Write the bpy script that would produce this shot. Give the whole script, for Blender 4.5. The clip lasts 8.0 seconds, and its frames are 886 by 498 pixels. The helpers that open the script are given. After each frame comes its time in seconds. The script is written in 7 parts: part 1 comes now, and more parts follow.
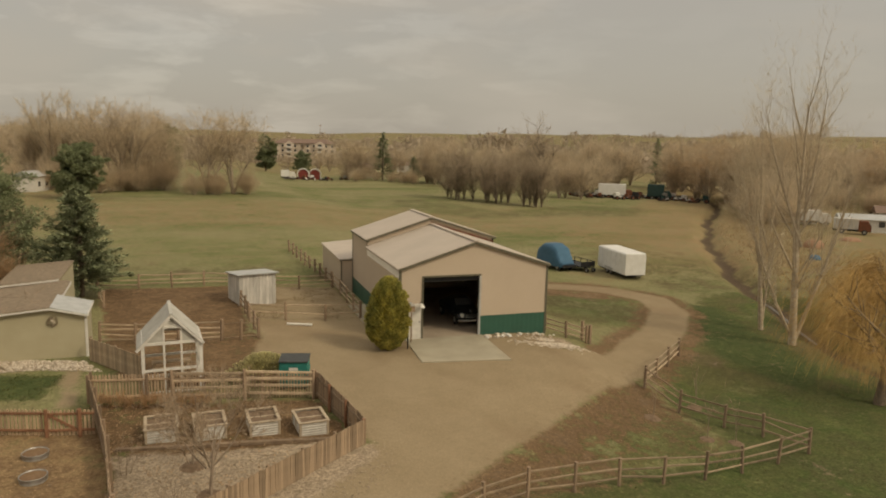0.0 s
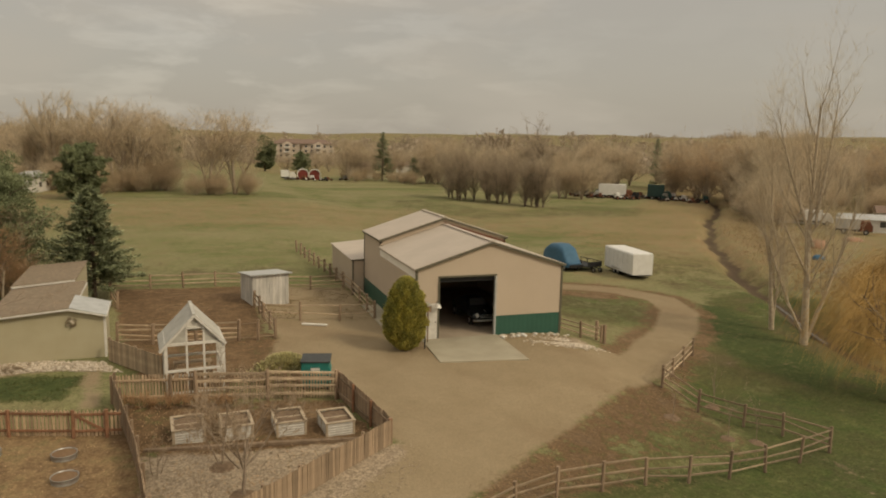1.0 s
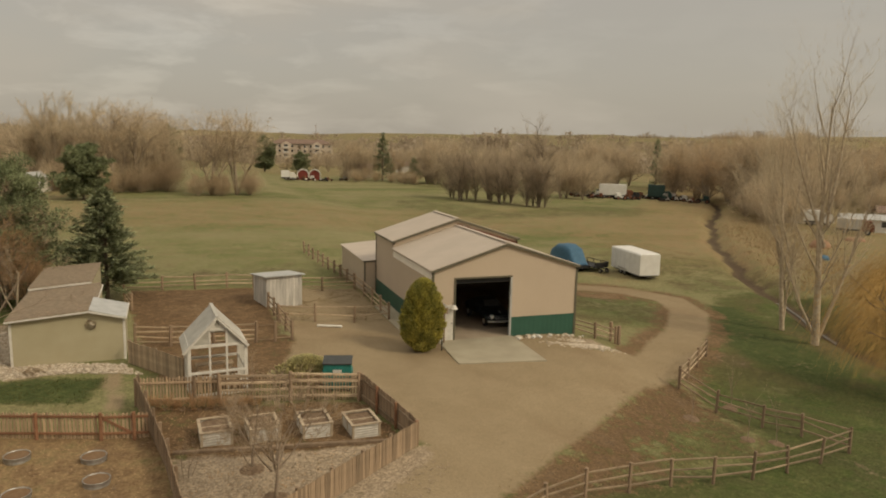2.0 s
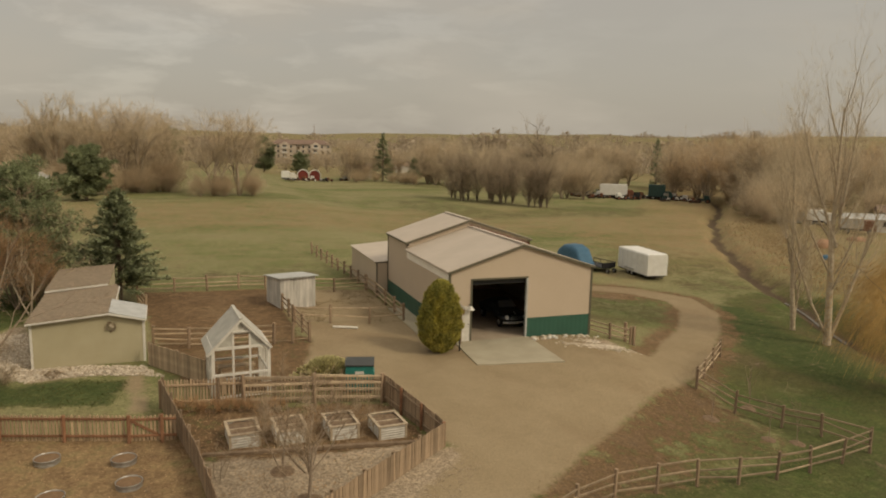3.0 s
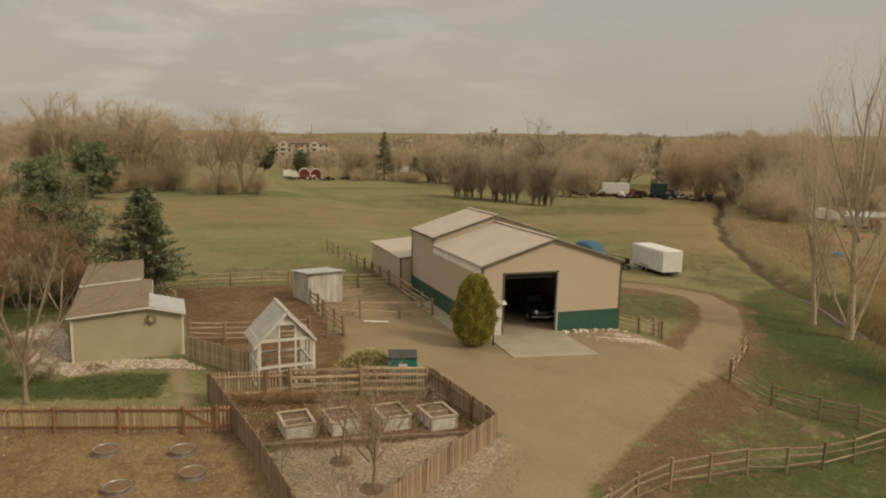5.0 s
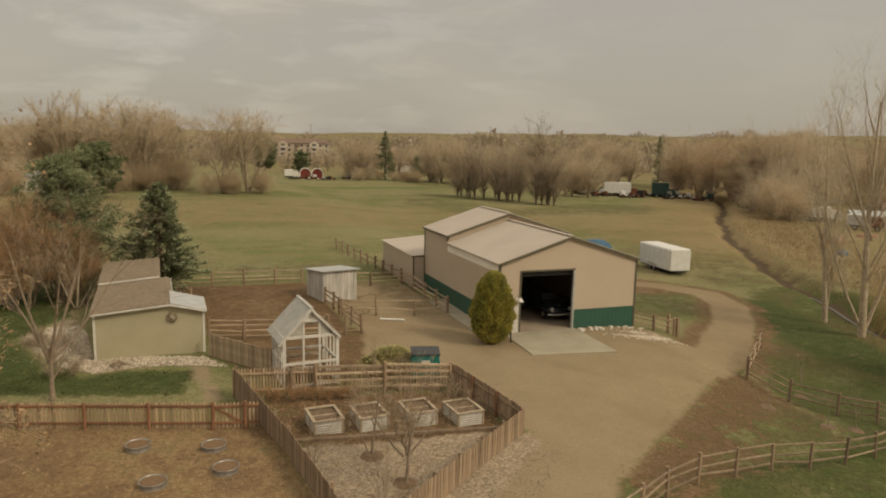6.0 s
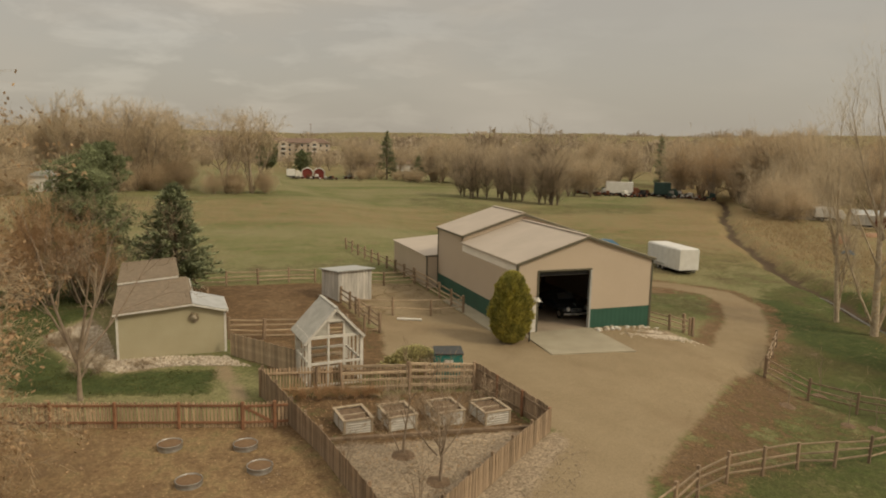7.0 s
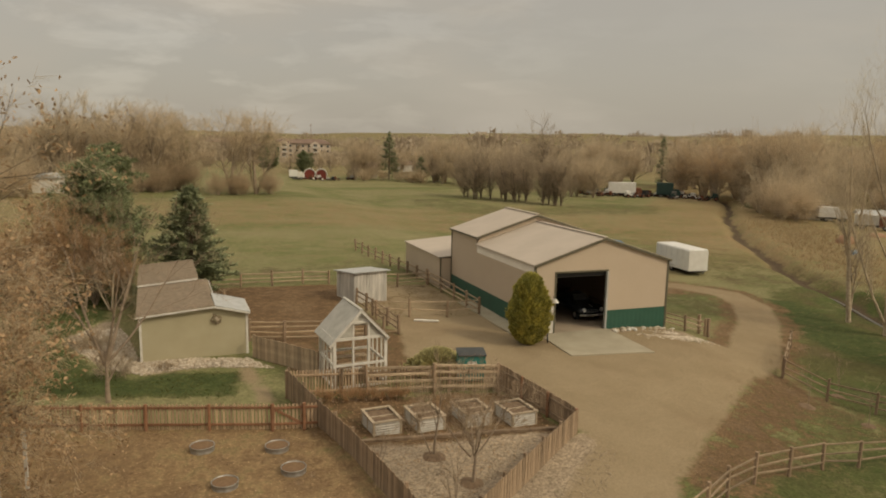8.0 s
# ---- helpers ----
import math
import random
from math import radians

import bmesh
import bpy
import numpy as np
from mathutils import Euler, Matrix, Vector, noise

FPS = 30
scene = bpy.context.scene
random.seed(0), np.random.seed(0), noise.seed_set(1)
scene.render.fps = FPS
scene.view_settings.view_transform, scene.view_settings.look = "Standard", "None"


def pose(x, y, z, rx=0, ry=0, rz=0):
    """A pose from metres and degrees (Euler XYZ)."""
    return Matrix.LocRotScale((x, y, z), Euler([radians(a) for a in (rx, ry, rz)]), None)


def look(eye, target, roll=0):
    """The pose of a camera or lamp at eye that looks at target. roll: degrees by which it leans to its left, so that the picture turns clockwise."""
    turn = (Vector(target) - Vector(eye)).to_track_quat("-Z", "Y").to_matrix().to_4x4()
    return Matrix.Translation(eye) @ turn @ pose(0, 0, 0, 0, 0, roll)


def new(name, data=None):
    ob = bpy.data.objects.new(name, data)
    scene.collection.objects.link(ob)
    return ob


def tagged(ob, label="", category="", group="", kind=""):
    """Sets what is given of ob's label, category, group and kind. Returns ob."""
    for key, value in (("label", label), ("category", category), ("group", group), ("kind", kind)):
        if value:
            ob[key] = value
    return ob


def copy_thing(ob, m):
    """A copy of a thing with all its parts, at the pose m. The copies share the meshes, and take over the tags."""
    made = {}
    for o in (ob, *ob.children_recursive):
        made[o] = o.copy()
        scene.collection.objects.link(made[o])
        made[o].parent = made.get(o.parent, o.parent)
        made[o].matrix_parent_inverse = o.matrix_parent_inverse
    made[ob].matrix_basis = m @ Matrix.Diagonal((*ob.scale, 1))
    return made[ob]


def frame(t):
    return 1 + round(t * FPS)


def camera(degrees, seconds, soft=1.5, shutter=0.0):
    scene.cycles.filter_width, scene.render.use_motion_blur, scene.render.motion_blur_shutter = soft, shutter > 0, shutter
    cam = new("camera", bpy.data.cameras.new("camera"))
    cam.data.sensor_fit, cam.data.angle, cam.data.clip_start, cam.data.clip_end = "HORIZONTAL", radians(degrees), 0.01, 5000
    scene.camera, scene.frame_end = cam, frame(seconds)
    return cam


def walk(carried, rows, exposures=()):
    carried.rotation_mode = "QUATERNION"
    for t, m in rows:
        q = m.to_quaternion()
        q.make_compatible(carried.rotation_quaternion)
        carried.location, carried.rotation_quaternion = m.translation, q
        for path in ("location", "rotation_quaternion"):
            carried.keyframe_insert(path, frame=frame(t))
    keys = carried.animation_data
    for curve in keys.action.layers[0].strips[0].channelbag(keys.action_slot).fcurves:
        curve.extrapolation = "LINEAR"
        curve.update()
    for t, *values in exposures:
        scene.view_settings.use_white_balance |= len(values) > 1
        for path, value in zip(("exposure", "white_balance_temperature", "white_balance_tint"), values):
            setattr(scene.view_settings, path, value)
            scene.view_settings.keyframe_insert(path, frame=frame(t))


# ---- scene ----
cam = camera(64.8, 8.0, 1.95)
PATH = [
    (0, (-9.987, -37.014, 11.076), (-9.355, -35.141, 10.776), 1.3),
    (0.5, (-10.521, -36.846, 11.054), (-9.884, -34.974, 10.754), 1.3),
    (1, (-11.046, -36.7, 11.05), (-10.405, -34.83, 10.751), 1.3),
    (1.5, (-11.559, -36.567, 11.084), (-10.914, -34.698, 10.785), 1.3),
    (3, (-13.149, -36.107, 11.183), (-12.492, -34.242, 10.884), 1.2),
    (3.5, (-13.641, -35.961, 11.174), (-12.98, -34.097, 10.875), 1.2),
    (4, (-14.157, -35.841, 11.074), (-13.491, -33.979, 10.774), 1.2),
    (4.5, (-14.677, -35.706, 10.966), (-14.009, -33.845, 10.666), 1.2),
    (6, (-16.285, -35.373, 10.749), (-15.61, -33.515, 10.449), 1.2),
    (6.5, (-16.836, -35.241, 10.737), (-16.158, -33.384, 10.437), 1.2),
    (7, (-17.361, -35.113, 10.757), (-16.682, -33.256, 10.456), 1.2),
    (7.5, (-17.887, -34.996, 10.799), (-17.207, -33.139, 10.498), 1.1),
    (8, (-18.421, -34.889, 10.841), (-17.74, -33.033, 10.541), 1.1),
]
walk(cam, [(t, look(eye, target, roll)) for t, eye, target, roll in PATH], [(0.0, 0.14, 7200, 8), (8.0, 0.14, 7200, 8)])

import functools

# ---- world and sun ----
SUN_TO = Vector((0.60, -0.64, 0.72)).normalized()      # from the ground towards the sun
world = bpy.data.worlds.new("sky")
scene.world = world
world.use_nodes = True
wn, wl = world.node_tree.nodes, world.node_tree.links
wn.clear()
sky = wn.new("ShaderNodeTexSky")
sky.sky_type, sky.sun_disc = "NISHITA", False
sky.sun_elevation = math.asin(SUN_TO.z)
sky.sun_rotation = math.atan2(SUN_TO.x, SUN_TO.y)
sky.air_density, sky.dust_density, sky.ozone_density = 1.0, 4.0, 1.0
tc = wn.new("ShaderNodeTexCoord")
mp = wn.new("ShaderNodeMapping")
mp.inputs["Scale"].default_value = (1.0, 1.0, 3.4)
wl.new(tc.outputs["Generated"], mp.inputs["Vector"])
cl = wn.new("ShaderNodeTexNoise")
cl.inputs["Scale"].default_value, cl.inputs["Detail"].default_value, cl.inputs["Roughness"].default_value = 2.6, 6.0, 0.5
wl.new(mp.outputs["Vector"], cl.inputs["Vector"])
ramp = wn.new("ShaderNodeValToRGB")
ramp.color_ramp.elements[0].position, ramp.color_ramp.elements[1].position = 0.45, 0.72
ramp.color_ramp.elements[0].color, ramp.color_ramp.elements[1].color = (0.78, 0.78, 0.78, 1), (1, 1, 1, 1)
wl.new(cl.outputs["Fac"], ramp.inputs["Fac"])
veil = wn.new("ShaderNodeMix")
veil.data_type = "RGBA"
veil.inputs["B"].default_value = (4.42, 4.10, 3.68, 1)     # thin high cloud
wl.new(ramp.outputs["Color"], veil.inputs["Factor"])
wl.new(sky.outputs["Color"], veil.inputs["A"])
sep = wn.new("ShaderNodeSeparateXYZ")
wl.new(tc.outputs["Generated"], sep.inputs["Vector"])
lift = wn.new("ShaderNodeMapRange")                        # the veil is thicker and brighter overhead
for key, val in (("From Min", 0.25), ("From Max", 1.0), ("To Min", 1.0), ("To Max", 2.4)):
    lift.inputs[key].default_value = val
wl.new(sep.outputs["Z"], lift.inputs["Value"])
mc = wn.new("ShaderNodeMapping")                           # pale cloud patches, thinning out to the east
mc.inputs["Scale"].default_value, mc.inputs["Location"].default_value = (1.0, 1.0, 3.6), (0.3, 0.1, 0.0)
wl.new(tc.outputs["Generated"], mc.inputs["Vector"])
cn = wn.new("ShaderNodeTexNoise")
cn.inputs["Scale"].default_value, cn.inputs["Detail"].default_value, cn.inputs["Roughness"].default_value = 6.5, 8.0, 0.55
cn.inputs["Distortion"].default_value = 0.3
wl.new(mc.outputs["Vector"], cn.inputs["Vector"])
patch, east = wn.new("ShaderNodeMapRange"), wn.new("ShaderNodeMapRange")
for node, vals in ((patch, (0.5, 0.62, 0.0, 1.0)), (east, (0.05, 0.6, 0.17, 0.02))):
    for key, val in zip(("From Min", "From Max", "To Min", "To Max"), vals):
        node.inputs[key].default_value = val
wl.new(cn.outputs["Fac"], patch.inputs["Value"])
wl.new(sep.outputs["X"], east.inputs["Value"])
cm = wn.new("ShaderNodeMath")
cm.operation = "MULTIPLY"
wl.new(patch.outputs["Result"], cm.inputs[0])
wl.new(east.outputs["Result"], cm.inputs[1])
ca1 = wn.new("ShaderNodeMath")
ca1.operation = "ADD"
ca1.inputs[1].default_value = 1.0
wl.new(cm.outputs["Value"], ca1.inputs[0])
cg = wn.new("ShaderNodeMath")
cg.operation = "MULTIPLY"
wl.new(ca1.outputs["Value"], cg.inputs[0])
wl.new(lift.outputs["Result"], cg.inputs[1])
gain = wn.new("ShaderNodeVectorMath")
gain.operation = "SCALE"
wl.new(veil.outputs["Result"], gain.inputs[0])
wl.new(cg.outputs["Value"], gain.inputs["Scale"])
bg = wn.new("ShaderNodeBackground")
bg.inputs["Strength"].default_value = 0.093
wl.new(gain.outputs["Vector"], bg.inputs["Color"])
wo = wn.new("ShaderNodeOutputWorld")
wl.new(bg.outputs["Background"], wo.inputs["Surface"])
sun = new("sun", bpy.data.lights.new("sun", "SUN"))
sun.data.energy, sun.data.angle, sun.data.color = 1.5, radians(12), (1.0, 0.90, 0.74)
sun.matrix_world = look(SUN_TO * 200, (0, 0, 0))

# ---- materials ----


def mat(name, a, b=None, scale=4.0, rough=0.8, bump=0.2, fine=40.0, metal=0.0, vary=0.0, island=False, spec=0.3, stretch=(1, 1, 1), mix=(0.35, 0.65), back=0.0, rib=0.0, grain=0.18):
    """Two-tone surface: broad stains, fine grain, relief, and a per-piece change of tone."""
    m = bpy.data.materials.new(name)
    m.use_nodes = True
    n, l = m.node_tree.nodes, m.node_tree.links
    p = n["Principled BSDF"]
    b = b or tuple(c * 0.75 for c in a)
    co = n.new("ShaderNodeTexCoord")
    mg = n.new("ShaderNodeMapping")
    mg.inputs["Scale"].default_value = stretch
    l.new(co.outputs["Object"], mg.inputs["Vector"])
    n1, n2 = n.new("ShaderNodeTexNoise"), n.new("ShaderNodeTexNoise")
    n1.inputs["Scale"].default_value, n1.inputs["Detail"].default_value = scale, 5.0
    n2.inputs["Scale"].default_value, n2.inputs["Detail"].default_value = fine, 3.0
    l.new(mg.outputs["Vector"], n1.inputs["Vector"])
    l.new(mg.outputs["Vector"], n2.inputs["Vector"])
    r = n.new("ShaderNodeMapRange")
    r.inputs["From Min"].default_value, r.inputs["From Max"].default_value = mix
    l.new(n1.outputs["Fac"], r.inputs["Value"])
    mx = n.new("ShaderNodeMix")
    mx.data_type = "RGBA"
    mx.inputs["A"].default_value, mx.inputs["B"].default_value = (*a, 1), (*b, 1)
    l.new(r.outputs["Result"], mx.inputs["Factor"])
    g = n.new("ShaderNodeMapRange")
    g.inputs["To Min"].default_value, g.inputs["To Max"].default_value = 1 - grain, 1 + grain
    l.new(n2.outputs["Fac"], g.inputs["Value"])
    hs = n.new("ShaderNodeHueSaturation")
    l.new(mx.outputs["Result"], hs.inputs["Color"])
    if vary:
        rnd = n.new("ShaderNodeNewGeometry") if island else n.new("ShaderNodeObjectInfo")
        vr = n.new("ShaderNodeMapRange")
        vr.inputs["To Min"].default_value, vr.inputs["To Max"].default_value = 1 - vary, 1 + vary
        l.new(rnd.outputs["Random Per Island" if island else "Random"], vr.inputs["Value"])
        mu = n.new("ShaderNodeMath")
        mu.operation = "MULTIPLY"
        l.new(g.outputs["Result"], mu.inputs[0])
        l.new(vr.outputs["Result"], mu.inputs[1])
        l.new(mu.outputs["Value"], hs.inputs["Value"])
    else:
        l.new(g.outputs["Result"], hs.inputs["Value"])
    l.new(hs.outputs["Color"], p.inputs["Base Color"])
    p.inputs["Roughness"].default_value, p.inputs["Metallic"].default_value = rough, metal
    p.inputs["Specular IOR Level"].default_value = spec
    if rib:
        sp, ad, wv, rb = n.new("ShaderNodeSeparateXYZ"), n.new("ShaderNodeMath"), n.new("ShaderNodeMath"), n.new("ShaderNodeBump")
        l.new(co.outputs["Object"], sp.inputs["Vector"])
        l.new(sp.outputs["X"], ad.inputs[0])
        l.new(sp.outputs["Y"], ad.inputs[1])
        ad.operation, wv.operation = "ADD", "PINGPONG"
        l.new(ad.outputs["Value"], wv.inputs[0])
        wv.inputs[1].default_value = 0.15
        rb.inputs["Strength"].default_value, rb.inputs["Distance"].default_value = rib, 0.08
        l.new(wv.outputs["Value"], rb.inputs["Height"])
        l.new(rb.outputs["Normal"], p.inputs["Normal"])
    elif bump:
        bu = n.new("ShaderNodeBump")
        bu.inputs["Strength"].default_value, bu.inputs["Distance"].default_value = bump, 0.02
        l.new(n2.outputs["Fac"], bu.inputs["Height"])
        l.new(bu.outputs["Normal"], p.inputs["Normal"])
    if back:
        tr = n.new("ShaderNodeBsdfTranslucent")
        l.new(hs.outputs["Color"], tr.inputs["Color"])
        ms = n.new("ShaderNodeMixShader")
        ms.inputs["Fac"].default_value = back
        l.new(p.outputs["BSDF"], ms.inputs[1])
        l.new(tr.outputs["BSDF"], ms.inputs[2])
        l.new(ms.outputs["Shader"], n["Material Output"].inputs["Surface"])
    return m


TAN = mat("tan_steel", (0.478, 0.388, 0.292), (0.458, 0.37, 0.277), 0.5, 0.55, 0.05, 6, spec=0.3, grain=0.03)
GREEN = mat("green_steel", (0.03, 0.095, 0.065), (0.025, 0.08, 0.055), 0.8, 0.5, 0.05, 8, spec=0.4, rib=0.5, grain=0.06)
TRIM = mat("green_trim", (0.12, 0.108, 0.074), (0.1, 0.09, 0.06), 2, 0.5, 0.03, 10, grain=0.06)
ROOF = mat("pale_roof_steel", (0.45, 0.38, 0.305), (0.41, 0.345, 0.275), 0.6, 0.55, 0.05, 5, spec=0.3, grain=0.04)
POLY = mat("eave_light_panel", (0.84, 0.79, 0.7), (0.78, 0.73, 0.64), 1.2, 0.5, 0.05, 12, grain=0.04)
CONC = mat("concrete", (0.355, 0.315, 0.228), (0.3, 0.262, 0.187), 0.7, 0.9, 0.2, 60)
SLAB = mat("barn_floor", (0.36, 0.29, 0.21), (0.27, 0.21, 0.15), 0.8, 0.9, 0.2, 50)
WHITE = mat("white_paint", (0.64, 0.61, 0.545), (0.54, 0.51, 0.45), 3, 0.55, 0.1, 40, grain=0.06)
SIDING = mat("sage_siding", (0.40, 0.355, 0.235), (0.37, 0.325, 0.21), 1.0, 0.75, 0.1, 20, grain=0.05)
SHINGLE = mat("brown_shingle", (0.25, 0.195, 0.135), (0.19, 0.147, 0.1), 5.0, 0.95, 0.35, 60, vary=0.16)
GREYROOF = mat("grey_roof_sheet", (0.42, 0.42, 0.40), (0.34, 0.34, 0.32), 2.0, 0.5, 0.1, 20)
GHROOF = mat("greenhouse_roof_sheet", (0.47, 0.45, 0.39), (0.37, 0.35, 0.3), 2.5, 0.55, 0.1, 20)
POST = mat("old_post_wood", (0.3, 0.215, 0.142), (0.19, 0.132, 0.086), 3, 0.95, 0.5, 30, vary=0.3, stretch=(1, 1, 0.25))
OLDRAIL = mat("dark_old_rail_wood", (0.3, 0.222, 0.146), (0.2, 0.146, 0.096), 3, 0.95, 0.4, 30, vary=0.3)
GRAVEL = mat("dull_gravel", (0.36, 0.285, 0.2), (0.27, 0.212, 0.147), 5, 0.95, 0.4, 30, vary=0.2, island=True)
RAIL = mat("weathered_rail_wood", (0.45, 0.345, 0.23), (0.32, 0.24, 0.16), 3, 0.95, 0.4, 30, vary=0.25)
PICKET = mat("cedar_picket_wood", (0.45, 0.325, 0.21), (0.33, 0.235, 0.15), 4, 0.95, 0.4, 30, vary=0.32, stretch=(1, 1, 0.3))
REDWOOD = mat("red_stained_wood", (0.27, 0.135, 0.075), (0.2, 0.1, 0.055), 4, 0.9, 0.3, 30, vary=0.15)
PENWOOD = mat("brown_board_wood", (0.33, 0.24, 0.158), (0.225, 0.162, 0.105), 3, 0.95, 0.4, 25, vary=0.3, stretch=(1, 1, 0.3))
GREYWOOD = mat("grey_weathered_board", (0.56, 0.53, 0.475), (0.4, 0.375, 0.33), 3.5, 0.95, 0.4, 25, vary=0.2, stretch=(1, 1, 0.2))
CORR = mat("white_corrugated_steel", (0.52, 0.49, 0.43), (0.42, 0.39, 0.335), 4, 0.5, 0.05, 30)
GALV = mat("galvanised_steel", (0.40, 0.39, 0.36), (0.3, 0.285, 0.26), 5, 0.42, 0.05, 30, metal=0.6)
SOIL = mat("bed_soil", (0.19, 0.13, 0.082), (0.13, 0.086, 0.053), 6, 1.0, 0.8, 40)
LITTER = mat("brown_litter", (0.20, 0.125, 0.068), (0.15, 0.09, 0.048), 8, 1.0, 0.6, 40)
TEAL = mat("teal_steel", (0.03, 0.20, 0.17), (0.025, 0.15, 0.125), 3, 0.5, 0.1, 20)
DARKLID = mat("dark_grey_plastic", (0.055, 0.058, 0.055), (0.04, 0.042, 0.04), 3, 0.6, 0.1, 30)
BLACK = mat("black_steel", (0.022, 0.022, 0.022), (0.015, 0.015, 0.015), 3, 0.6, 0.1, 30)
TYRE = mat("tyre_rubber", (0.02, 0.02, 0.02), (0.028, 0.026, 0.024), 5, 0.9, 0.2, 40)
CHROME = mat("chrome", (0.85, 0.85, 0.82), (0.7, 0.7, 0.68), 5, 0.32, 0.0, 40, metal=1.0)
CARPAINT = mat("dark_car_paint", (0.012, 0.016, 0.02), (0.014, 0.018, 0.022), 3, 0.25, 0.0, 30, spec=0.6)
LENS = mat("headlamp_glass", (0.75, 0.74, 0.7), (0.65, 0.64, 0.6), 20, 0.15, 0.0, 40, spec=0.6)
TRAILER = mat("white_trailer_skin", (0.66, 0.645, 0.6), (0.60, 0.58, 0.53), 1.5, 0.45, 0.03, 10, grain=0.04)
TARP = mat("blue_tarp", (0.045, 0.115, 0.18), (0.035, 0.095, 0.15), 3, 0.6, 0.6, 8)
ROCK = mat("pale_rock", (0.52, 0.445, 0.345), (0.4, 0.335, 0.255), 5, 0.95, 0.4, 30, vary=0.3, island=True)
BARK = mat("brown_bark", (0.2, 0.155, 0.11), (0.13, 0.1, 0.07), 5, 0.95, 0.6, 30)
# brown bark lightened for far trees, in place of haze and soft contrast
FARBARK = mat("lightened_far_bark", (0.36, 0.29, 0.21), (0.27, 0.215, 0.155), 2, 0.95, 0.4, 12)
PALEBARK = mat("pale_cottonwood_bark", (0.47, 0.385, 0.275), (0.31, 0.245, 0.172), 4, 0.95, 0.6, 25)
GREYBARK = mat("young_tree_bark", (0.3, 0.23, 0.165), (0.22, 0.168, 0.12), 5, 0.95, 0.4, 30)
# TWIG* colours raised and made translucent, replacing haze and light lost between twigs
TWIG = mat("brightened_brown_twigs", (0.62, 0.505, 0.35), (0.52, 0.42, 0.285), 0.4, 0.95, 0.0, 8, vary=0.3, island=True, back=0.55)
# the same brown twigs without that brightening, for small trees close by
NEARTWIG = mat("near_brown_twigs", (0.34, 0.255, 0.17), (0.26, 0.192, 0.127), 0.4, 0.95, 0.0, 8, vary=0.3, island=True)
TWIGPALE = mat("pale_twigs", (0.63, 0.53, 0.375), (0.53, 0.44, 0.31), 0.5, 0.95, 0.0, 8, vary=0.25, island=True, back=0.55)
TWIGDARK = mat("dark_brush_twigs", (0.47, 0.38, 0.27), (0.37, 0.297, 0.21), 0.4, 0.95, 0.0, 8, vary=0.3, island=True, back=0.55)
TWIGRED = mat("russet_twigs", (0.56, 0.41, 0.25), (0.46, 0.335, 0.2), 0.4, 0.95, 0.0, 8, vary=0.3, island=True, back=0.55)
BRUSHRED = mat("russet_brush_twigs", (0.48, 0.31, 0.17), (0.38, 0.24, 0.13), 0.4, 0.95, 0.0, 8, vary=0.3, island=True, back=0.5)
WILLOW = mat("golden_willow_twigs", (0.5, 0.32, 0.115), (0.4, 0.25, 0.09), 0.6, 0.95, 0.0, 8, vary=0.3, island=True)
DEADLEAF = mat("dry_brown_leaf", (0.4, 0.275, 0.16), (0.3, 0.2, 0.115), 1.5, 0.9, 0.0, 20, vary=0.4, island=True, back=0.25)
NEEDLE = mat("pine_needles", (0.25, 0.275, 0.148), (0.165, 0.188, 0.096), 1.2, 0.9, 0.0, 10, vary=0.45, island=True, back=0.3)
SPRUCE = mat("spruce_needles", (0.29, 0.315, 0.178), (0.2, 0.222, 0.122), 1.2, 0.9, 0.0, 10, vary=0.45, island=True, back=0.3)
ARBOR = mat("arborvitae_leaf", (0.46, 0.4, 0.095), (0.27, 0.26, 0.07), 1.6, 0.9, 0.0, 10, vary=0.4, island=True, back=0.15)
JUNIPER = mat("juniper_leaf", (0.54, 0.48, 0.24), (0.38, 0.35, 0.17), 1.6, 0.9, 0.0, 10, vary=0.4, island=True, back=0.15)
REDBARN = mat("red_barn_paint", (0.21, 0.045, 0.032), (0.17, 0.037, 0.027), 1, 0.8, 0.1, 5)
STUCCO = mat("cream_stucco", (0.52, 0.44, 0.345), (0.48, 0.4, 0.31), 0.2, 0.9, 0.1, 3)
ROOFTILE = mat("brown_roof_tile", (0.2, 0.135, 0.1), (0.17, 0.115, 0.085), 0.3, 0.9, 0.1, 3)
GLASS = mat("dark_window_glass", (0.07, 0.07, 0.07), (0.06, 0.06, 0.06), 1, 0.12, 0.0, 5, spec=0.6)
RUST = mat("rusty_steel", (0.20, 0.075, 0.04), (0.13, 0.055, 0.03), 2, 0.85, 0.2, 10)
DGREEN = mat("dark_green_steel", (0.025, 0.055, 0.048), (0.02, 0.042, 0.036), 2, 0.6, 0.1, 10)
# distance haze put into the colour: paler, greyer, little variation
HAZYTWIG = mat("haze_paled_wood_twigs", (0.4, 0.325, 0.235), (0.34, 0.275, 0.2), 0.02, 0.95, 0.0, 0.3, vary=0.1, island=True, back=0.3)
BEDWOOD = mat("pale_bed_timber", (0.42, 0.34, 0.24), (0.33, 0.26, 0.18), 4, 0.9, 0.3, 30, vary=0.12)
WATER = mat("creek_water", (0.10, 0.09, 0.07), (0.07, 0.062, 0.048), 0.3, 0.3, 0.4, 6, spec=0.3)

# ---- mesh helpers ----


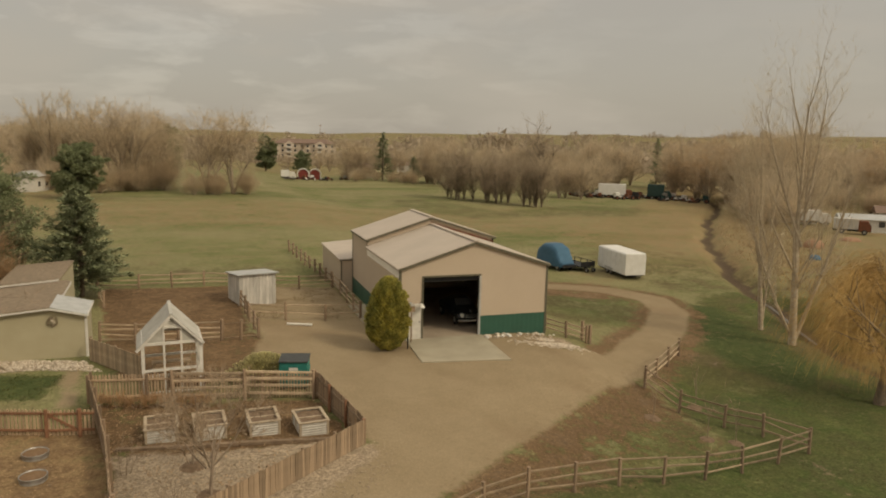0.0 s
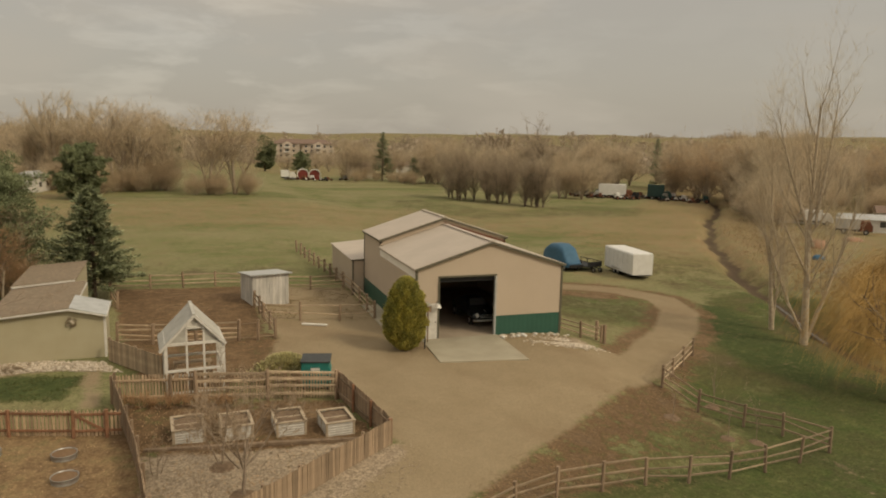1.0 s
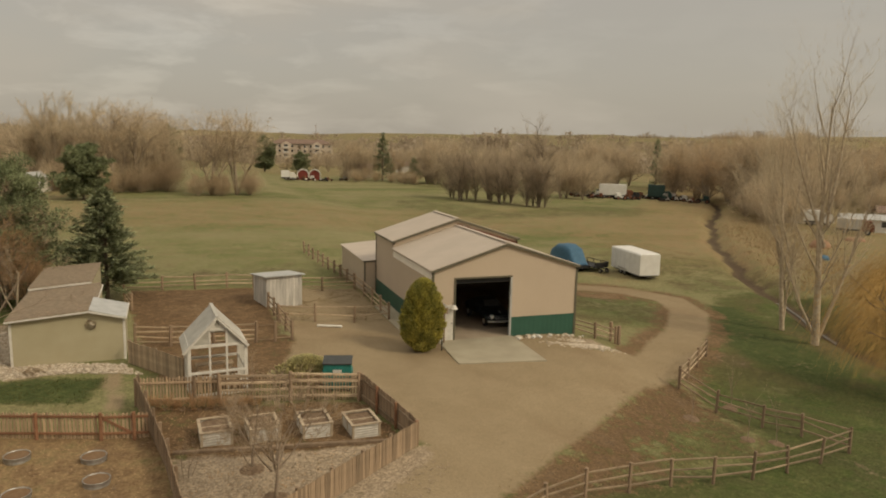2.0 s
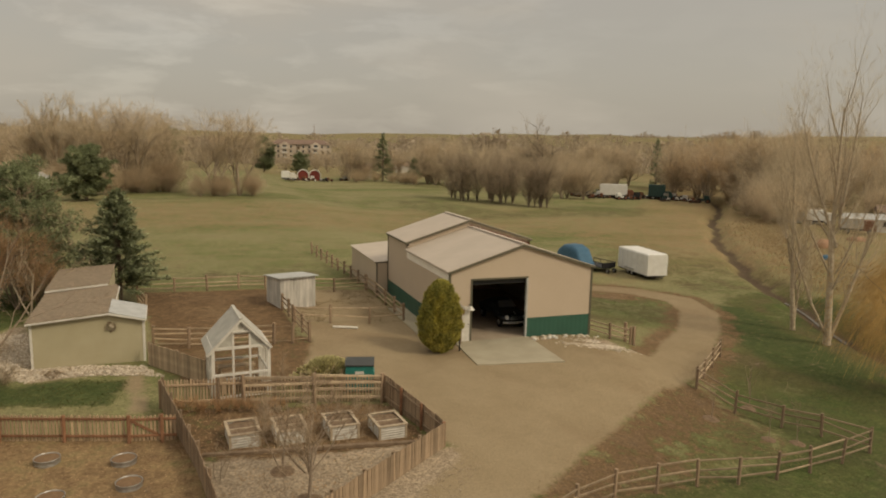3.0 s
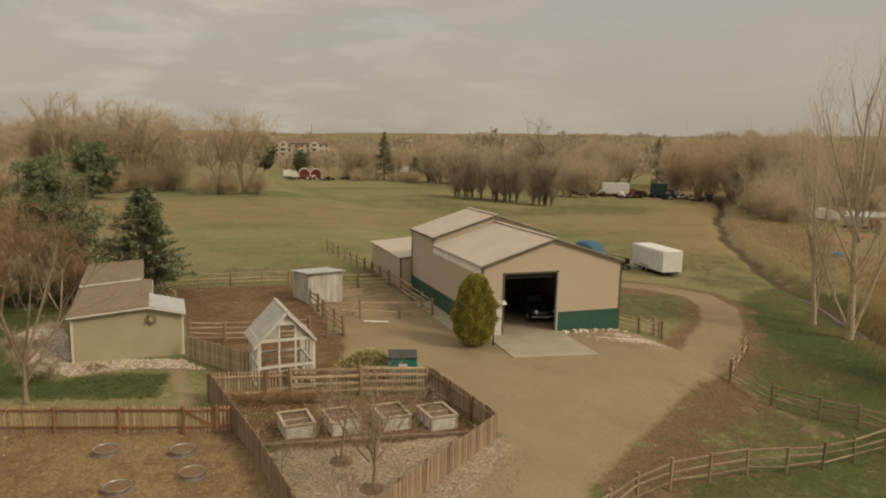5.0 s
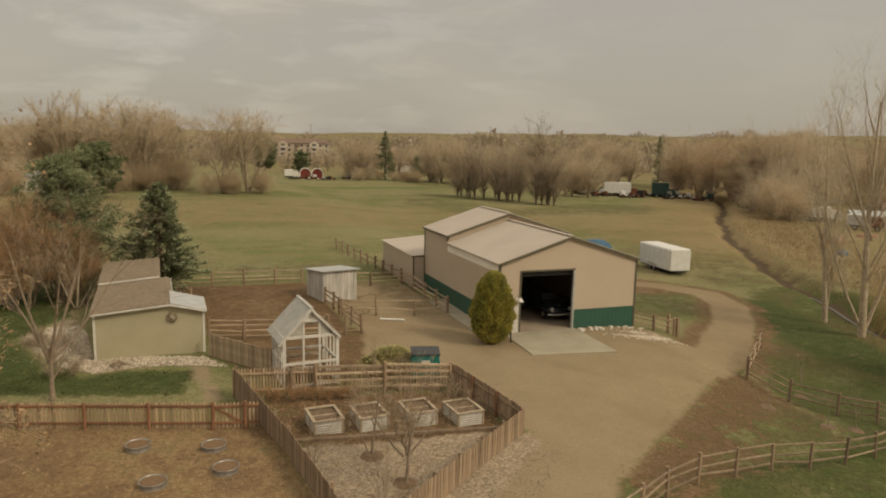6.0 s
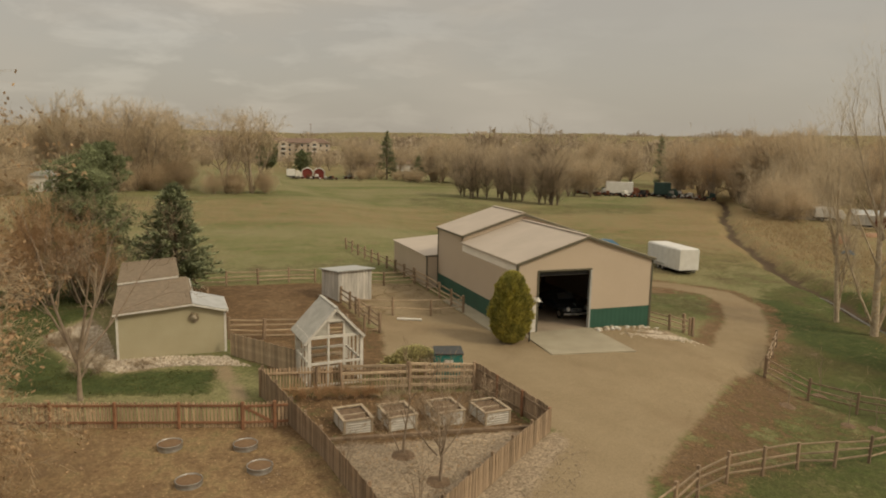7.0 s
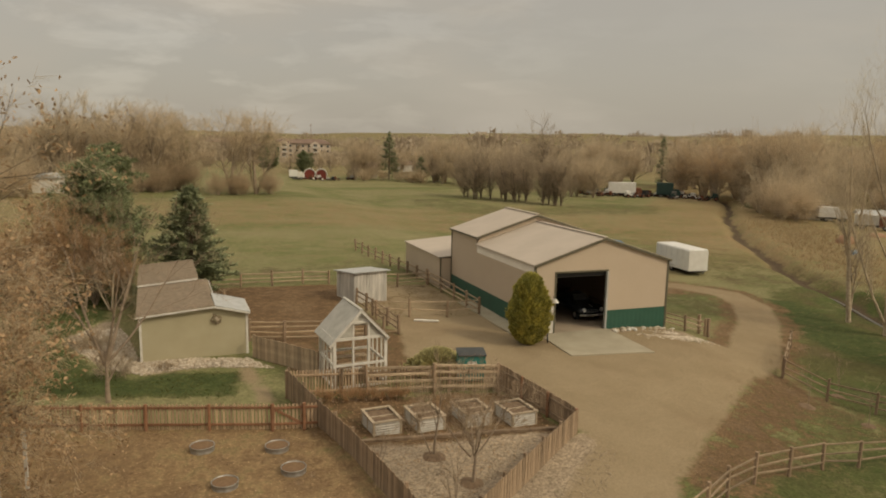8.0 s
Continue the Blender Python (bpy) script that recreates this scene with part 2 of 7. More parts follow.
class Geo:
    def __init__(self):
        self.v, self.f = [], []

    def add(self, vs, fs):
        k = len(self.v)
        self.v.extend(tuple(p) for p in vs)
        self.f.extend(tuple(i + k for i in f) for f in fs)
        return self

    def quad(self, *ps):
        return self.add(ps, [tuple(range(len(ps)))])

    def box(self, x0, x1, y0, y1, z0, z1):
        return self.add([(x, y, z) for z in (z0, z1) for x, y in ((x0, y0), (x1, y0), (x1, y1), (x0, y1))],
                        [(3, 2, 1, 0), (4, 5, 6, 7), (0, 1, 5, 4), (1, 2, 6, 5), (2, 3, 7, 6), (3, 0, 4, 7)])

    def prism(self, poly, vec):
        n = len(poly)
        vec = Vector(vec)
        a = [Vector(p) for p in poly]
        fs = [tuple(range(n))[::-1], tuple(range(n, 2 * n))]
        fs += [(i, (i + 1) % n, n + (i + 1) % n, n + i) for i in range(n)]
        return self.add(a + [p + vec for p in a], fs)

    def beam(self, p, q, w, h, c=0.0, up=(0, 0, 1), w2=None, h2=None):
        """A bar from p to q; c cuts its long edges."""
        p, q = Vector(p), Vector(q)
        d = (q - p).normalized()
        s = d.cross(Vector(up))
        s = s.normalized() if s.length > 1e-4 else Vector((1, 0, 0))
        u = s.cross(d)
        ring = []
        for o, ww, hh in ((p, w, h), (q, w2 or w, h2 or h)):
            a, b = ww / 2, hh / 2
            if c:
                pts = [(a - c, -b), (a, -b + c), (a, b - c), (a - c, b), (-a + c, b), (-a, b - c), (-a, -b + c), (-a + c, -b)]
            else:
                pts = [(a, -b), (a, b), (-a, b), (-a, -b)]
            ring.append([o + s * x + u * y for x, y in pts])
        n = len(ring[0])
        return self.add(ring[0] + ring[1], [tuple(range(n))[::-1], tuple(range(n, 2 * n))] + [(i, (i + 1) % n, n + (i + 1) % n, n + i) for i in range(n)])

    def tube(self, pts, rad, n=5, cap=True):
        pts = [Vector(p) for p in pts]
        vs, fs = [], []
        side = None
        for i, p in enumerate(pts):
            d = (pts[min(i + 1, len(pts) - 1)] - pts[max(i - 1, 0)]).normalized()
            if side is None:
                side = d.cross(Vector((0.31, 0.83, 0.46))).normalized()
            side = (side - d * side.dot(d)).normalized()
            u = d.cross(side)
            r = rad[i]
            vs += [p + (side * math.cos(k) + u * math.sin(k)) * r for k in (2 * math.pi * j / n for j in range(n))]
        for i in range(len(pts) - 1):
            fs += [(i * n + j, i * n + (j + 1) % n, (i + 1) * n + (j + 1) % n, (i + 1) * n + j) for j in range(n)]
        if cap:
            fs += [tuple(range(n))[::-1], tuple(range((len(pts) - 1) * n, len(pts) * n))]
        return self.add(vs, fs)

    def blob(self, c, r, seed=0, n=2, rough=0.25):
        """A lumpy stone."""
        vs, fs = ICO
        o = Vector((seed * 1.7, seed * 0.9, seed * 2.3))
        return self.add([Vector(c) + Vector((p[0] * r[0], p[1] * r[1], p[2] * r[2])) * (1 + rough * noise.noise(Vector(p) * 1.3 + o)) for p in vs], fs)

    def mesh(self, name, material, smooth=False):
        me = bpy.data.meshes.new(name)
        me.from_pydata(self.v, [], self.f)
        if material:
            me.materials.append(material)
        if smooth:
            me.polygons.foreach_set("use_smooth", [True] * len(me.polygons))
        me.update()
        return me


def ico():
    bm = bmesh.new()
    bmesh.ops.create_icosphere(bm, subdivisions=1, radius=1)
    out = [tuple(v.co) for v in bm.verts], [tuple(v.index for v in f.verts) for f in bm.faces]
    bm.free()
    return out


ICO = ico()


def part(name, geo, material, parent, label="", m=None, smooth=False):
    me = geo if isinstance(geo, bpy.types.Mesh) else geo.mesh(name, material, smooth)
    ob = new(name, me)
    ob.parent = parent
    if m is not None:
        ob.matrix_basis = m
    if label:
        ob["label"] = label
    return ob


def thing(name, m, label, category, group="", kind=""):
    ob = new(name)
    ob.matrix_basis = m
    return tagged(ob, label, category, group, kind)


def solid(name, geo, material, label, category, group="", kind="", m=None, smooth=False):
    ob = new(name, geo.mesh(name, material, smooth))
    if m is not None:
        ob.matrix_basis = m
    return tagged(ob, label, category, group, kind)


# ---- ground ----


def sm(a, b, v):
    k = min(1.0, max(0.0, (v - a) / (b - a)))
    return k * k * (3 - 2 * k)


# -- terrain
CREEK = [(150, 172), (127, 130), (117.8, 114.3), (82.4, 75.4), (63.2, 51.1), (53.3, 37.3), (47.1, 27.9), (42.6, 20.4), (39.4, 14.4), (35.6, 7.4), (31.8, 0.5), (30, -6), (28.6, -14), (33, -30), (36, -80)]


def wind(y):
    return 0.4 * math.sin(y * 0.21) + 0.3 * math.sin(y * 0.63 + 1.0)


def creek_gap(x, y):
    """Distance to the winding creek."""
    best = 1e9
    x -= wind(y) * (1.0 if y > 12 else 0.4)
    for (ax, ay), (bx, by) in zip(CREEK, CREEK[1:]):
        dx, dy = bx - ax, by - ay
        k = min(1.0, max(0.0, ((x - ax) * dx + (y - ay) * dy) / (dx * dx + dy * dy)))
        best = min(best, math.hypot(x - ax - k * dx, y - ay - k * dy))
    return best


def gz(x, y):
    s = x + 0.65 * max(0.0, -y)
    z = -0.95 - 1.2 * math.tanh((s - 12) / 9)
    z -= 0.02 * max(0.0, s - 40) * (1 - sm(90, 220, s))
    z -= 0.5 * sm(5, 40, y) * (1 - sm(10, 40, x))
    if x > 22 and y < 190:
        c = creek_gap(x, y)
        z -= 1.1 * (1 - sm(0.3, 2.5, c))
    r = math.hypot(x, y)
    z += (0.0115 + 0.010 * sm(-0.2, 0.9, x / (r + 1))) * max(0.0, r - 420)
    if r > 500:
        z += sm(500, 1200, r) * 14 * math.sin(x * 0.0041 + 1.3) * math.sin(y * 0.0033 + x * 0.0017)
    d = math.hypot(max(-1.5 - x, x - 5.5, 0.0), max(-3.5 - y, y - 19, 0.0))
    k = 1 - sm(0.2, 8.5, d)
    return z * (1 - k) - 0.02 * k


# -- end terrain
TRACK = [(9.04, -6.35), (12.37, -4.12), (16.52, -0.07), (21.13, 4.42), (25.04, 9.19), (26.77, 13.87), (25.31, 18), (21.57, 20.26), (16.73, 20.9), (8.97, 19.08)]


def line_gap(x, y, pts):
    best = 1e9
    for (ax, ay), (bx, by) in zip(pts, pts[1:]):
        dx, dy = bx - ax, by - ay
        k = min(1.0, max(0.0, ((x - ax) * dx + (y - ay) * dy) / (dx * dx + dy * dy)))
        best = min(best, math.hypot(x - ax - k * dx, y - ay - k * dy))
    return best


@functools.lru_cache(None)
def bounds(poly):
    return min(p[0] for p in poly), max(p[0] for p in poly), min(p[1] for p in poly), max(p[1] for p in poly)


def inside(x, y, poly):
    """Signed distance to a polygon's edge: positive inside."""
    x0, x1, y0, y1 = bounds(tuple(poly))
    if x < x0 - 4 or x > x1 + 4 or y < y0 - 4 or y > y1 + 4:
        return -4.0
    odd = False
    for (ax, ay), (bx, by) in zip(poly, poly[1:] + poly[:1]):
        if (ay > y) != (by > y) and x < (bx - ax) * (y - ay) / (by - ay) + ax:
            odd = not odd
    g = line_gap(x, y, poly + poly[:1])
    return g if odd else -g


YARD = [(-4.42, -13.57), (-5.62, -7.99), (-7.34, -5.07), (-8.54, -2.37), (-7.6, 1.2), (-7.7, 6.0), (-1.09, 5.4), (8.99, -0.42), (11.95, -3.55), (15.77, -2.59), (9.55, -7.46), (5.58, -10.19), (1.16, -13.52), (-3.04, -16.86), (-6.68, -23.46), (-10, -40), (-22, -40), (-12.43, -21.43)]
CORRAL = [(-17.47, 17.3), (-8.09, 16.68), (-8.11, 2.82), (-15.51, 3.16)]
PEN2 = [(-7.89, 16.65), (-1.21, 15.21), (-1.18, 5.21), (-7.91, 6.18)]
GARDEN = [(-14.8, -6.8), (-5.9, -8.2), (-4.7, -12.9), (-9.7, -17.1), (-12.3, -19.0), (-13.5, -12.6), (-14.1, -10.4)]
CHIPS = [(-13.55, -12.1), (-5.9, -12.6), (-4.9, -13.0), (-9.7, -17.0), (-12.3, -19.0), (-12.9, -16.8)]
LAWN = [(-16.13, -2.48), (-16.38, -6.35), (-20.52, -5.17), (-24.35, -4.02), (-27.36, 1.8), (-31.66, 18.91), (-28.05, 21.1), (-23.35, 18.22), (-22.9, 9.49), (-24.73, 5.21), (-24.28, 3.59), (-22.35, -0.52), (-20.69, -2.0), (-19.19, -1.6)]
STONES = [(-22.9, 9.49), (-24.73, 5.21), (-24.28, 3.59), (-22.35, -0.52), (-20.69, -2.0), (-19.19, -1.6), (-17.73, -1.69), (-15.99, -2.2), (-14.76, -2.71), (-15.91, -0.57), (-20.89, 0.83), (-21.73, 5.26)]
YARDL = [(-13.8, -9.7), (-22.5, -7.6), (-30.7, -7.4), (-35.2, -23.3), (-12.3, -23.4), (-12.5, -17.0), (-13.2, -12.6)]
GREENR = [(16.35, -2.11), (21.2, 2.19), (25.89, 7.76), (30.84, 14.5), (40.93, 17.58), (42.61, 8.97), (37.19, 3.15), (32.08, -3.21), (29.5, -12.23), (29.08, -25.12), (12.39, -24.63), (-3.52, -23.43), (-2.42, -16.96), (1.9, -15.33), (5.31, -14.48), (8.06, -14.05), (11.05, -12.9), (10.9, -10.19), (11.21, -7.21)]
FRONT = [(-15.51, 3.35), (-7.32, 2.87), (-5.17, 1.25), (-6.94, -1.09), (-7.34, -5.07), (-12.35, -5.81), (-15.12, -1.59)]
VERGE = [(15.5, -2.76), (9.55, -7.46), (5.58, -10.19), (1.16, -13.52), (-3.03, -16.95), (1.96, -16.39), (6.24, -15.68), (10.15, -14.71), (11.89, -12.43), (11.19, -9.21), (12.46, -6.47)]
GRAVELB = [(-4.9, -12.9), (-3.6, -12.6), (-4.0, -14.4), (-7.0, -18.0), (-10.5, -21.3), (-12.6, -20.0), (-9.8, -16.9)]

STRIP = [(29.54, 124.55), (42.25, 116.31), (46.78, 94.88), (70.42, 110.74), (91.82, 107.08), (73.14, 81.65), (53.31, 80.85), (35.3, 74.73), (28.02, 90.2), (24.55, 106.15)]
DEEP = [(28.56, 12.75), (31.16, 10.33), (27.87, 1.42), (26.21, -5.57), (20.78, -9.86), (19.93, -6.31), (19.96, -1.43), (21.82, 3.51)]


def cover(x, y):
    """How much of each ground cover lies here: road, bare soil, lush grass; chips, straw, mud."""
    road = max(sm(-0.5, 0.7, inside(x, y, YARD)), 1 - sm(0.8, 2.1, line_gap(x, y, TRACK)), 0.88 * sm(-0.5, 0.4, inside(x, y, PEN2)))
    road = max(road, 0.72 * (1 - sm(0.2, 0.7, line_gap(x, y, [(-16.16, -1.45), (-15.99, -3.2), (-15.86, -5.18), (-15.66, -6.68)]))))
    spot = 1 - sm(0.4, 1.6, math.hypot((x - 8.75) / 1.5, y + 2.0))
    road *= 1 - 0.9 * spot
    soil = max(sm(-0.5, 0.4, inside(x, y, CORRAL)), 0.8 * sm(-0.6, 0.6, inside(x, y, FRONT)), 0.15 * sm(-0.5, 0.4, inside(x, y, PEN2)), 0.85 * sm(-0.1, 0.2, inside(x, y, GARDEN)), 0.44 * sm(-0.3, 0.3, inside(x, y, YARDL)))
    soil = max(soil, 0.8 * (1 - sm(0.6, 3.0, math.hypot(x + 1.1, y + 1.6))), 0.5 * (1 - sm(1.0, 2.6, abs(line_gap(x, y, YARD[10:14]) - 1.0))) if y > -19 else 0)
    soil = max(soil, 0.8 * (1 - sm(0.6, 1.8, line_gap(x, y, [(15.18, 17.27), (19.19, 17.18), (22.47, 15.72)]))), 0.68 * sm(-1.4, 0.5, inside(x, y, VERGE)) * (1 - 0.45 * sm(1.6, 4.4, line_gap(x, y, YARD[9:14]))), 0.66 * (1 - sm(2.0, 3.6, line_gap(x, y, TRACK))))
    lush = max(sm(-0.6, 1.5, inside(x, y, LAWN)), 0.86 * sm(-1.0, 2.0, inside(x, y, GREENR)), 0.76 * sm(-0.5, 1.0, inside(x, y, VERGE)))
    lush = max(lush, 0.45 * sm(15.5, 19, y) * (1 - sm(24, 34, y)) * (1 - sm(8, 24, x)), 0.62 * (1 - sm(5, 9, math.hypot((x - 18.6) / 1.2, y - 11.6))), 0.5 * sm(26, 34, x) * (1 - sm(40, 60, x)) * (1 - sm(30, 60, y)))
    lush = max(lush, 0.5 * sm(-2.0, 4.0, inside(x, y, STRIP)))
    chips = max(sm(-0.1, 0.2, inside(x, y, CHIPS)), 0.9 * sm(-0.3, 0.4, inside(x, y, STONES)), 0.95 * sm(-0.3, 0.3, inside(x, y, GRAVELB)), 1.1 * spot)
    c = creek_gap(x, y) if x > 24 else 99
    straw = max(0.6 * (1 - sm(5, 24, c)) * sm(16, 30, y), 0.52 * sm(30, 44, x) * (1 - sm(150, 220, y)) * sm(-2, 4, x - 0.9 * y + 12), 0.42 * sm(50, 64, y) * (1 - sm(92, 108, y)), 0.95 * sm(-0.5, 0.4, inside(x, y, PEN2)), 0.95 * sm(-0.3, 0.3, inside(x, y, YARDL)))
    mud = max((1 - sm(0.2, 1.3, c)), 0.24 * sm(-0.8, 1.0, inside(x, y, VERGE)), 0.5 * (1 - sm(0.2, 1.2, line_gap(x, y, [(-70.96, 99.27), (-28.37, 102.72), (-0.11, 107.31), (39.39, 119.63)]))))
    deep = max(0.78 * sm(-0.2, 0.8, inside(x, y, LAWN)), 0.8 * sm(-0.8, 1.6, inside(x, y, DEEP)), 0.5 * sm(-0.5, 1.0, inside(x, y, GREENR)) * (1 - sm(-9, -5, y)), 0.3 * sm(0.5, 2.5, inside(x, y, VERGE)))
    return (road, soil, lush, deep), (chips, straw, mud)


def axis(lo, hi, step, end_lo, end_hi):
    a = list(np.arange(lo, hi + step / 2, step))
    s = step
    while a[-1] < end_hi:
        s = s * 1.13 if s < 1.1 or a[-1] > 120 else 1.1
        a.append(a[-1] + s)
    s = step
    while a[0] > end_lo:
        s *= 1.13
        a.insert(0, a[0] - s)
    return a


def build_ground():
    xs, ys = axis(-34, 44, 0.42, -2400, 3600), axis(-24, 34, 0.42, -600, 3600)
    nx = len(xs)
    v, c1, c2 = [], [], []
    for y in ys:
        for x in xs:
            near = -36 < x < 160 and -40 < y < 230
            z = gz(x, y)
            if near:
                z += 0.05 * noise.noise(Vector((x * 0.35, y * 0.35, 0))) + 0.02 * noise.noise(Vector((x * 1.3, y * 1.3, 3)))
            v.append((x, y, z))
            a, b = cover(x, y) if near else ((0, 0, 0, 0), (0, 0.42, 0))
            c1.append(a)
            c2.append((*b, 1))
    f = [(j * nx + i, j * nx + i + 1, (j + 1) * nx + i + 1, (j + 1) * nx + i) for j in range(len(ys) - 1) for i in range(nx - 1)]
    g = Geo()
    g.v, g.f = v, f
    me = g.mesh("ground", GROUND, True)
    for name, cs in (("cover_a", c1), ("cover_b", c2)):
        at = me.color_attributes.new(name, "FLOAT_COLOR", "POINT")
        at.data.foreach_set("color", np.array(cs, dtype=np.float32).ravel())
    tagged(new("ground", me), "gravel yard, dry spring grass and bare soil on gently falling farmland", "ground", kind="structure")


def ground_material():
    m = bpy.data.materials.new("farm_ground")
    m.use_nodes = True
    n, l = m.node_tree.nodes, m.node_tree.links
    p = n["Principled BSDF"]
    p.inputs["Roughness"].default_value, p.inputs["Specular IOR Level"].default_value = 1.0, 0.1
    co = n.new("ShaderNodeTexCoord")

    def nz(scale, detail=5.0, rough=0.6):
        t = n.new("ShaderNodeTexNoise")
        t.inputs["Scale"].default_value, t.inputs["Detail"].default_value, t.inputs["Roughness"].default_value = scale, detail, rough
        l.new(co.outputs["Object"], t.inputs["Vector"])
        return t.outputs["Fac"]

    def span(v, a, b, c=0.0, d=1.0):
        r = n.new("ShaderNodeMapRange")
        for k, x in zip(("From Min", "From Max", "To Min", "To Max"), (a, b, c, d)):
            r.inputs[k].default_value = x
        l.new(v, r.inputs["Value"])
        return r.outputs["Result"]

    def blend(fac, a, b):
        x = n.new("ShaderNodeMix")
        x.data_type = "RGBA"
        for key, val in (("Factor", fac), ("A", a), ("B", b)):
            if isinstance(val, tuple):
                x.inputs[key].default_value = (*val, 1)
            else:
                l.new(val, x.inputs[key])
        return x.outputs["Result"]

    def calc(op, a, b):
        x = n.new("ShaderNodeMath")
        x.operation, x.use_clamp = op, False
        for k, val in enumerate((a, b)):
            if isinstance(val, (int, float)):
                x.inputs[k].default_value = val
            else:
                l.new(val, x.inputs[k])
        return x.outputs["Value"]

    big, mid, small, grit = nz(0.03, 5, 0.65), nz(0.35, 6, 0.68), nz(1.9, 6, 0.75), nz(11, 5, 0.75)
    edge = calc("ADD", calc("MULTIPLY", calc("SUBTRACT", mid, 0.5), 1.5), calc("MULTIPLY", calc("SUBTRACT", small, 0.5), 1.9))

    def mask(sock, soft=0.16, ragged=1.0):
        return span(calc("ADD", sock, calc("MULTIPLY", edge, ragged)), 0.5 - soft, 0.5 + soft)

    ca, cb = n.new("ShaderNodeVertexColor"), n.new("ShaderNodeVertexColor")
    ca.layer_name, cb.layer_name = "cover_a", "cover_b"
    sa, sb = n.new("ShaderNodeSeparateColor"), n.new("ShaderNodeSeparateColor")
    l.new(ca.outputs["Color"], sa.inputs["Color"])
    l.new(cb.outputs["Color"], sb.inputs["Color"])
    col = blend(span(big, 0.40, 0.60), (0.125, 0.134, 0.05), (0.185, 0.174, 0.08))        # field grass
    col = blend(span(nz(0.11, 6, 0.7), 0.44, 0.60, 0, 0.7), col, (0.225, 0.196, 0.104))
    col = blend(span(mid, 0.45, 0.64, 0, 0.55), col, (0.21, 0.176, 0.09))
    col = blend(span(small, 0.5, 0.72, 0, 0.5), col, (0.095, 0.108, 0.037))
    mb = n.new("ShaderNodeMapping")
    mb.inputs["Scale"].default_value, mb.inputs["Rotation"].default_value = (0.012, 0.11, 1), (0, 0, -0.18)
    l.new(co.outputs["Object"], mb.inputs["Vector"])
    band = n.new("ShaderNodeTexNoise")                                                   # mown bands across the field
    band.inputs["Scale"].default_value, band.inputs["Detail"].default_value = 1.0, 5.0
    l.new(mb.outputs["Vector"], band.inputs["Vector"])
    col = blend(span(band.outputs["Fac"], 0.48, 0.62, 0, 0.5), col, (0.215, 0.19, 0.098))
    col = blend(span(band.outputs["Fac"], 0.46, 0.36, 0, 0.6), col, (0.105, 0.122, 0.04))
    straw = blend(span(small, 0.34, 0.66), (0.262, 0.178, 0.095), (0.208, 0.139, 0.072))
    col = blend(mask(sb.outputs["Green"], 0.35), col, straw)
    lush = blend(span(small, 0.36, 0.64), (0.044, 0.07, 0.02), (0.094, 0.106, 0.033))
    lush = blend(span(mid, 0.47, 0.6, 0, 0.8), lush, (0.125, 0.094, 0.05))
    lush = blend(span(nz(0.24, 5, 0.6), 0.44, 0.6, 0, 0.75), lush, (0.098, 0.086, 0.037))
    col = blend(mask(sa.outputs["Blue"], 0.2), col, lush)
    deep = blend(span(small, 0.34, 0.66), (0.042, 0.06, 0.02), (0.074, 0.085, 0.03))
    col = blend(mask(ca.outputs["Alpha"], 0.22, 0.7), col, deep)
    soil = blend(span(small, 0.3, 0.72), (0.102, 0.063, 0.033), (0.166, 0.106, 0.057))
    soil = blend(span(mid, 0.5, 0.66, 0, 0.7), soil, (0.195, 0.13, 0.072))
    col = blend(mask(sa.outputs["Green"], 0.16), col, soil)
    chips = blend(span(grit, 0.35, 0.65), (0.25, 0.193, 0.132), (0.325, 0.258, 0.18))
    col = blend(mask(sb.outputs["Red"], 0.2), col, chips)
    col = blend(mask(sb.outputs["Blue"], 0.3), col, (0.085, 0.06, 0.038))

    def grain(c, v):
        h = n.new("ShaderNodeHueSaturation")
        l.new(c, h.inputs["Color"])
        l.new(v, h.inputs["Value"])
        return h.outputs["Color"]

    col = grain(col, calc("MULTIPLY", span(grit, 0.36, 0.64, 0.72, 1.28), calc("MULTIPLY", span(small, 0.3, 0.7, 0.8, 1.2), span(nz(5, 4, 0.8), 0.38, 0.62, 0.82, 1.18))))
    road = blend(span(mid, 0.36, 0.68), (0.268, 0.207, 0.128), (0.23, 0.174, 0.104))
    road = blend(span(nz(0.16, 6, 0.65), 0.52, 0.66, 0, 0.6), road, (0.2, 0.14, 0.082))
    road = blend(span(small, 0.6, 0.74, 0, 0.4), road, (0.2, 0.145, 0.088))
    road = grain(road, calc("MULTIPLY", span(grit, 0.3, 0.7, 0.84, 1.16), span(nz(60, 2, 0.7), 0.3, 0.7, 0.86, 1.14)))
    col = blend(mask(sa.outputs["Red"], 0.2, 0.6), col, road)
    l.new(col, p.inputs["Base Color"])
    bu = n.new("ShaderNodeBump")
    bu.inputs["Strength"].default_value, bu.inputs["Distance"].default_value = 0.5, 0.04
    l.new(calc("ADD", small, calc("MULTIPLY", grit, 0.5)), bu.inputs["Height"])
    l.new(bu.outputs["Normal"], p.inputs["Normal"])
    return m


GROUND = ground_material()
build_ground()


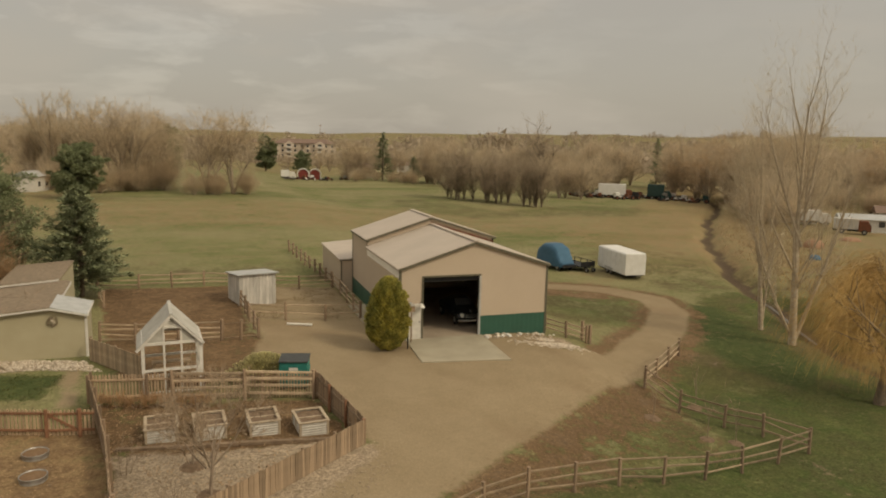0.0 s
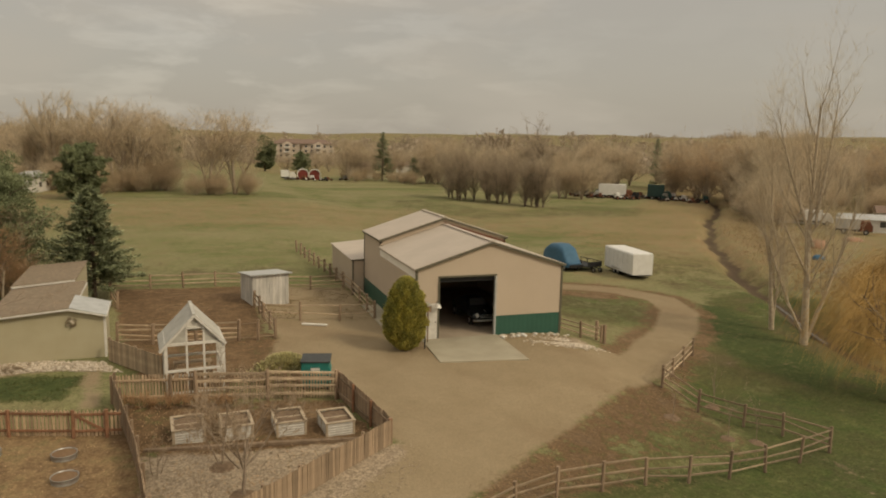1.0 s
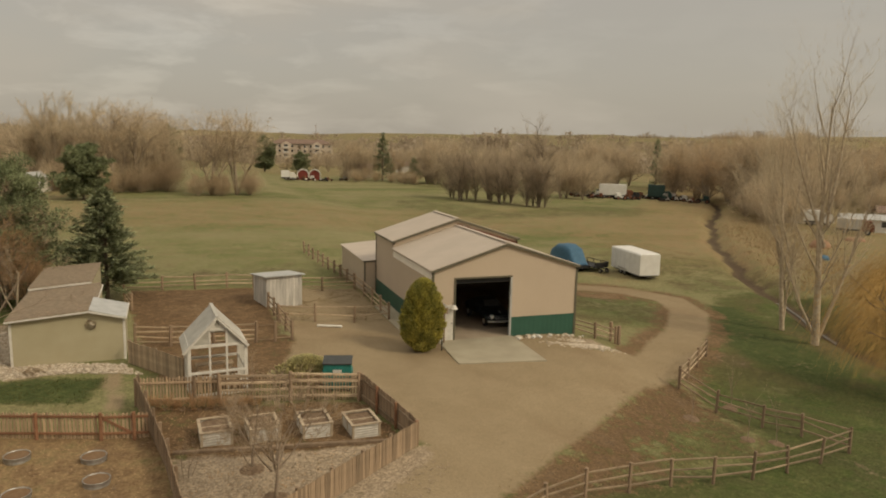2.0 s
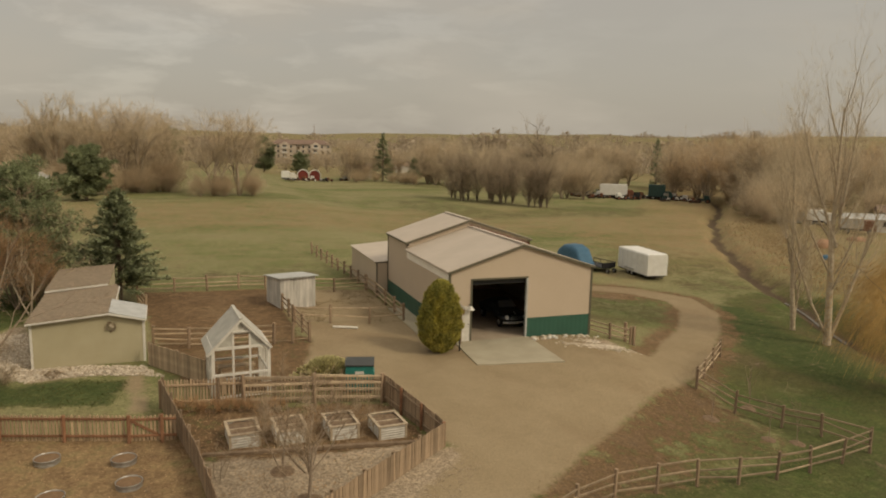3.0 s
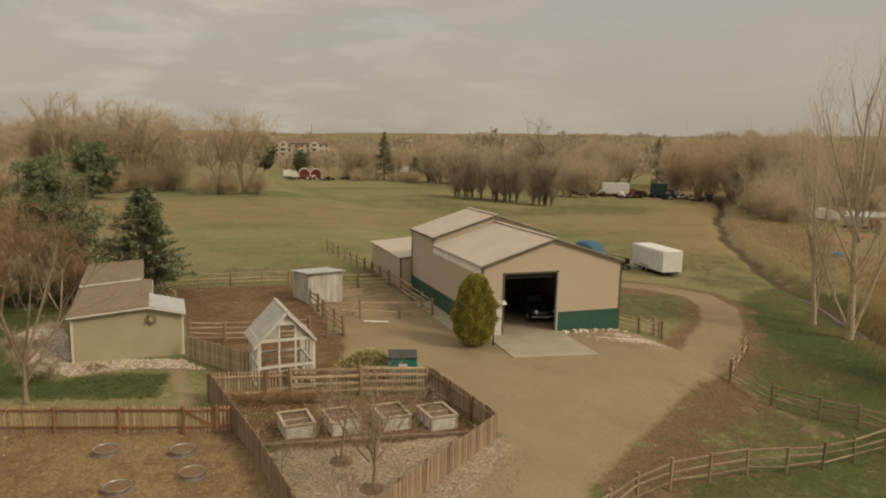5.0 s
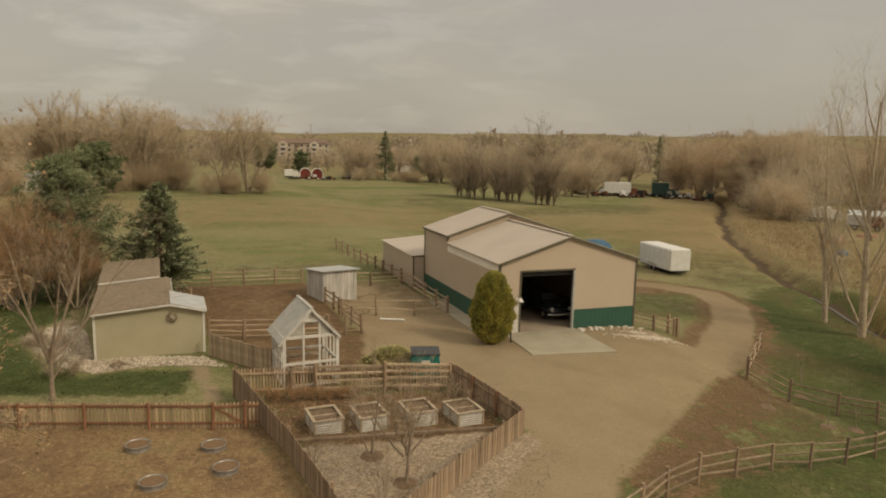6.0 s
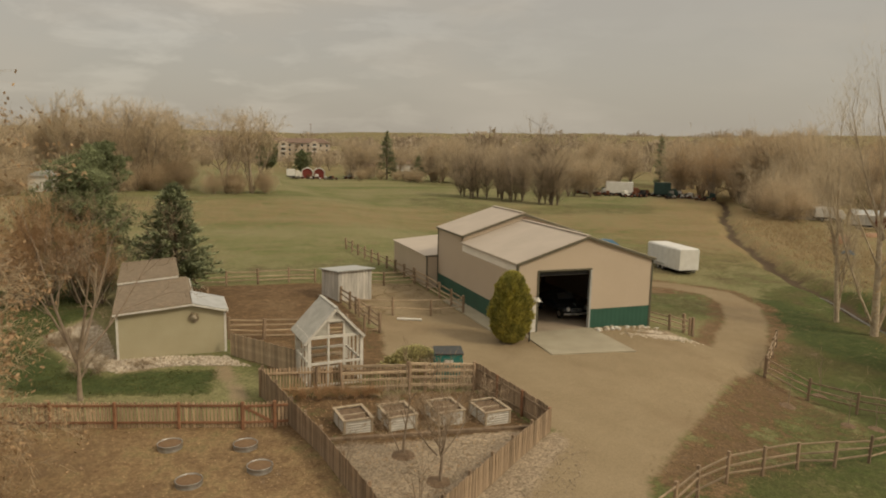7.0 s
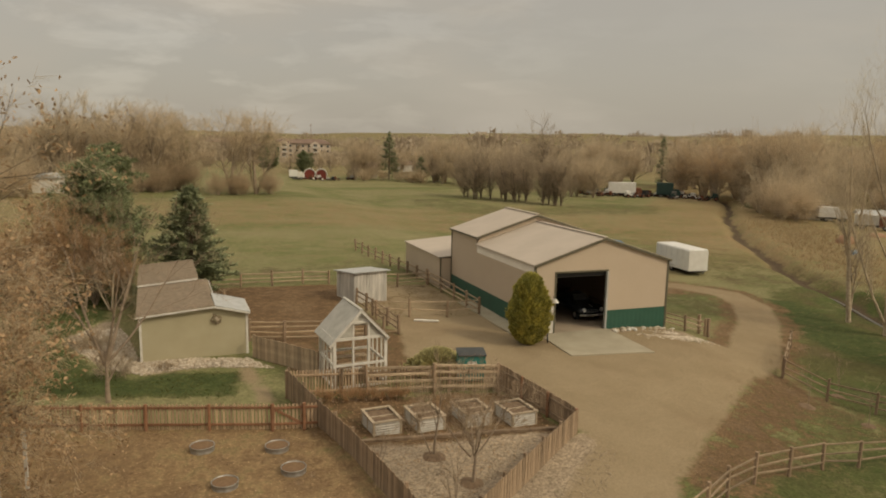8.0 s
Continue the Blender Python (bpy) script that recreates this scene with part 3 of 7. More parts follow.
def drape(pts, width, lift, name, material, label, category, step=1.5):
    """A strip that lies on the ground along a line."""
    g = Geo()
    rows = []
    line = []
    for (ax, ay), (bx, by) in zip(pts, pts[1:]):
        k = max(1, int(math.hypot(bx - ax, by - ay) / step))
        line += [Vector((ax + (bx - ax) * i / k, ay + (by - ay) * i / k, 0)) for i in range(k)]
    line = [Vector((p.x + wind(p.y) * (1.0 if p.y > 12 else 0.4), p.y, 0)) for p in line]
    for i, p in enumerate(line):
        d = (line[min(i + 1, len(line) - 1)] - line[max(i - 1, 0)]).normalized()
        s = Vector((d.y, -d.x, 0))
        z = gz(p.x, p.y) + lift
        w = width * (1 + 0.25 * noise.noise(p * 0.15))
        rows.append([(p.x + s.x * w * o, p.y + s.y * w * o, z) for o in (-0.5, 0, 0.5)])
    vs = [p for r in rows for p in r]
    g.add(vs, [(i * 3 + j, i * 3 + j + 1, i * 3 + j + 4, i * 3 + j + 3) for i in range(len(rows) - 1) for j in range(2)])
    return tagged(new(name, g.mesh(name, material, True)), label, category, kind="structure")


drape(CREEK[8:11], 0.3, 0.06, "water", WATER, "narrow shallow creek with still grey water", "creek")

GRASSG = mat("green_grass_blades", (0.11, 0.115, 0.042), (0.15, 0.135, 0.06), 0.6, 1.0, 0.0, 8, vary=0.35, island=True, back=0.3)
GRASSD = mat("dry_grass_blades", (0.32, 0.245, 0.142), (0.245, 0.185, 0.105), 0.6, 1.0, 0.0, 8, vary=0.35, island=True, back=0.3)


def tufts(name, label, poly, n, h, w, material, seed, margin=0.0, blades=3, feather=0.0):
    """Blades of grass strewn over a plot."""
    rnd, g = random.Random(seed), Geo()
    xs, ys = [p[0] for p in poly], [p[1] for p in poly]
    left = n
    while left:
        x, y = rnd.uniform(min(xs), max(xs)), rnd.uniform(min(ys), max(ys))
        if inside(x, y, poly) < margin + feather * rnd.random() or noise.noise(Vector((x * 0.7, y * 0.7, seed))) < -0.25:
            left -= rnd.random() < 0.15
            continue
        z = gz(x, y) - 0.01
        for k in range(blades):
            a = rnd.uniform(0, 6.283)
            hh, ww = h * rnd.uniform(0.5, 1.3), w * rnd.uniform(0.6, 1.3)
            dx, dy = math.cos(a) * ww, math.sin(a) * ww
            lean = Vector((rnd.gauss(0, 0.4), rnd.gauss(0, 0.4), 1)) * hh
            ox, oy = x + rnd.gauss(0, 0.05), y + rnd.gauss(0, 0.05)
            g.add([(ox - dx, oy - dy, z), (ox + dx, oy + dy, z), (ox + lean.x, oy + lean.y, z + lean.z)], [(0, 1, 2)])
        left -= 1
    solid(name, g, material, label, "grass", kind="stuff")


BRUSHG = mat("creek_brush_blades", (0.42, 0.32, 0.19), (0.34, 0.255, 0.148), 0.6, 1.0, 0.0, 8, vary=0.25, island=True, back=0.55)
LAWNG = mat("lawn_blades", (0.092, 0.108, 0.035), (0.125, 0.125, 0.048), 0.6, 1.0, 0.0, 8, vary=0.3, island=True, back=0.3)
tufts("grass", "short green lawn grass", LAWN, 8000, 0.06, 0.02, LAWNG, 1, 0.2)
tufts("dry_grass", "trampled straw in the paddock", PEN2, 3000, 0.06, 0.02, GRASSD, 5, 0.2)


def litter(name, label, poly, n, lo, hi, seed):
    rnd, g = random.Random(seed), Geo()
    xs, ys = [p[0] for p in poly], [p[1] for p in poly]
    while n:
        x, y = rnd.uniform(min(xs), max(xs)), rnd.uniform(min(ys), max(ys))
        if inside(x, y, poly) < 0.1:
            continue
        a, r = rnd.uniform(0, 6.283), rnd.uniform(lo, hi)
        u, v = Vector((math.cos(a), math.sin(a), rnd.gauss(0, 0.3))) * r, Vector((-math.sin(a), math.cos(a), rnd.gauss(0, 0.3))) * r * 0.6
        o = Vector((x, y, gz(x, y) + 0.03))
        g.add([o - u, o + v, o + u, o - v], [(0, 1, 2, 3)])
        n -= 1
    solid(name, g, DEADLEAF, label, "leaf litter", kind="stuff")


litter("leaf_litter", "dry brown leaf litter over bare soil", YARDL, 9000, 0.02, 0.036, 7)
litter("leaf_litter", "dry leaves in the garden soil", GARDEN, 2500, 0.025, 0.045, 8)
tufts("grass", "thin short grass on the creek bank", GREENR, 10000, 0.05, 0.014, GRASSG, 2, 0.4)
tufts("dry_grass", "short dry grass on the rough verge", VERGE, 2500, 0.05, 0.012, GRASSD, 3, -0.6)
BRUSH = [(32.1, -6.83), (35.24, 0.1), (37.8, 6.47), (41.02, 15.09), (46.26, 24.25), (55.68, 38.41), (77.79, 68.68), (93.88, 82.04), (103.34, 78.33), (86.3, 49.81), (58.68, 17.78), (51.21, 4.52), (46.29, -4.68), (40.21, -11.27)]
tufts("creek_brush", "tall dry brush and weeds along the creek", BRUSH, 9000, 0.42, 0.03, BRUSHG, 11, 0.0, 4, 6.0)

# ---- barn ----
BW, BE, BP, BX = 9.15, 4.07, 5.5, 4.5          # width, eave, peak, ridge line
BD, UD, UE, UP = 8.55, 13.45, 4.55, 5.98        # front part's depth, taller part's end, its eave and peak


def build_barn():
    barn = thing("barn", pose(0, 0, 0), "tan steel barn with green wainscot and wide open doorway", "barn")
    T = 0.14
    DL, DR, DH, WH = 1.34, 4.84, 3.53, 1.13
    g = Geo()
    g.box(0, DL, 0, T, WH, DH).box(DR, BW, 0, T, WH, DH)
    g.prism([(0, 0, DH), (BW, 0, DH), (BW, 0, BE), (BX, 0, BP), (0, 0, BE)], (0, T, 0))
    part("front_wall", g, TAN, barn)
    for x0, x1 in ((DR, BW), (0, 0.45)):
        part("wainscot", Geo().box(x0, x1, -0.004, T, -0.75, WH), GREEN, barn, "dark green ribbed steel wainscot")
    g = Geo().box(0, T, T, BD, WH, 3.5).box(0, T, BD, UD, WH, UE)
    part("side_wall", g, TAN, barn)
    g = Geo().box(-0.004, T, T, UD, -0.5, WH)
    part("wainscot", g, GREEN, barn, "dark green ribbed steel wainscot")
    part("eave_light", Geo().box(0.0, T, T, BD, 3.5, BE - 0.03), POLY, barn, "translucent white light strip under the eave")
    g = Geo().box(BW - T, BW, T, BD, -0.75, BE - 0.03).box(BW - T, BW, BD, UD, -0.75, UE)
    part("side_wall", g, TAN, barn)
    part("back_wall", Geo().prism([(0, UD, -0.75), (BW, UD, -0.75), (BW, UD, UE), (BX, UD, UP), (0, UD, UE)], (0, -T, 0)), TAN, barn)
    g = Geo().prism([(0, BD, BE), (0, BD, UE), (BX, BD, UP), (BX, BD, BP)], (0, T, 0)).prism([(BX, BD, BP), (BX, BD, UP), (BW, BD, UE), (BW, BD, BE)], (0, T, 0))
    part("upper_gable_wall", g, TAN, barn)
    for y0, y1, e, p in ((-0.12, BD - 0.01, BE, BP), (BD - 0.12, UD + 0.12, UE, UP)):
        for x0, sgn in ((-0.12, 1), (BW + 0.12, -1)):
            zz = e - 0.12 * (p - e) / BX
            a, b = Vector((x0, y0, zz)), Vector((BX, y0, p))
            g = Geo().prism([a, b, b + Vector((0, 0, 0.07)), a + Vector((0, 0, 0.07))], (0, y1 - y0, 0))
            part("roof", g, ROOF, barn, "pale grey-tan ribbed steel roof sheet")
            part("rake_trim", Geo().beam(a + Vector((0, -0.012, -0.03)), b + Vector((0, -0.012, -0.03)), 0.05, 0.13), TRIM, barn, "thin dark rake trim")
            part("eave_trim", Geo().box(min(x0, x0 - 0.03 * sgn), max(x0, x0 - 0.03 * sgn), y0, y1, zz - 0.05, zz + 0.06), TRIM if e == UE or sgn < 0 else ROOF, barn)
        part("ridge_cap", Geo().beam((BX, y0, p + 0.09), (BX, y1, p + 0.09), 0.3, 0.03), ROOF, barn)
    for x, s in ((0, 1), (BX * 2 + 0.15, -1)):
        part("flashing", Geo().beam((x, BD - 0.02, BE + 0.16), (BX, BD - 0.02, BP + 0.14), 0.03, 0.09), TAN if s > 0 else RUST, barn, "thin flashing where the roofs meet")
    for x0, x1, y0, y1, top in ((-0.03, 0.1, -0.03, 0.1, BE), (BW - 0.1, BW + 0.03, -0.03, 0.1, BE), (-0.03, 0.1, UD - 0.1, UD + 0.03, UE), (BW - 0.1, BW + 0.03, UD - 0.1, UD + 0.03, UE)):
        part("corner_trim", Geo().box(x0, x1, y0, y1, -0.6, top), TRIM, barn, "dark green corner trim")
    for x in (DL - 0.05, DR - 0.05):
        part("door_jamb", Geo().box(x, x + 0.1, -0.04, T + 0.02, -0.02, DH), TRIM if x < 2 else GREYROOF, barn, "painted steel door jamb")
    part("door_head", Geo().box(DL - 0.05, DR + 0.05, -0.04, T + 0.02, DH, DH + 0.1), TRIM, barn)
    part("sliding_track", Geo().box(DL, DR, T + 0.05, T + 0.35, DH - 0.3, DH), BLACK, barn)
    for y in (3.2, 6.2):                                       # inside posts and ties
        for x in (0.35, BW - 0.35):
            part("inside_post", Geo().box(x - 0.08, x + 0.08, y - 0.08, y + 0.08, 0, BE - 0.1), POST, barn)
        part("tie_beam", Geo().box(T, BW - T, y - 0.05, y + 0.05, BE - 0.3, BE - 0.1), POST, barn)
    d = part("door", Geo().box(0.5, 1.26, -0.045, -0.006, 0.02, 2.06).box(0.58, 1.18, -0.055, -0.045, 0.15, 0.95).box(0.58, 1.18, -0.055, -0.045, 1.05, 1.95), WHITE, barn, "white panelled side door")
    part("door_handle", Geo().box(1.13, 1.19, -0.085, -0.055, 0.98, 1.04), BLACK, d)
    # rear lean-to
    LX0, LX1, LY1 = -0.85, 6.0, 22.3
    part("lean_to_wall", Geo().box(LX0, LX0 + 0.1, UD + 0.05, LY1, -0.4, 2.34), TAN, barn)
    part("lean_to_wall", Geo().box(LX0 + 0.1, 0, UD + 0.05, UD + 0.15, -0.4, 2.36), TAN, barn)
    part("lean_to_wall", Geo().prism([(LX0 + 0.1, LY1, -0.4), (LX1, LY1, -0.4), (LX1, LY1, 2.9), (LX0 + 0.1, LY1, 2.36)], (0, -0.1, 0)), TAN, barn)
    part("lean_to_wall", Geo().box(LX1 - 0.1, LX1, UD, LY1 - 0.1, -0.4, 2.9), TAN, barn)
    g = Geo().prism([(LX0 - 0.12, UD + 0.02, 2.35), (LX1 + 0.1, UD + 0.02, 2.94), (LX1 + 0.1, UD + 0.02, 3.0), (LX0 - 0.12, UD + 0.02, 2.41)], (0, LY1 - UD + 0.1, 0))
    part("lean_to_roof", g, ROOF, barn)
    part("corner_trim", Geo().box(LX0 - 0.03, LX0 + 0.07, UD + 0.02, UD + 0.12, -0.4, 2.36), TRIM, barn)
    part("eave_trim", Geo().box(LX0 - 0.14, 0, UD, UD + 0.03, 2.32, 2.42), TRIM, barn)
    tagged(new("floor", Geo().box(T, BW - T, 0.0, UD - T, -0.3, 0.012).mesh("floor", SLAB)), "worn dusty concrete floor inside the barn", "floor", kind="structure")
    g = Geo()
    g.prism([(0.1, -4.2, -0.35), (4.75, -4.9, -0.35), (5.0, -0.03, -0.35), (0.35, -0.03, -0.35)], (0, 0, 0.37))
    tagged(new("pavement", g.mesh("pavement", CONC)), "pale concrete apron in front of the barn door", "apron", kind="structure")
    tagged(new("pavement", Geo().box(-1.15, -0.03, 0.3, 9.0, -0.3, 0.04).mesh("pavement", CONC)), "narrow concrete walk along the barn's side", "walkway", kind="structure")


build_barn()


def wheel(parent, c, r, w, ax="x", rim=GALV):
    """A tyre with its rim; ax: the way its axle points."""
    e = Vector((1, 0, 0)) if ax == "x" else Vector((0, 1, 0))
    c = Vector(c)
    t = part("wheel", Geo().tube([c - e * w / 2, c - e * w * 0.38, c + e * w * 0.38, c + e * w / 2], [r * 0.86, r, r, r * 0.86], 18), TYRE, parent, "black rubber tyre", smooth=False)
    part("rim", Geo().tube([c - e * (w / 2 + 0.012), c + e * (w / 2 + 0.012)], [r * 0.55, r * 0.55], 14), rim, t)


def build_car():
    car = thing("car", pose(5.02, 1.7, 0.012), "dark vintage car with chrome bumper parked on the barn floor", "car")
    # profile along y from nose to tail
    prof = [(0.0, 0.42, 0.72), (0.12, 0.36, 0.86), (0.5, 0.34, 0.95), (1.35, 0.34, 1.02), (1.75, 0.34, 1.42), (2.6, 0.34, 1.5), (3.3, 0.36, 1.3), (3.9, 0.38, 0.95), (4.4, 0.45, 0.85)]
    g = Geo()
    n = 14
    vs, fs = [], []
    for y, lo, hi in prof:
        hw = 0.84 if 0.3 < y < 4.1 else 0.70
        for k in range(n):
            a = 2 * math.pi * k / n
            ca, sa = math.cos(a), math.sin(a)
            px = math.copysign(abs(ca) ** 0.45, ca) * hw * (0.78 if hi > 1.2 and sa > 0.3 else 1)
            pz = (lo + hi) / 2 + math.copysign(abs(sa) ** 0.6, sa) * (hi - lo) / 2
            vs.append((px, y, pz))
    for i in range(len(prof) - 1):
        fs += [(i * n + j, (i + 1) * n + j, (i + 1) * n + (j + 1) % n, i * n + (j + 1) % n) for j in range(n)]
    fs += [tuple(range(n)), tuple(range((len(prof) - 1) * n, len(prof) * n))[::-1]]
    g.add(vs, fs)
    part("body", g, CARPAINT, car, smooth=True)
    part("windscreen", Geo().quad((-0.55, 1.36, 1.07), (0.55, 1.36, 1.07), (0.5, 1.72, 1.42), (-0.5, 1.72, 1.42)), GLASS, car)
    for s in (-1, 1):
        part("fender", Geo().tube([(s * 0.74, -0.02, 0.62), (s * 0.76, 0.25, 0.72), (s * 0.77, 0.8, 0.74), (s * 0.76, 1.3, 0.6)], [0.13, 0.2, 0.21, 0.12], 10), CARPAINT, car, smooth=True)
        h = part("headlight", Geo().tube([(s * 0.62, -0.06, 0.74), (s * 0.62, 0.02, 0.74)], [0.10, 0.12], 14), LENS, car, "round glass headlight")
        part("bezel", Geo().tube([(s * 0.62, -0.03, 0.74), (s * 0.62, 0.03, 0.74)], [0.135, 0.14], 14), CHROME, h)
        for y in (0.75, 3.45):
            wheel(car, (s * 0.74, y, 0.33), 0.33, 0.19, "x", CHROME)
    part("grille", Geo().box(-0.4, 0.4, -0.03, 0.03, 0.58, 0.62).box(-0.4, 0.4, -0.03, 0.03, 0.66, 0.69).box(-0.36, 0.36, -0.03, 0.03, 0.74, 0.77), CHROME, car)
    part("bumper", Geo().tube([(-0.86, 0.05, 0.44), (-0.6, -0.1, 0.44), (0, -0.14, 0.44), (0.6, -0.1, 0.44), (0.86, 0.05, 0.44)], [0.05, 0.065, 0.065, 0.065, 0.05], 8), CHROME, car, "bright chrome bumper")
    part("hood_ornament", Geo().beam((0, 0.1, 0.92), (0, 0.45, 0.99), 0.03, 0.04), CHROME, car)
    part("number_plate", Geo().box(-0.16, 0.16, -0.23, -0.215, 0.4, 0.5), WHITE, car)


build_car()


def build_house():
    h = thing("garden_house", pose(-18.32, 0.12, 0.03, 0, 0, 0.8) @ Matrix.Diagonal((1.02, 1.04, 1.0, 1)), "low sage outbuilding with brown shingle roof and white trim", "outbuilding")
    # local: x along the front, y back, front at 0
    XL, XR, RX, RZ, EL, ER, Z0 = -2.42, 2.42, 0.9, 2.82, 2.52, 2.4, 0.02
    g = Geo().prism([(XL, 0, Z0), (XR, 0, Z0), (XR, 0, ER - 0.06), (RX, 0, RZ - 0.06), (XL, 0, EL - 0.06)], (0, 0.12, 0))
    part("front_wall", g, SIDING, h)
    part("side_wall", Geo().box(XL, XL + 0.12, 0.12, 6.0, Z0, EL - 0.04), SIDING, h)
    part("side_wall", Geo().box(XR - 0.12, XR, 0.12, 2.1, Z0, ER - 0.02), SIDING, h)
    part("side_wall", Geo().box(RX - 0.02, RX + 0.1, 2.1, 6.0, Z0, 2.7), SIDING, h)
    part("side_wall", Geo().box(RX + 0.1, XR - 0.12, 1.98, 2.1, Z0, 2.5), SIDING, h)
    part("side_wall", Geo().box(XL, XL + 0.12, 6.0, 11.4, Z0, EL + 0.22), SIDING, h)
    part("side_wall", Geo().box(RX - 0.52, RX - 0.4, 6.0, 11.4, Z0, 2.9), SIDING, h)
    part("back_wall", Geo().prism([(XL, 11.4, Z0), (RX - 0.4, 11.4, Z0), (RX - 0.4, 11.4, RZ + 0.1), (XL, 11.4, EL + 0.2)], (0, 0.12, 0)), SIDING, h)

    def shingles(a, b, c, d, rows, cols, name="roof"):
        """A roof plane a-b at the eave, d-c at the ridge, laid in courses."""
        base = part(name, Geo().prism([a, b, c, d], (0, 0, -0.07)), SHINGLE, h, "brown asphalt shingle roof")
        a, b, c, d = (Vector(p) for p in (a, b, c, d))
        rnd = random.Random(5)
        g = Geo()
        for r in range(rows):
            for k in range(cols):
                u0, u1 = (k + 0.5 * (r % 2)) / cols, min(1, (k + 1 + 0.5 * (r % 2)) / cols)
                if u0 >= 1:
                    continue
                t0, t1 = r / rows, min(1.0, (r + 1.1) / rows)
                lift = Vector((0, 0, 0.014 + rnd.random() * 0.008))
                p0, p1 = a.lerp(b, u0), a.lerp(b, u1)
                q0, q1 = d.lerp(c, u0), d.lerp(c, u1)
                g.quad(p0.lerp(q0, t0) + lift, p1.lerp(q1, t0) + lift, p1.lerp(q1, t1) + Vector((0, 0, 0.004)), p0.lerp(q0, t1) + Vector((0, 0, 0.004)))
        o = part("shingle", g, SHINGLE_I, base)
        tagged(o, kind="stuff")

    shingles((XL - 0.14, -0.2, EL - 0.02), (XL - 0.14, 6.0, EL + 0.06), (RX, 6.0, RZ + 0.1), (RX, -0.2, RZ), 18, 22)
    shingles((XL - 0.16, 5.9, EL + 0.24), (XL - 0.16, 11.7, EL + 0.34), (RX - 0.36, 11.7, RZ + 0.28), (RX - 0.36, 5.9, RZ + 0.22), 18, 22)
    part("roof", Geo().prism([(RX, 2.1, RZ + 0.03), (RX + 0.16, 2.1, 2.72), (RX + 0.16, 6.0, 2.8), (RX, 6.0, RZ + 0.1)], (0, 0, -0.07)), SHINGLE, h, "brown asphalt shingle roof")
    part("sheet_roof", Geo().prism([(RX + 0.02, -0.22, RZ + 0.02), (XR + 0.1, -0.22, ER + 0.01), (XR + 0.1, 2.2, ER + 0.12), (RX + 0.02, 2.2, RZ + 0.12)], (0, 0, -0.05)), GREYROOF, h, "flat grey sheet roof over the side bay")
    for a, b in (((XL - 0.15, -0.23, EL - 0.10), (RX, -0.23, RZ - 0.08)), ((RX, -0.24, RZ - 0.08), (XR + 0.1, -0.24, ER - 0.06))):
        part("fascia", Geo().beam(a, b, 0.03, 0.08), WHITE, h, "white fascia board")
    part("fascia", Geo().beam((XR + 0.11, -0.22, ER - 0.03), (XR + 0.11, 2.2, ER + 0.08), 0.03, 0.12), WHITE, h)
    part("fascia", Geo().beam((RX + 0.17, 2.2, 2.69), (RX + 0.17, 6.0, 2.77), 0.03, 0.12), WHITE, h)
    part("fascia", Geo().beam((XL - 0.16, 5.88, EL + 0.16), (RX - 0.4, 5.88, RZ + 0.14), 0.03, 0.1), WHITE, h)
    for x in (XL - 0.02, XR - 0.08):
        part("corner_board", Geo().box(x, x + 0.1, -0.025, 0.0, Z0, EL - 0.14 if x < 0 else ER - 0.1), WHITE, h, "white corner board")
    part("corner_board", Geo().box(XL - 0.025, XL, 0.0, 0.1, Z0, EL - 0.1), WHITE, h, "white corner board")
    part("corner_board", Geo().box(XR, XR + 0.025, 0.0, 0.1, Z0, ER - 0.1), WHITE, h, "white corner board")
    for o in h.children_recursive:                 # the sides run back a little askew
        for v in o.data.vertices:
            v.co.x -= 0.03 * max(0.0, v.co.y)


SHINGLE_I = mat("brown_shingle_tabs", (0.235, 0.18, 0.122), (0.185, 0.14, 0.095), 5.0, 0.95, 0.25, 60, vary=0.08, island=True)
build_house()


def build_wreath():
    g, rnd = Geo(), random.Random(3)
    for k in range(120):
        a = rnd.random() * 2 * math.pi
        p = Vector((math.cos(a) * 0.2, 0, math.sin(a) * 0.2))
        q = p + Vector((rnd.uniform(-0.1, 0.1), rnd.uniform(-0.08, 0.0), rnd.uniform(-0.1, 0.1)))
        g.tube([p, q], [0.014, 0.006], 3)
    w = thing("wreath", pose(-17.33, 0.08, 2.1, 0, 0, 0.8), "round twig wreath with pale bow hanging on the wall", "wreath")
    part("ring", g, TWIGDARK, w)
    part("bow", Geo().blob((0, -0.05, 0.05), (0.07, 0.03, 0.1), 2).blob((0.08, -0.05, -0.02), (0.06, 0.03, 0.06), 4), ROCK, w)


build_wreath()


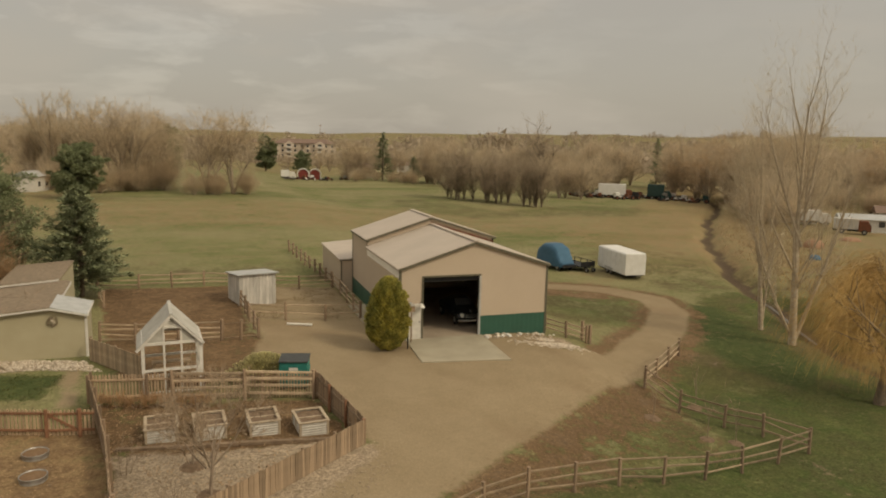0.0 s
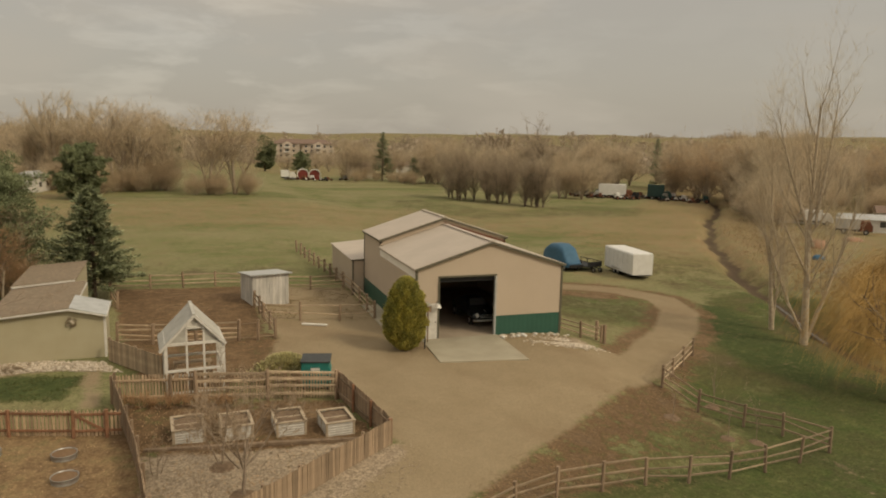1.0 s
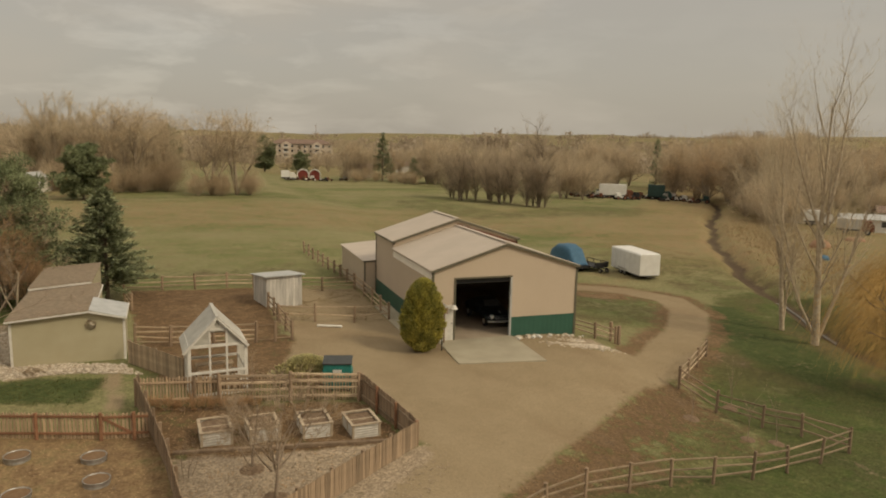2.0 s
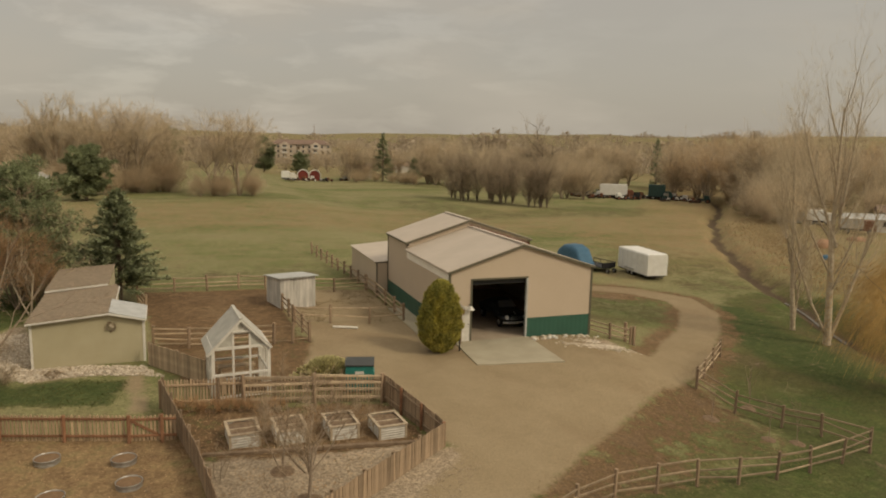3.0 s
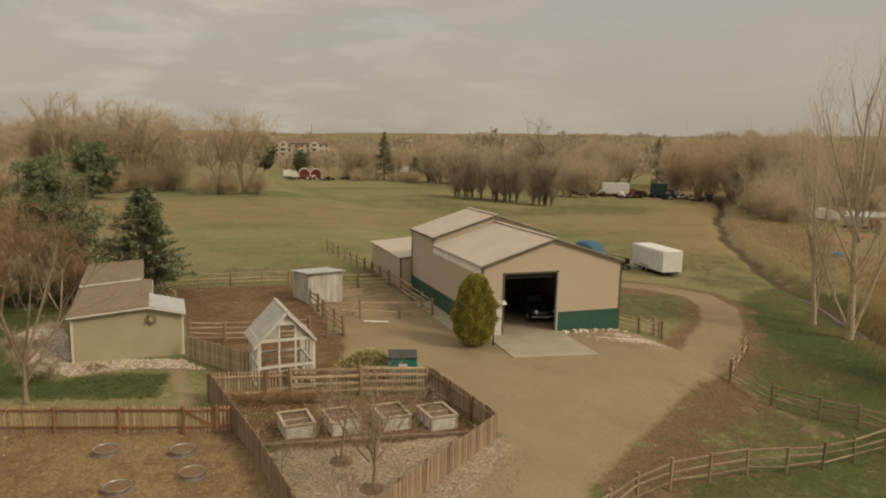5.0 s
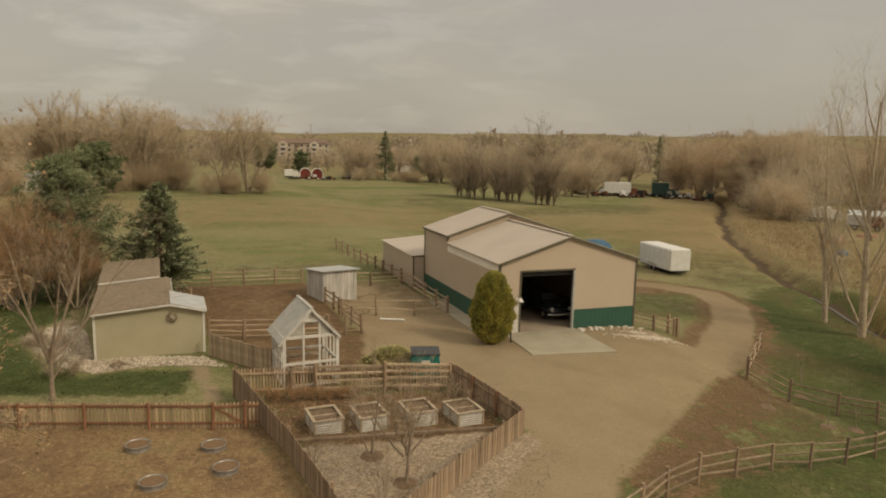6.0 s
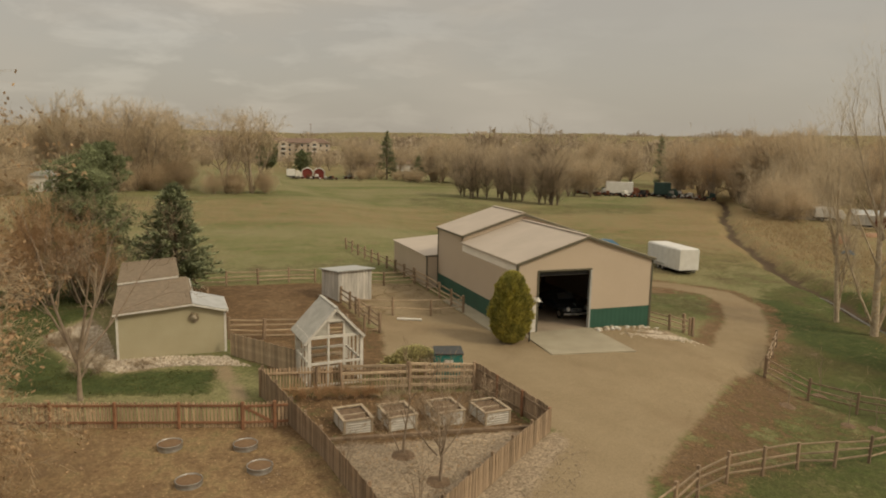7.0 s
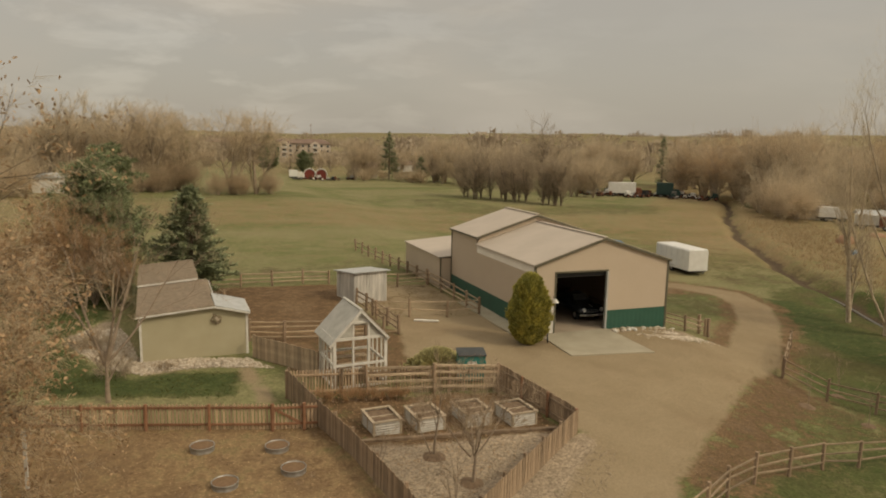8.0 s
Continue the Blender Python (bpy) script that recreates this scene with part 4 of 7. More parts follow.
def build_greenhouse():
    X0, X1, Y0, Y1, Z0, EV, PK = -12.94, -10.66, -7.35, -4.95, 0.42, 2.53, 3.68
    GX, GY = -11.68, -6.3
    X0, X1, Y0, Y1 = -1.06, 1.16, 0.0, 2.25
    cx = (X0 + X1) / 2
    h = thing("greenhouse", pose(GX, GY, -0.17, 0, 0, 5) @ Matrix.Diagonal((1.04, 1.04, 1.04, 1)), "small white-framed greenhouse with steep grey sheet roof", "greenhouse")
    cols = [X0, X0 + (X1 - X0) * 0.36, X0 + (X1 - X0) * 0.66, X1]
    for i, x in enumerate(cols):
        w = 0.13 if i in (0, 3) else 0.075
        top = EV if i in (0, 3) else 3.2
        part("post", Geo().box(x - w / 2, x + w / 2, Y0, Y0 + 0.1, Z0 - 0.1, top), WHITE, h)
        if i in (0, 3):
            part("post", Geo().box(x - w / 2, x + w / 2, Y1 - 0.1, Y1, Z0 - 0.1, top), WHITE, h)
    for z, w in ((EV, 0.11), (1.42, 0.09), (Z0 + 0.05, 0.1)):
        part("rail", Geo().box(X0, X1, Y0 - 0.012, Y0 + 0.07, z - w / 2, z + w / 2), WHITE, h)
        part("rail", Geo().box(X0, X1, Y1 - 0.07, Y1 + 0.012, z - w / 2, z + w / 2), WHITE, h)
        for x in (X0, X1):
            part("rail", Geo().box(x - 0.04, x + 0.04, Y0 + 0.1, Y1 - 0.1, z - w / 2, z + w / 2), WHITE, h)
    part("rail", Geo().box(cols[1], cols[2], Y0 - 0.012, Y0 + 0.07, 3.14, 3.22), WHITE, h)
    for k in range(1, 4):
        y = Y0 + (Y1 - Y0) * k / 4
        for x in (X0, X1):
            part("stud", Geo().box(x - 0.035, x + 0.035, y - 0.035, y + 0.035, Z0, EV), WHITE, h)
    for s, x in ((1, X0), (-1, X1)):
        ov = 0.24 if s > 0 else 0.1
        a, b = Vector((x - s * ov, 0, EV - ov)), Vector((cx, 0, PK + 0.02))
        part("barge_board", Geo().beam(a + Vector((0, Y0 - 0.1, 0)), b + Vector((0, Y0 - 0.1, 0)), 0.04, 0.11), WHITE, h)
        part("roof_sheet", Geo().prism([a + Vector((0, Y0 - 0.12, 0.03)), b + Vector((0, Y0 - 0.12, 0.03)), b + Vector((0, Y1 + 0.12, 0.03)), a + Vector((0, Y1 + 0.12, 0.03))], (0, 0, 0.035)), GHROOF, h, "weathered grey corrugated roof sheet")
        inner = cols[1] if s > 0 else cols[2]
        zi = EV + (PK - EV) * (abs(inner - x) / (cx - X0))
        part("gable_panel", Geo().prism([(x, Y0 + 0.03, EV), (inner, Y0 + 0.03, EV), (inner, Y0 + 0.03, zi)], (0, 0.015, 0)), GHROOF, h, "milky gable panel")
    zt = EV + (PK - EV) * (abs(cols[1] - X0) / (cx - X0))
    part("gable_panel", Geo().prism([(cols[1], Y0 + 0.03, 3.22), (cols[2], Y0 + 0.03, 3.22), (cx, Y0 + 0.03, PK)], (0, 0.015, 0)), WHITE, h, "white gable top with oval vent")
    part("vent", Geo().tube([(cx, Y0 + 0.012, 3.38), (cx, Y0 + 0.03, 3.38)], [0.1, 0.1], 14), GHROOF, h)
    part("ridge_cap", Geo().beam((cx, Y0 - 0.12, PK + 0.08), (cx, Y1 + 0.12, PK + 0.08), 0.14, 0.03), GHROOF, h)
    for y in (Y0 + 0.5, Y1 - 0.6):
        b = thing("potting_bench", pose(GX + (X0 + X1) / 2 - 0.087 * y, GY + y, Z0, 0, 0, 5), "rough wooden potting bench inside the greenhouse", "bench", "greenhouse benches")
        part("bench_top", Geo().box(-0.8, 0.8, -0.22, 0.22, 0.72, 0.78), RAIL, b)
        for sx in (-0.7, 0.7):
            for sy in (-0.16, 0.16):
                part("leg", Geo().box(sx - 0.035, sx + 0.035, sy - 0.035, sy + 0.035, -0.05, 0.72), RAIL, b)


build_greenhouse()

# ---- fences ----
POSTS = {}


def fence_post(h, w, material):
    key = (round(h, 2), w, material.name)
    if key not in POSTS:
        POSTS[key] = Geo().beam((0, 0, -0.35), (0, 0, h), w, w, w * 0.2, (0, 1, 0)).mesh("post", material)
    return POSTS[key]


def rail_fence(name, pts, heights, label, post_h=1.18, post_w=0.15, rail=(0.05, 0.12), pm=None, rm=None, seed=1, sag=0.05, drop=0.0):
    rnd = random.Random(seed)
    f = thing(name, pose(pts[0][0], pts[0][1], gz(*pts[0])), label, "fence")
    o = Vector((pts[0][0], pts[0][1], gz(*pts[0])))
    tops = []
    for x, y in pts:
        p = Vector((x, y, gz(x, y))) - o
        hh = post_h * rnd.choice((0.96, 1.0, 1.04))
        part("post", fence_post(hh, post_w, pm or POST), None, f, m=Matrix.Translation(p) @ pose(0, 0, 0, rnd.uniform(-2.5, 2.5), rnd.uniform(-2.5, 2.5), rnd.uniform(0, 40)))
        tops.append(p)
    for a, b in zip(tops, tops[1:]):
        for z in heights:
            if rnd.random() < drop:
                continue
            za, zb = z + rnd.uniform(-sag, sag), z + rnd.uniform(-sag, sag)
            g = Geo().beam(a + Vector((0, 0, za)), b + Vector((0, 0, zb)), rail[0], rail[1] * rnd.uniform(0.8, 1.15), 0.012, w2=rail[0], h2=rail[1] * rnd.uniform(0.75, 1.1))
            part("rail", g, rm or RAIL, f)
    return f


def board_fence(name, pts, label, h=0.92, bw=0.105, gap=0.006, thick=0.022, wood=None, rails=(0.2, 0.75), post_every=1.9, pm=None, side=1, rail_mat=None, pointed=False, seed=2, tall=None):
    """Upright boards on rails and posts; side: on which hand of the line the rails and posts stand."""
    wood, rnd = wood or PENWOOD, random.Random(seed)
    o = Vector((pts[0][0], pts[0][1], gz(*pts[0])))
    f = thing(name, pose(*o), label, "fence")
    t = thick / 2
    g = Geo()
    if pointed:
        g.prism([(-bw / 2, -t, -0.02), (bw / 2, -t, -0.02), (bw / 2, -t, h - 0.06), (0, -t, h), (-bw / 2, -t, h - 0.06)], (0, thick, 0))
    else:
        g.prism([(-bw / 2, -t, -0.05), (bw / 2, -t, -0.05), (bw / 2, -t, h - 0.02), (bw / 2 - 0.02, -t, h), (-bw / 2 + 0.02, -t, h), (-bw / 2, -t, h - 0.02)], (0, thick, 0))
    me = g.mesh("board", wood)
    for (ax, ay), (bx, by) in zip(pts, pts[1:]):
        a, b = Vector((ax, ay, 0)), Vector((bx, by, 0))
        ln = (b - a).length
        d = (b - a) / ln
        s = Vector((d.y, -d.x, 0)) * side
        yaw = math.degrees(math.atan2(d.y, d.x))
        n = int(ln / (bw + gap))
        i = pts.index((ax, ay))
        t0, t1 = (tall[i] / h, tall[i + 1] / h) if tall else (1, 1)
        for k in range(n):
            p = a + d * ((k + 0.5) * ln / n)
            grow = t0 + (t1 - t0) * (k + 0.5) / n
            part("board", me, None, f, m=Matrix.Translation(Vector((p.x, p.y, gz(p.x, p.y) + 0.03)) - o) @ pose(0, 0, 0, rnd.uniform(-1, 1), rnd.uniform(-0.8, 0.8), yaw) @ Matrix.Diagonal((1, 1, grow * rnd.uniform(0.975, 1.01), 1)))
        m = max(1, round(ln / post_every))
        for k in range(m + 1):
            p = a + d * (ln * k / m) + s * 0.10
            if k < m or (bx, by) == pts[-1]:
                part("post", fence_post(h + 0.04, 0.1, pm or POST), None, f, m=Matrix.Translation(Vector((p.x, p.y, gz(p.x, p.y))) - o) @ pose(0, 0, 0, 0, 0, yaw) @ Matrix.Diagonal((1, 1, t0 + (t1 - t0) * k / m, 1)))
            if k < m:
                q = a + d * (ln * (k + 1) / m) + s * 0.10
                for z in rails:
                    w0 = Vector((p.x, p.y, gz(p.x, p.y) + z * (t0 + (t1 - t0) * k / m))) - o - s * 0.06
                    w1 = Vector((q.x, q.y, gz(q.x, q.y) + z * (t0 + (t1 - t0) * (k + 1) / m))) - o - s * 0.06
                    part("rail", Geo().beam(w0, w1, 0.045, 0.09, 0.008), rail_mat or wood, f)
    return f


R3 = (0.35, 0.68, 1.02)
RF = [(-7.46, -21.05), (-5.46, -19.79), (-3.66, -18.82), (-1.94, -17.82), (-0.04, -17.04), (2.01, -16.61), (4.1, -16.22), (6.06, -16.2), (8.07, -16.08), (10.16, -15.74), (12.41, -15.31), (14.59, -14.82)]
rail_fence("split_rail_fence", RF, R3, "weathered three-rail split wooden fence on grass", 1.16, 0.115, (0.05, 0.075), seed=11, sag=0.06, rm=OLDRAIL)
rail_fence("split_rail_fence", [(14.57, -14.83), (13.85, -12.92), (12.65, -11.75), (11.47, -9.97), (11.3, -7.31)], R3, "leaning old three-rail fence across rough grass", 1.12, 0.12, (0.05, 0.08), seed=12, sag=0.08, rm=PENWOOD)
rail_fence("split_rail_fence", [(11.4, -7.2), (13.2, -5.6), (15.3, -3.8), (17.5, -1.9)], R3, "bleached rail fence beside the gravel track", 1.2, 0.14, (0.05, 0.09), seed=13, sag=0.05)
rail_fence("gate_fence", [(9.36, 0.45), (10.36, -0.44), (11.51, -0.9)], (0.3, 0.6, 0.9), "short wooden rail fence beside the barn corner", 1.1, 0.14, (0.05, 0.09), seed=14)
rail_fence("gate_fence", [(11.7, -0.98), (11.59, -0.26)], (0.5, 0.9), "stub of wooden fence with a stout gate post", 1.25, 0.18, (0.05, 0.09), seed=15)
rail_fence("corral_fence", [(-17.78, 17.4), (-15, 17.33), (-12.75, 17.32), (-10.51, 17.27), (-8.59, 16.98)], (0.3, 0.62, 0.95), "weathered wooden corral fence before the field", 1.12, 0.14, (0.05, 0.09), seed=16)
rail_fence("corral_fence", [(-7.89, 16.65), (-5.96, 15.69), (-3.75, 14.97), (-1.21, 15.21)], (0.3, 0.62, 0.95), "weathered wooden corral fence with three rails", 1.12, 0.14, (0.05, 0.09), seed=17)
rail_fence("corral_fence", [(-17.78, 17.4), (-17.19, 14.01), (-16.49, 10.73)], (0.3, 0.62, 0.95), "weathered wooden corral fence beside the outbuilding", 1.15, 0.14, (0.05, 0.09), seed=18)
rail_fence("corral_fence", [(-15.62, 2.34), (-13.86, 1.87), (-11.69, 1.6), (-9.53, 1.46)], (0.2, 0.48, 0.76, 1.04), "brown wooden corral fence with four rails", 1.15, 0.16, (0.05, 0.075), seed=19)
rail_fence("corral_gate", [(-9.53, 1.46), (-8.52, 1.44), (-7.57, 1.65)], (0.2, 0.95), "dark thin-railed corral gate standing shut", 1.15, 0.14, (0.03, 0.04), seed=20, rm=PENWOOD)
rail_fence("corral_fence", [(-7.57, 1.65), (-7.71, 3.57), (-7.86, 5.48), (-8, 7.44), (-8.2, 9.34)], (0.3, 0.62, 0.95), "dark brown corral fence dividing the paddocks", 1.18, 0.15, (0.05, 0.09), seed=21, rm=PENWOOD)
rail_fence("corral_fence", [(-7.91, 6.18), (-5.7, 5.64), (-3.34, 5.26), (-1.09, 5.37)], (0.45, 0.95), "pale two-rail corral fence", 1.12, 0.13, (0.05, 0.08), seed=22)
rail_fence("corral_fence", [(-1.09, 5.37), (-1.1, 7.51), (-1.09, 9.89), (-1.1, 12.51), (-1.21, 15.21)], (0.3, 0.62, 0.98), "weathered corral fence along the barn's walk", 1.15, 0.14, (0.05, 0.1), seed=23)
rail_fence("field_fence", [(-1.22 - 1.06 * k / 9, 15.46 + 19.84 * k / 9) for k in range(10)], (0.4, 0.85), "brown field fence running out into the grass", 1.15, 0.17, (0.05, 0.09), seed=24, rm=PENWOOD)
board_fence("board_fence", [(-14.85, -6.6), (-14.1, -9.8), (-13.5, -12.6), (-12.85, -16.8), (-12.6, -19.5)], "tight brown board fence round the garden", 0.95, side=-1, seed=31, tall=(1.25, 1.0, 0.95, 0.95, 0.95))
board_fence("board_fence", [(-5.8, -8.05), (-4.68, -12.8)], "brown board fence with reddish posts inside", 0.95, side=1, seed=32, pm=REDWOOD, tall=(1.2, 0.95))
board_fence("board_fence", [(-4.68, -12.8), (-7.2, -14.9), (-9.61, -16.94), (-10.9, -18.1), (-12.4, -19.4)], "brown weathered board fence bordering the gravel", 0.95, side=1, seed=33)
board_fence("picket_fence", [(-14.85, -6.6), (-5.8, -8.05)], "low weathered picket fence behind the garden", 1.18, 0.07, 0.055, 0.02, PICKET, (0.25, 0.95), 2.3, side=1, pointed=True, seed=34)
board_fence("board_fence", [(-15.69, -0.54), (-13.12, -4.12)], "grey-brown board fence beside the outbuilding", 1.1, 0.12, 0.006, wood=RAIL, side=-1, seed=35)
rail_fence("garden_rail_fence", [(-11.58, -7.35), (-8.76, -7.77), (-5.97, -8.22)], (0.3, 0.62, 0.93, 1.22), "heavy old four-rail fence inside the garden", 1.38, 0.12, (0.06, 0.11), seed=36)
board_fence("picket_fence", [(-26.66, -6.53), (-15.76, -9.7)], "brown picket fence with red-stained posts and rails", 0.98, 0.085, 0.045, 0.02, PICKET, (0.22, 0.86), 2.2, pm=REDWOOD, side=1, rail_mat=REDWOOD, pointed=True, seed=37)


def picket_gate():
    a, b = Vector((-15.76, -9.72, 0)), Vector((-14.15, -10.02, 0))
    o = Vector((a.x, a.y, gz(a.x, a.y)))
    f = thing("picket_gate", pose(*o), "closed picket gate with red-stained Z brace", "gate")
    d = (b - a)
    yaw = math.degrees(math.atan2(d.y, d.x))
    g = Geo().prism([(-0.042, -0.01, -0.02), (0.042, -0.01, -0.02), (0.042, -0.01, 0.9), (0, -0.01, 0.96), (-0.042, -0.01, 0.9)], (0, 0.02, 0))
    me = g.mesh("board", PICKET)
    for k in range(12):
        p = d * ((k + 0.5) / 12)
        part("board", me, None, f, m=Matrix.Translation((p.x, p.y, 0.03)) @ pose(0, 0, 0, 0, 0, yaw))
    s = Vector((d.y, -d.x, 0)).normalized() * 0.04
    for z in (0.22, 0.84):
        part("rail", Geo().beam(s + Vector((0, 0, z)), d + s + Vector((0, 0, z)), 0.045, 0.09, 0.008), REDWOOD, f)
    part("brace", Geo().beam(s + d * 0.02 + Vector((0, 0, 0.82)), s + d * 0.6 + Vector((0, 0, 0.26)), 0.04, 0.09), REDWOOD, f)
    for k in (0.0, 0.7):
        part("post", fence_post(1.04, 0.12, REDWOOD), None, f, m=Matrix.Translation(d * k + s * 2.4))


picket_gate()

# ---- garden ----


def raised_bed(m):
    b = thing("raised_bed", m, "wood-framed raised garden bed with white corrugated sides and bare soil", "raised bed", "garden beds")
    W, L, H = 1.12, 1.42, 0.5
    for x in (0.04, W - 0.04):
        for y in (0.04, L / 2, L - 0.04):
            part("corner_post", Geo().beam((x, y, -0.08), (x, y, H), 0.09, 0.09, 0.01, (0, 1, 0)), BEDWOOD, b)
    for x0, x1, y0, y1 in ((-0.03, W + 0.03, -0.03, 0.08), (-0.03, W + 0.03, L - 0.08, L + 0.03), (-0.03, 0.08, 0.08, L - 0.08), (W - 0.08, W + 0.03, 0.08, L - 0.08)):
        part("top_board", Geo().box(x0, x1, y0, y1, H, H + 0.045), BEDWOOD, b)

    def corr(p, q):
        g = Geo()
        p, q = Vector(p), Vector(q)
        s = (q - p).cross(Vector((0, 0, 1))).normalized()
        n = 24
        vs = []
        for k in range(n + 1):
            z = -0.06 + (H + 0.06) * k / n
            off = s * (0.012 if k % 4 in (1, 2) else -0.008)
            vs += [p + off + Vector((0, 0, z)), q + off + Vector((0, 0, z))]
        return g.add(vs, [(2 * k, 2 * k + 1, 2 * k + 3, 2 * k + 2) for k in range(n)])

    for p, q in (((0.08, 0.02, 0), (W - 0.08, 0.02, 0)), ((W - 0.08, L - 0.02, 0), (0.08, L - 0.02, 0)), ((0.02, L - 0.08, 0), (0.02, 0.08, 0)), ((W - 0.02, 0.08, 0), (W - 0.02, L - 0.08, 0))):
        part("side_panel", corr(p, q), CORR, b, "white corrugated steel panel")
    g = Geo()
    n = 8
    vs = [(0.05 + (W - 0.1) * i / n, 0.05 + (L - 0.1) * j / (2 * n), H - 0.045 + 0.05 * noise.noise(Vector((i * 0.7, j * 0.7, 1)))) for j in range(2 * n + 1) for i in range(n + 1)]
    g.add(vs, [(j * (n + 1) + i, j * (n + 1) + i + 1, (j + 1) * (n + 1) + i + 1, (j + 1) * (n + 1) + i) for j in range(2 * n) for i in range(n)])
    part("soil", g, SOIL, b, smooth=True)
    part("cross_board", Geo().box(0.08, W - 0.08, L / 2 - 0.03, L / 2 + 0.03, H - 0.09, H - 0.02), BEDWOOD, b)
    return b


bed = raised_bed(pose(-12.38, -11.43, gz(-11.9, -11.2) + 0.01, 0, 0, 4))
for x, y, rz in ((-10.7, -11.52, 4), (-8.78, -11.52, 3), (-7.0, -11.88, 5)):
    copy_thing(bed, pose(x, y, gz(x + 0.5, y) + 0.01, 0, 0, rz))
for a, b in (((-13.3, -11.75), (-9.2, -12.15)), ((-9.14, -12.12), (-5.3, -12.4))):
    z0, z1 = gz(*a) + 0.06, gz(*b) + 0.06
    solid("garden_timber", Geo().beam((*a, z0), (*b, z1), 0.16, 0.15, 0.02), POST, "old brown timber edging laid on the soil", "timber", "garden edging")


def mulch(x, y, r, seed):
    g, n = Geo(), 26
    z = gz(x, y)
    vs = [(x, y, z + 0.09)]
    for ring, h in ((0.55, 0.08), (1.0, -0.02)):
        for k in range(n):
            a = 2 * math.pi * k / n
            rr = r * ring * (1 + 0.16 * noise.noise(Vector((math.cos(a) * 1.5, math.sin(a) * 1.5, seed))))
            px, py = x + rr * math.cos(a), y + rr * math.sin(a)
            vs.append((px, py, gz(px, py) + h))
    fs = [(0, 1 + k, 1 + (k + 1) % n) for k in range(n)] + [(1 + k, 1 + n + k, 1 + n + (k + 1) % n, 1 + (k + 1) % n) for k in range(n)]
    solid("mulch_ring", g.add(vs, fs), SOIL, "dark mulch mound round a young tree", "mulch", "mulch rings", smooth=True)


mulch(-10.74, -13.48, 0.45, 1)
mulch(-10.19, -15.54, 0.42, 2)


def stock_ring(m):
    t = thing("stock_tank", m, "round galvanised steel tank ring filled with soil", "planter", "galvanised planters")
    n = 26
    g = Geo()
    prof = [(0.40, -0.06), (0.405, 0.04), (0.395, 0.06), (0.405, 0.08), (0.405, 0.15), (0.42, 0.17), (0.405, 0.18), (0.39, 0.17), (0.39, 0.08)]
    vs = [(r * math.cos(2 * math.pi * k / n), r * math.sin(2 * math.pi * k / n), z) for r, z in prof for k in range(n)]
    g.add(vs, [(i * n + k, i * n + (k + 1) % n, (i + 1) * n + (k + 1) % n, (i + 1) * n + k) for i in range(len(prof) - 1) for k in range(n)])
    part("wall", g, GALV, t, smooth=True)
    part("fill", Geo().tube([(0, 0, 0.05), (0, 0, 0.145)], [0.392, 0.388], n), LITTER, t, "brown dry soil")
    return t


tank = stock_ring(pose(-18.25, -10.72, gz(-18.25, -10.72)))
for x, y in ((-15.81, -11.45), (-15.5, -13.26), (-17.65, -13.64)):
    copy_thing(tank, pose(x, y, gz(x, y), 0, 0, 30))


def dumpster():
    z = gz(-6.48, -6.54)
    d = thing("dumpster", pose(-6.55, -6.5, z, 0, 0, -14) @ Matrix.Diagonal((0.98, 0.82, 1.12, 1)), "teal steel dumpster with dark sloping lid", "dumpster")
    g = Geo().prism([(-0.62, -0.5, 0.12), (-0.62, 0.5, 0.12), (-0.62, 0.55, 1.2), (-0.62, -0.58, 1.14)], (1.24, 0, 0))
    part("bin", g, TEAL, d)
    part("lid", Geo().prism([(-0.66, -0.64, 1.15), (-0.66, 0.6, 1.22), (-0.66, 0.6, 1.27), (-0.66, -0.64, 1.20)], (1.32, 0, 0)), DARKLID, d, "dark grey plastic lid")
    for x in (-0.66, 0.62):
        part("lift_pocket", Geo().box(x, x + 0.05, -0.4, 0.4, 0.7, 0.86), TEAL, d)
    part("sticker", Geo().quad((-0.2, -0.575, 0.82), (0.2, -0.575, 0.82), (0.2, -0.588, 0.94), (-0.2, -0.588, 0.94)), WHITE, d, "pale illegible sticker")
    for x in (-0.5, 0.5):
        for y in (-0.38, 0.38):
            part("foot", Geo().box(x - 0.06, x + 0.06, y - 0.06, y + 0.06, -0.05, 0.12), BLACK, d)


dumpster()


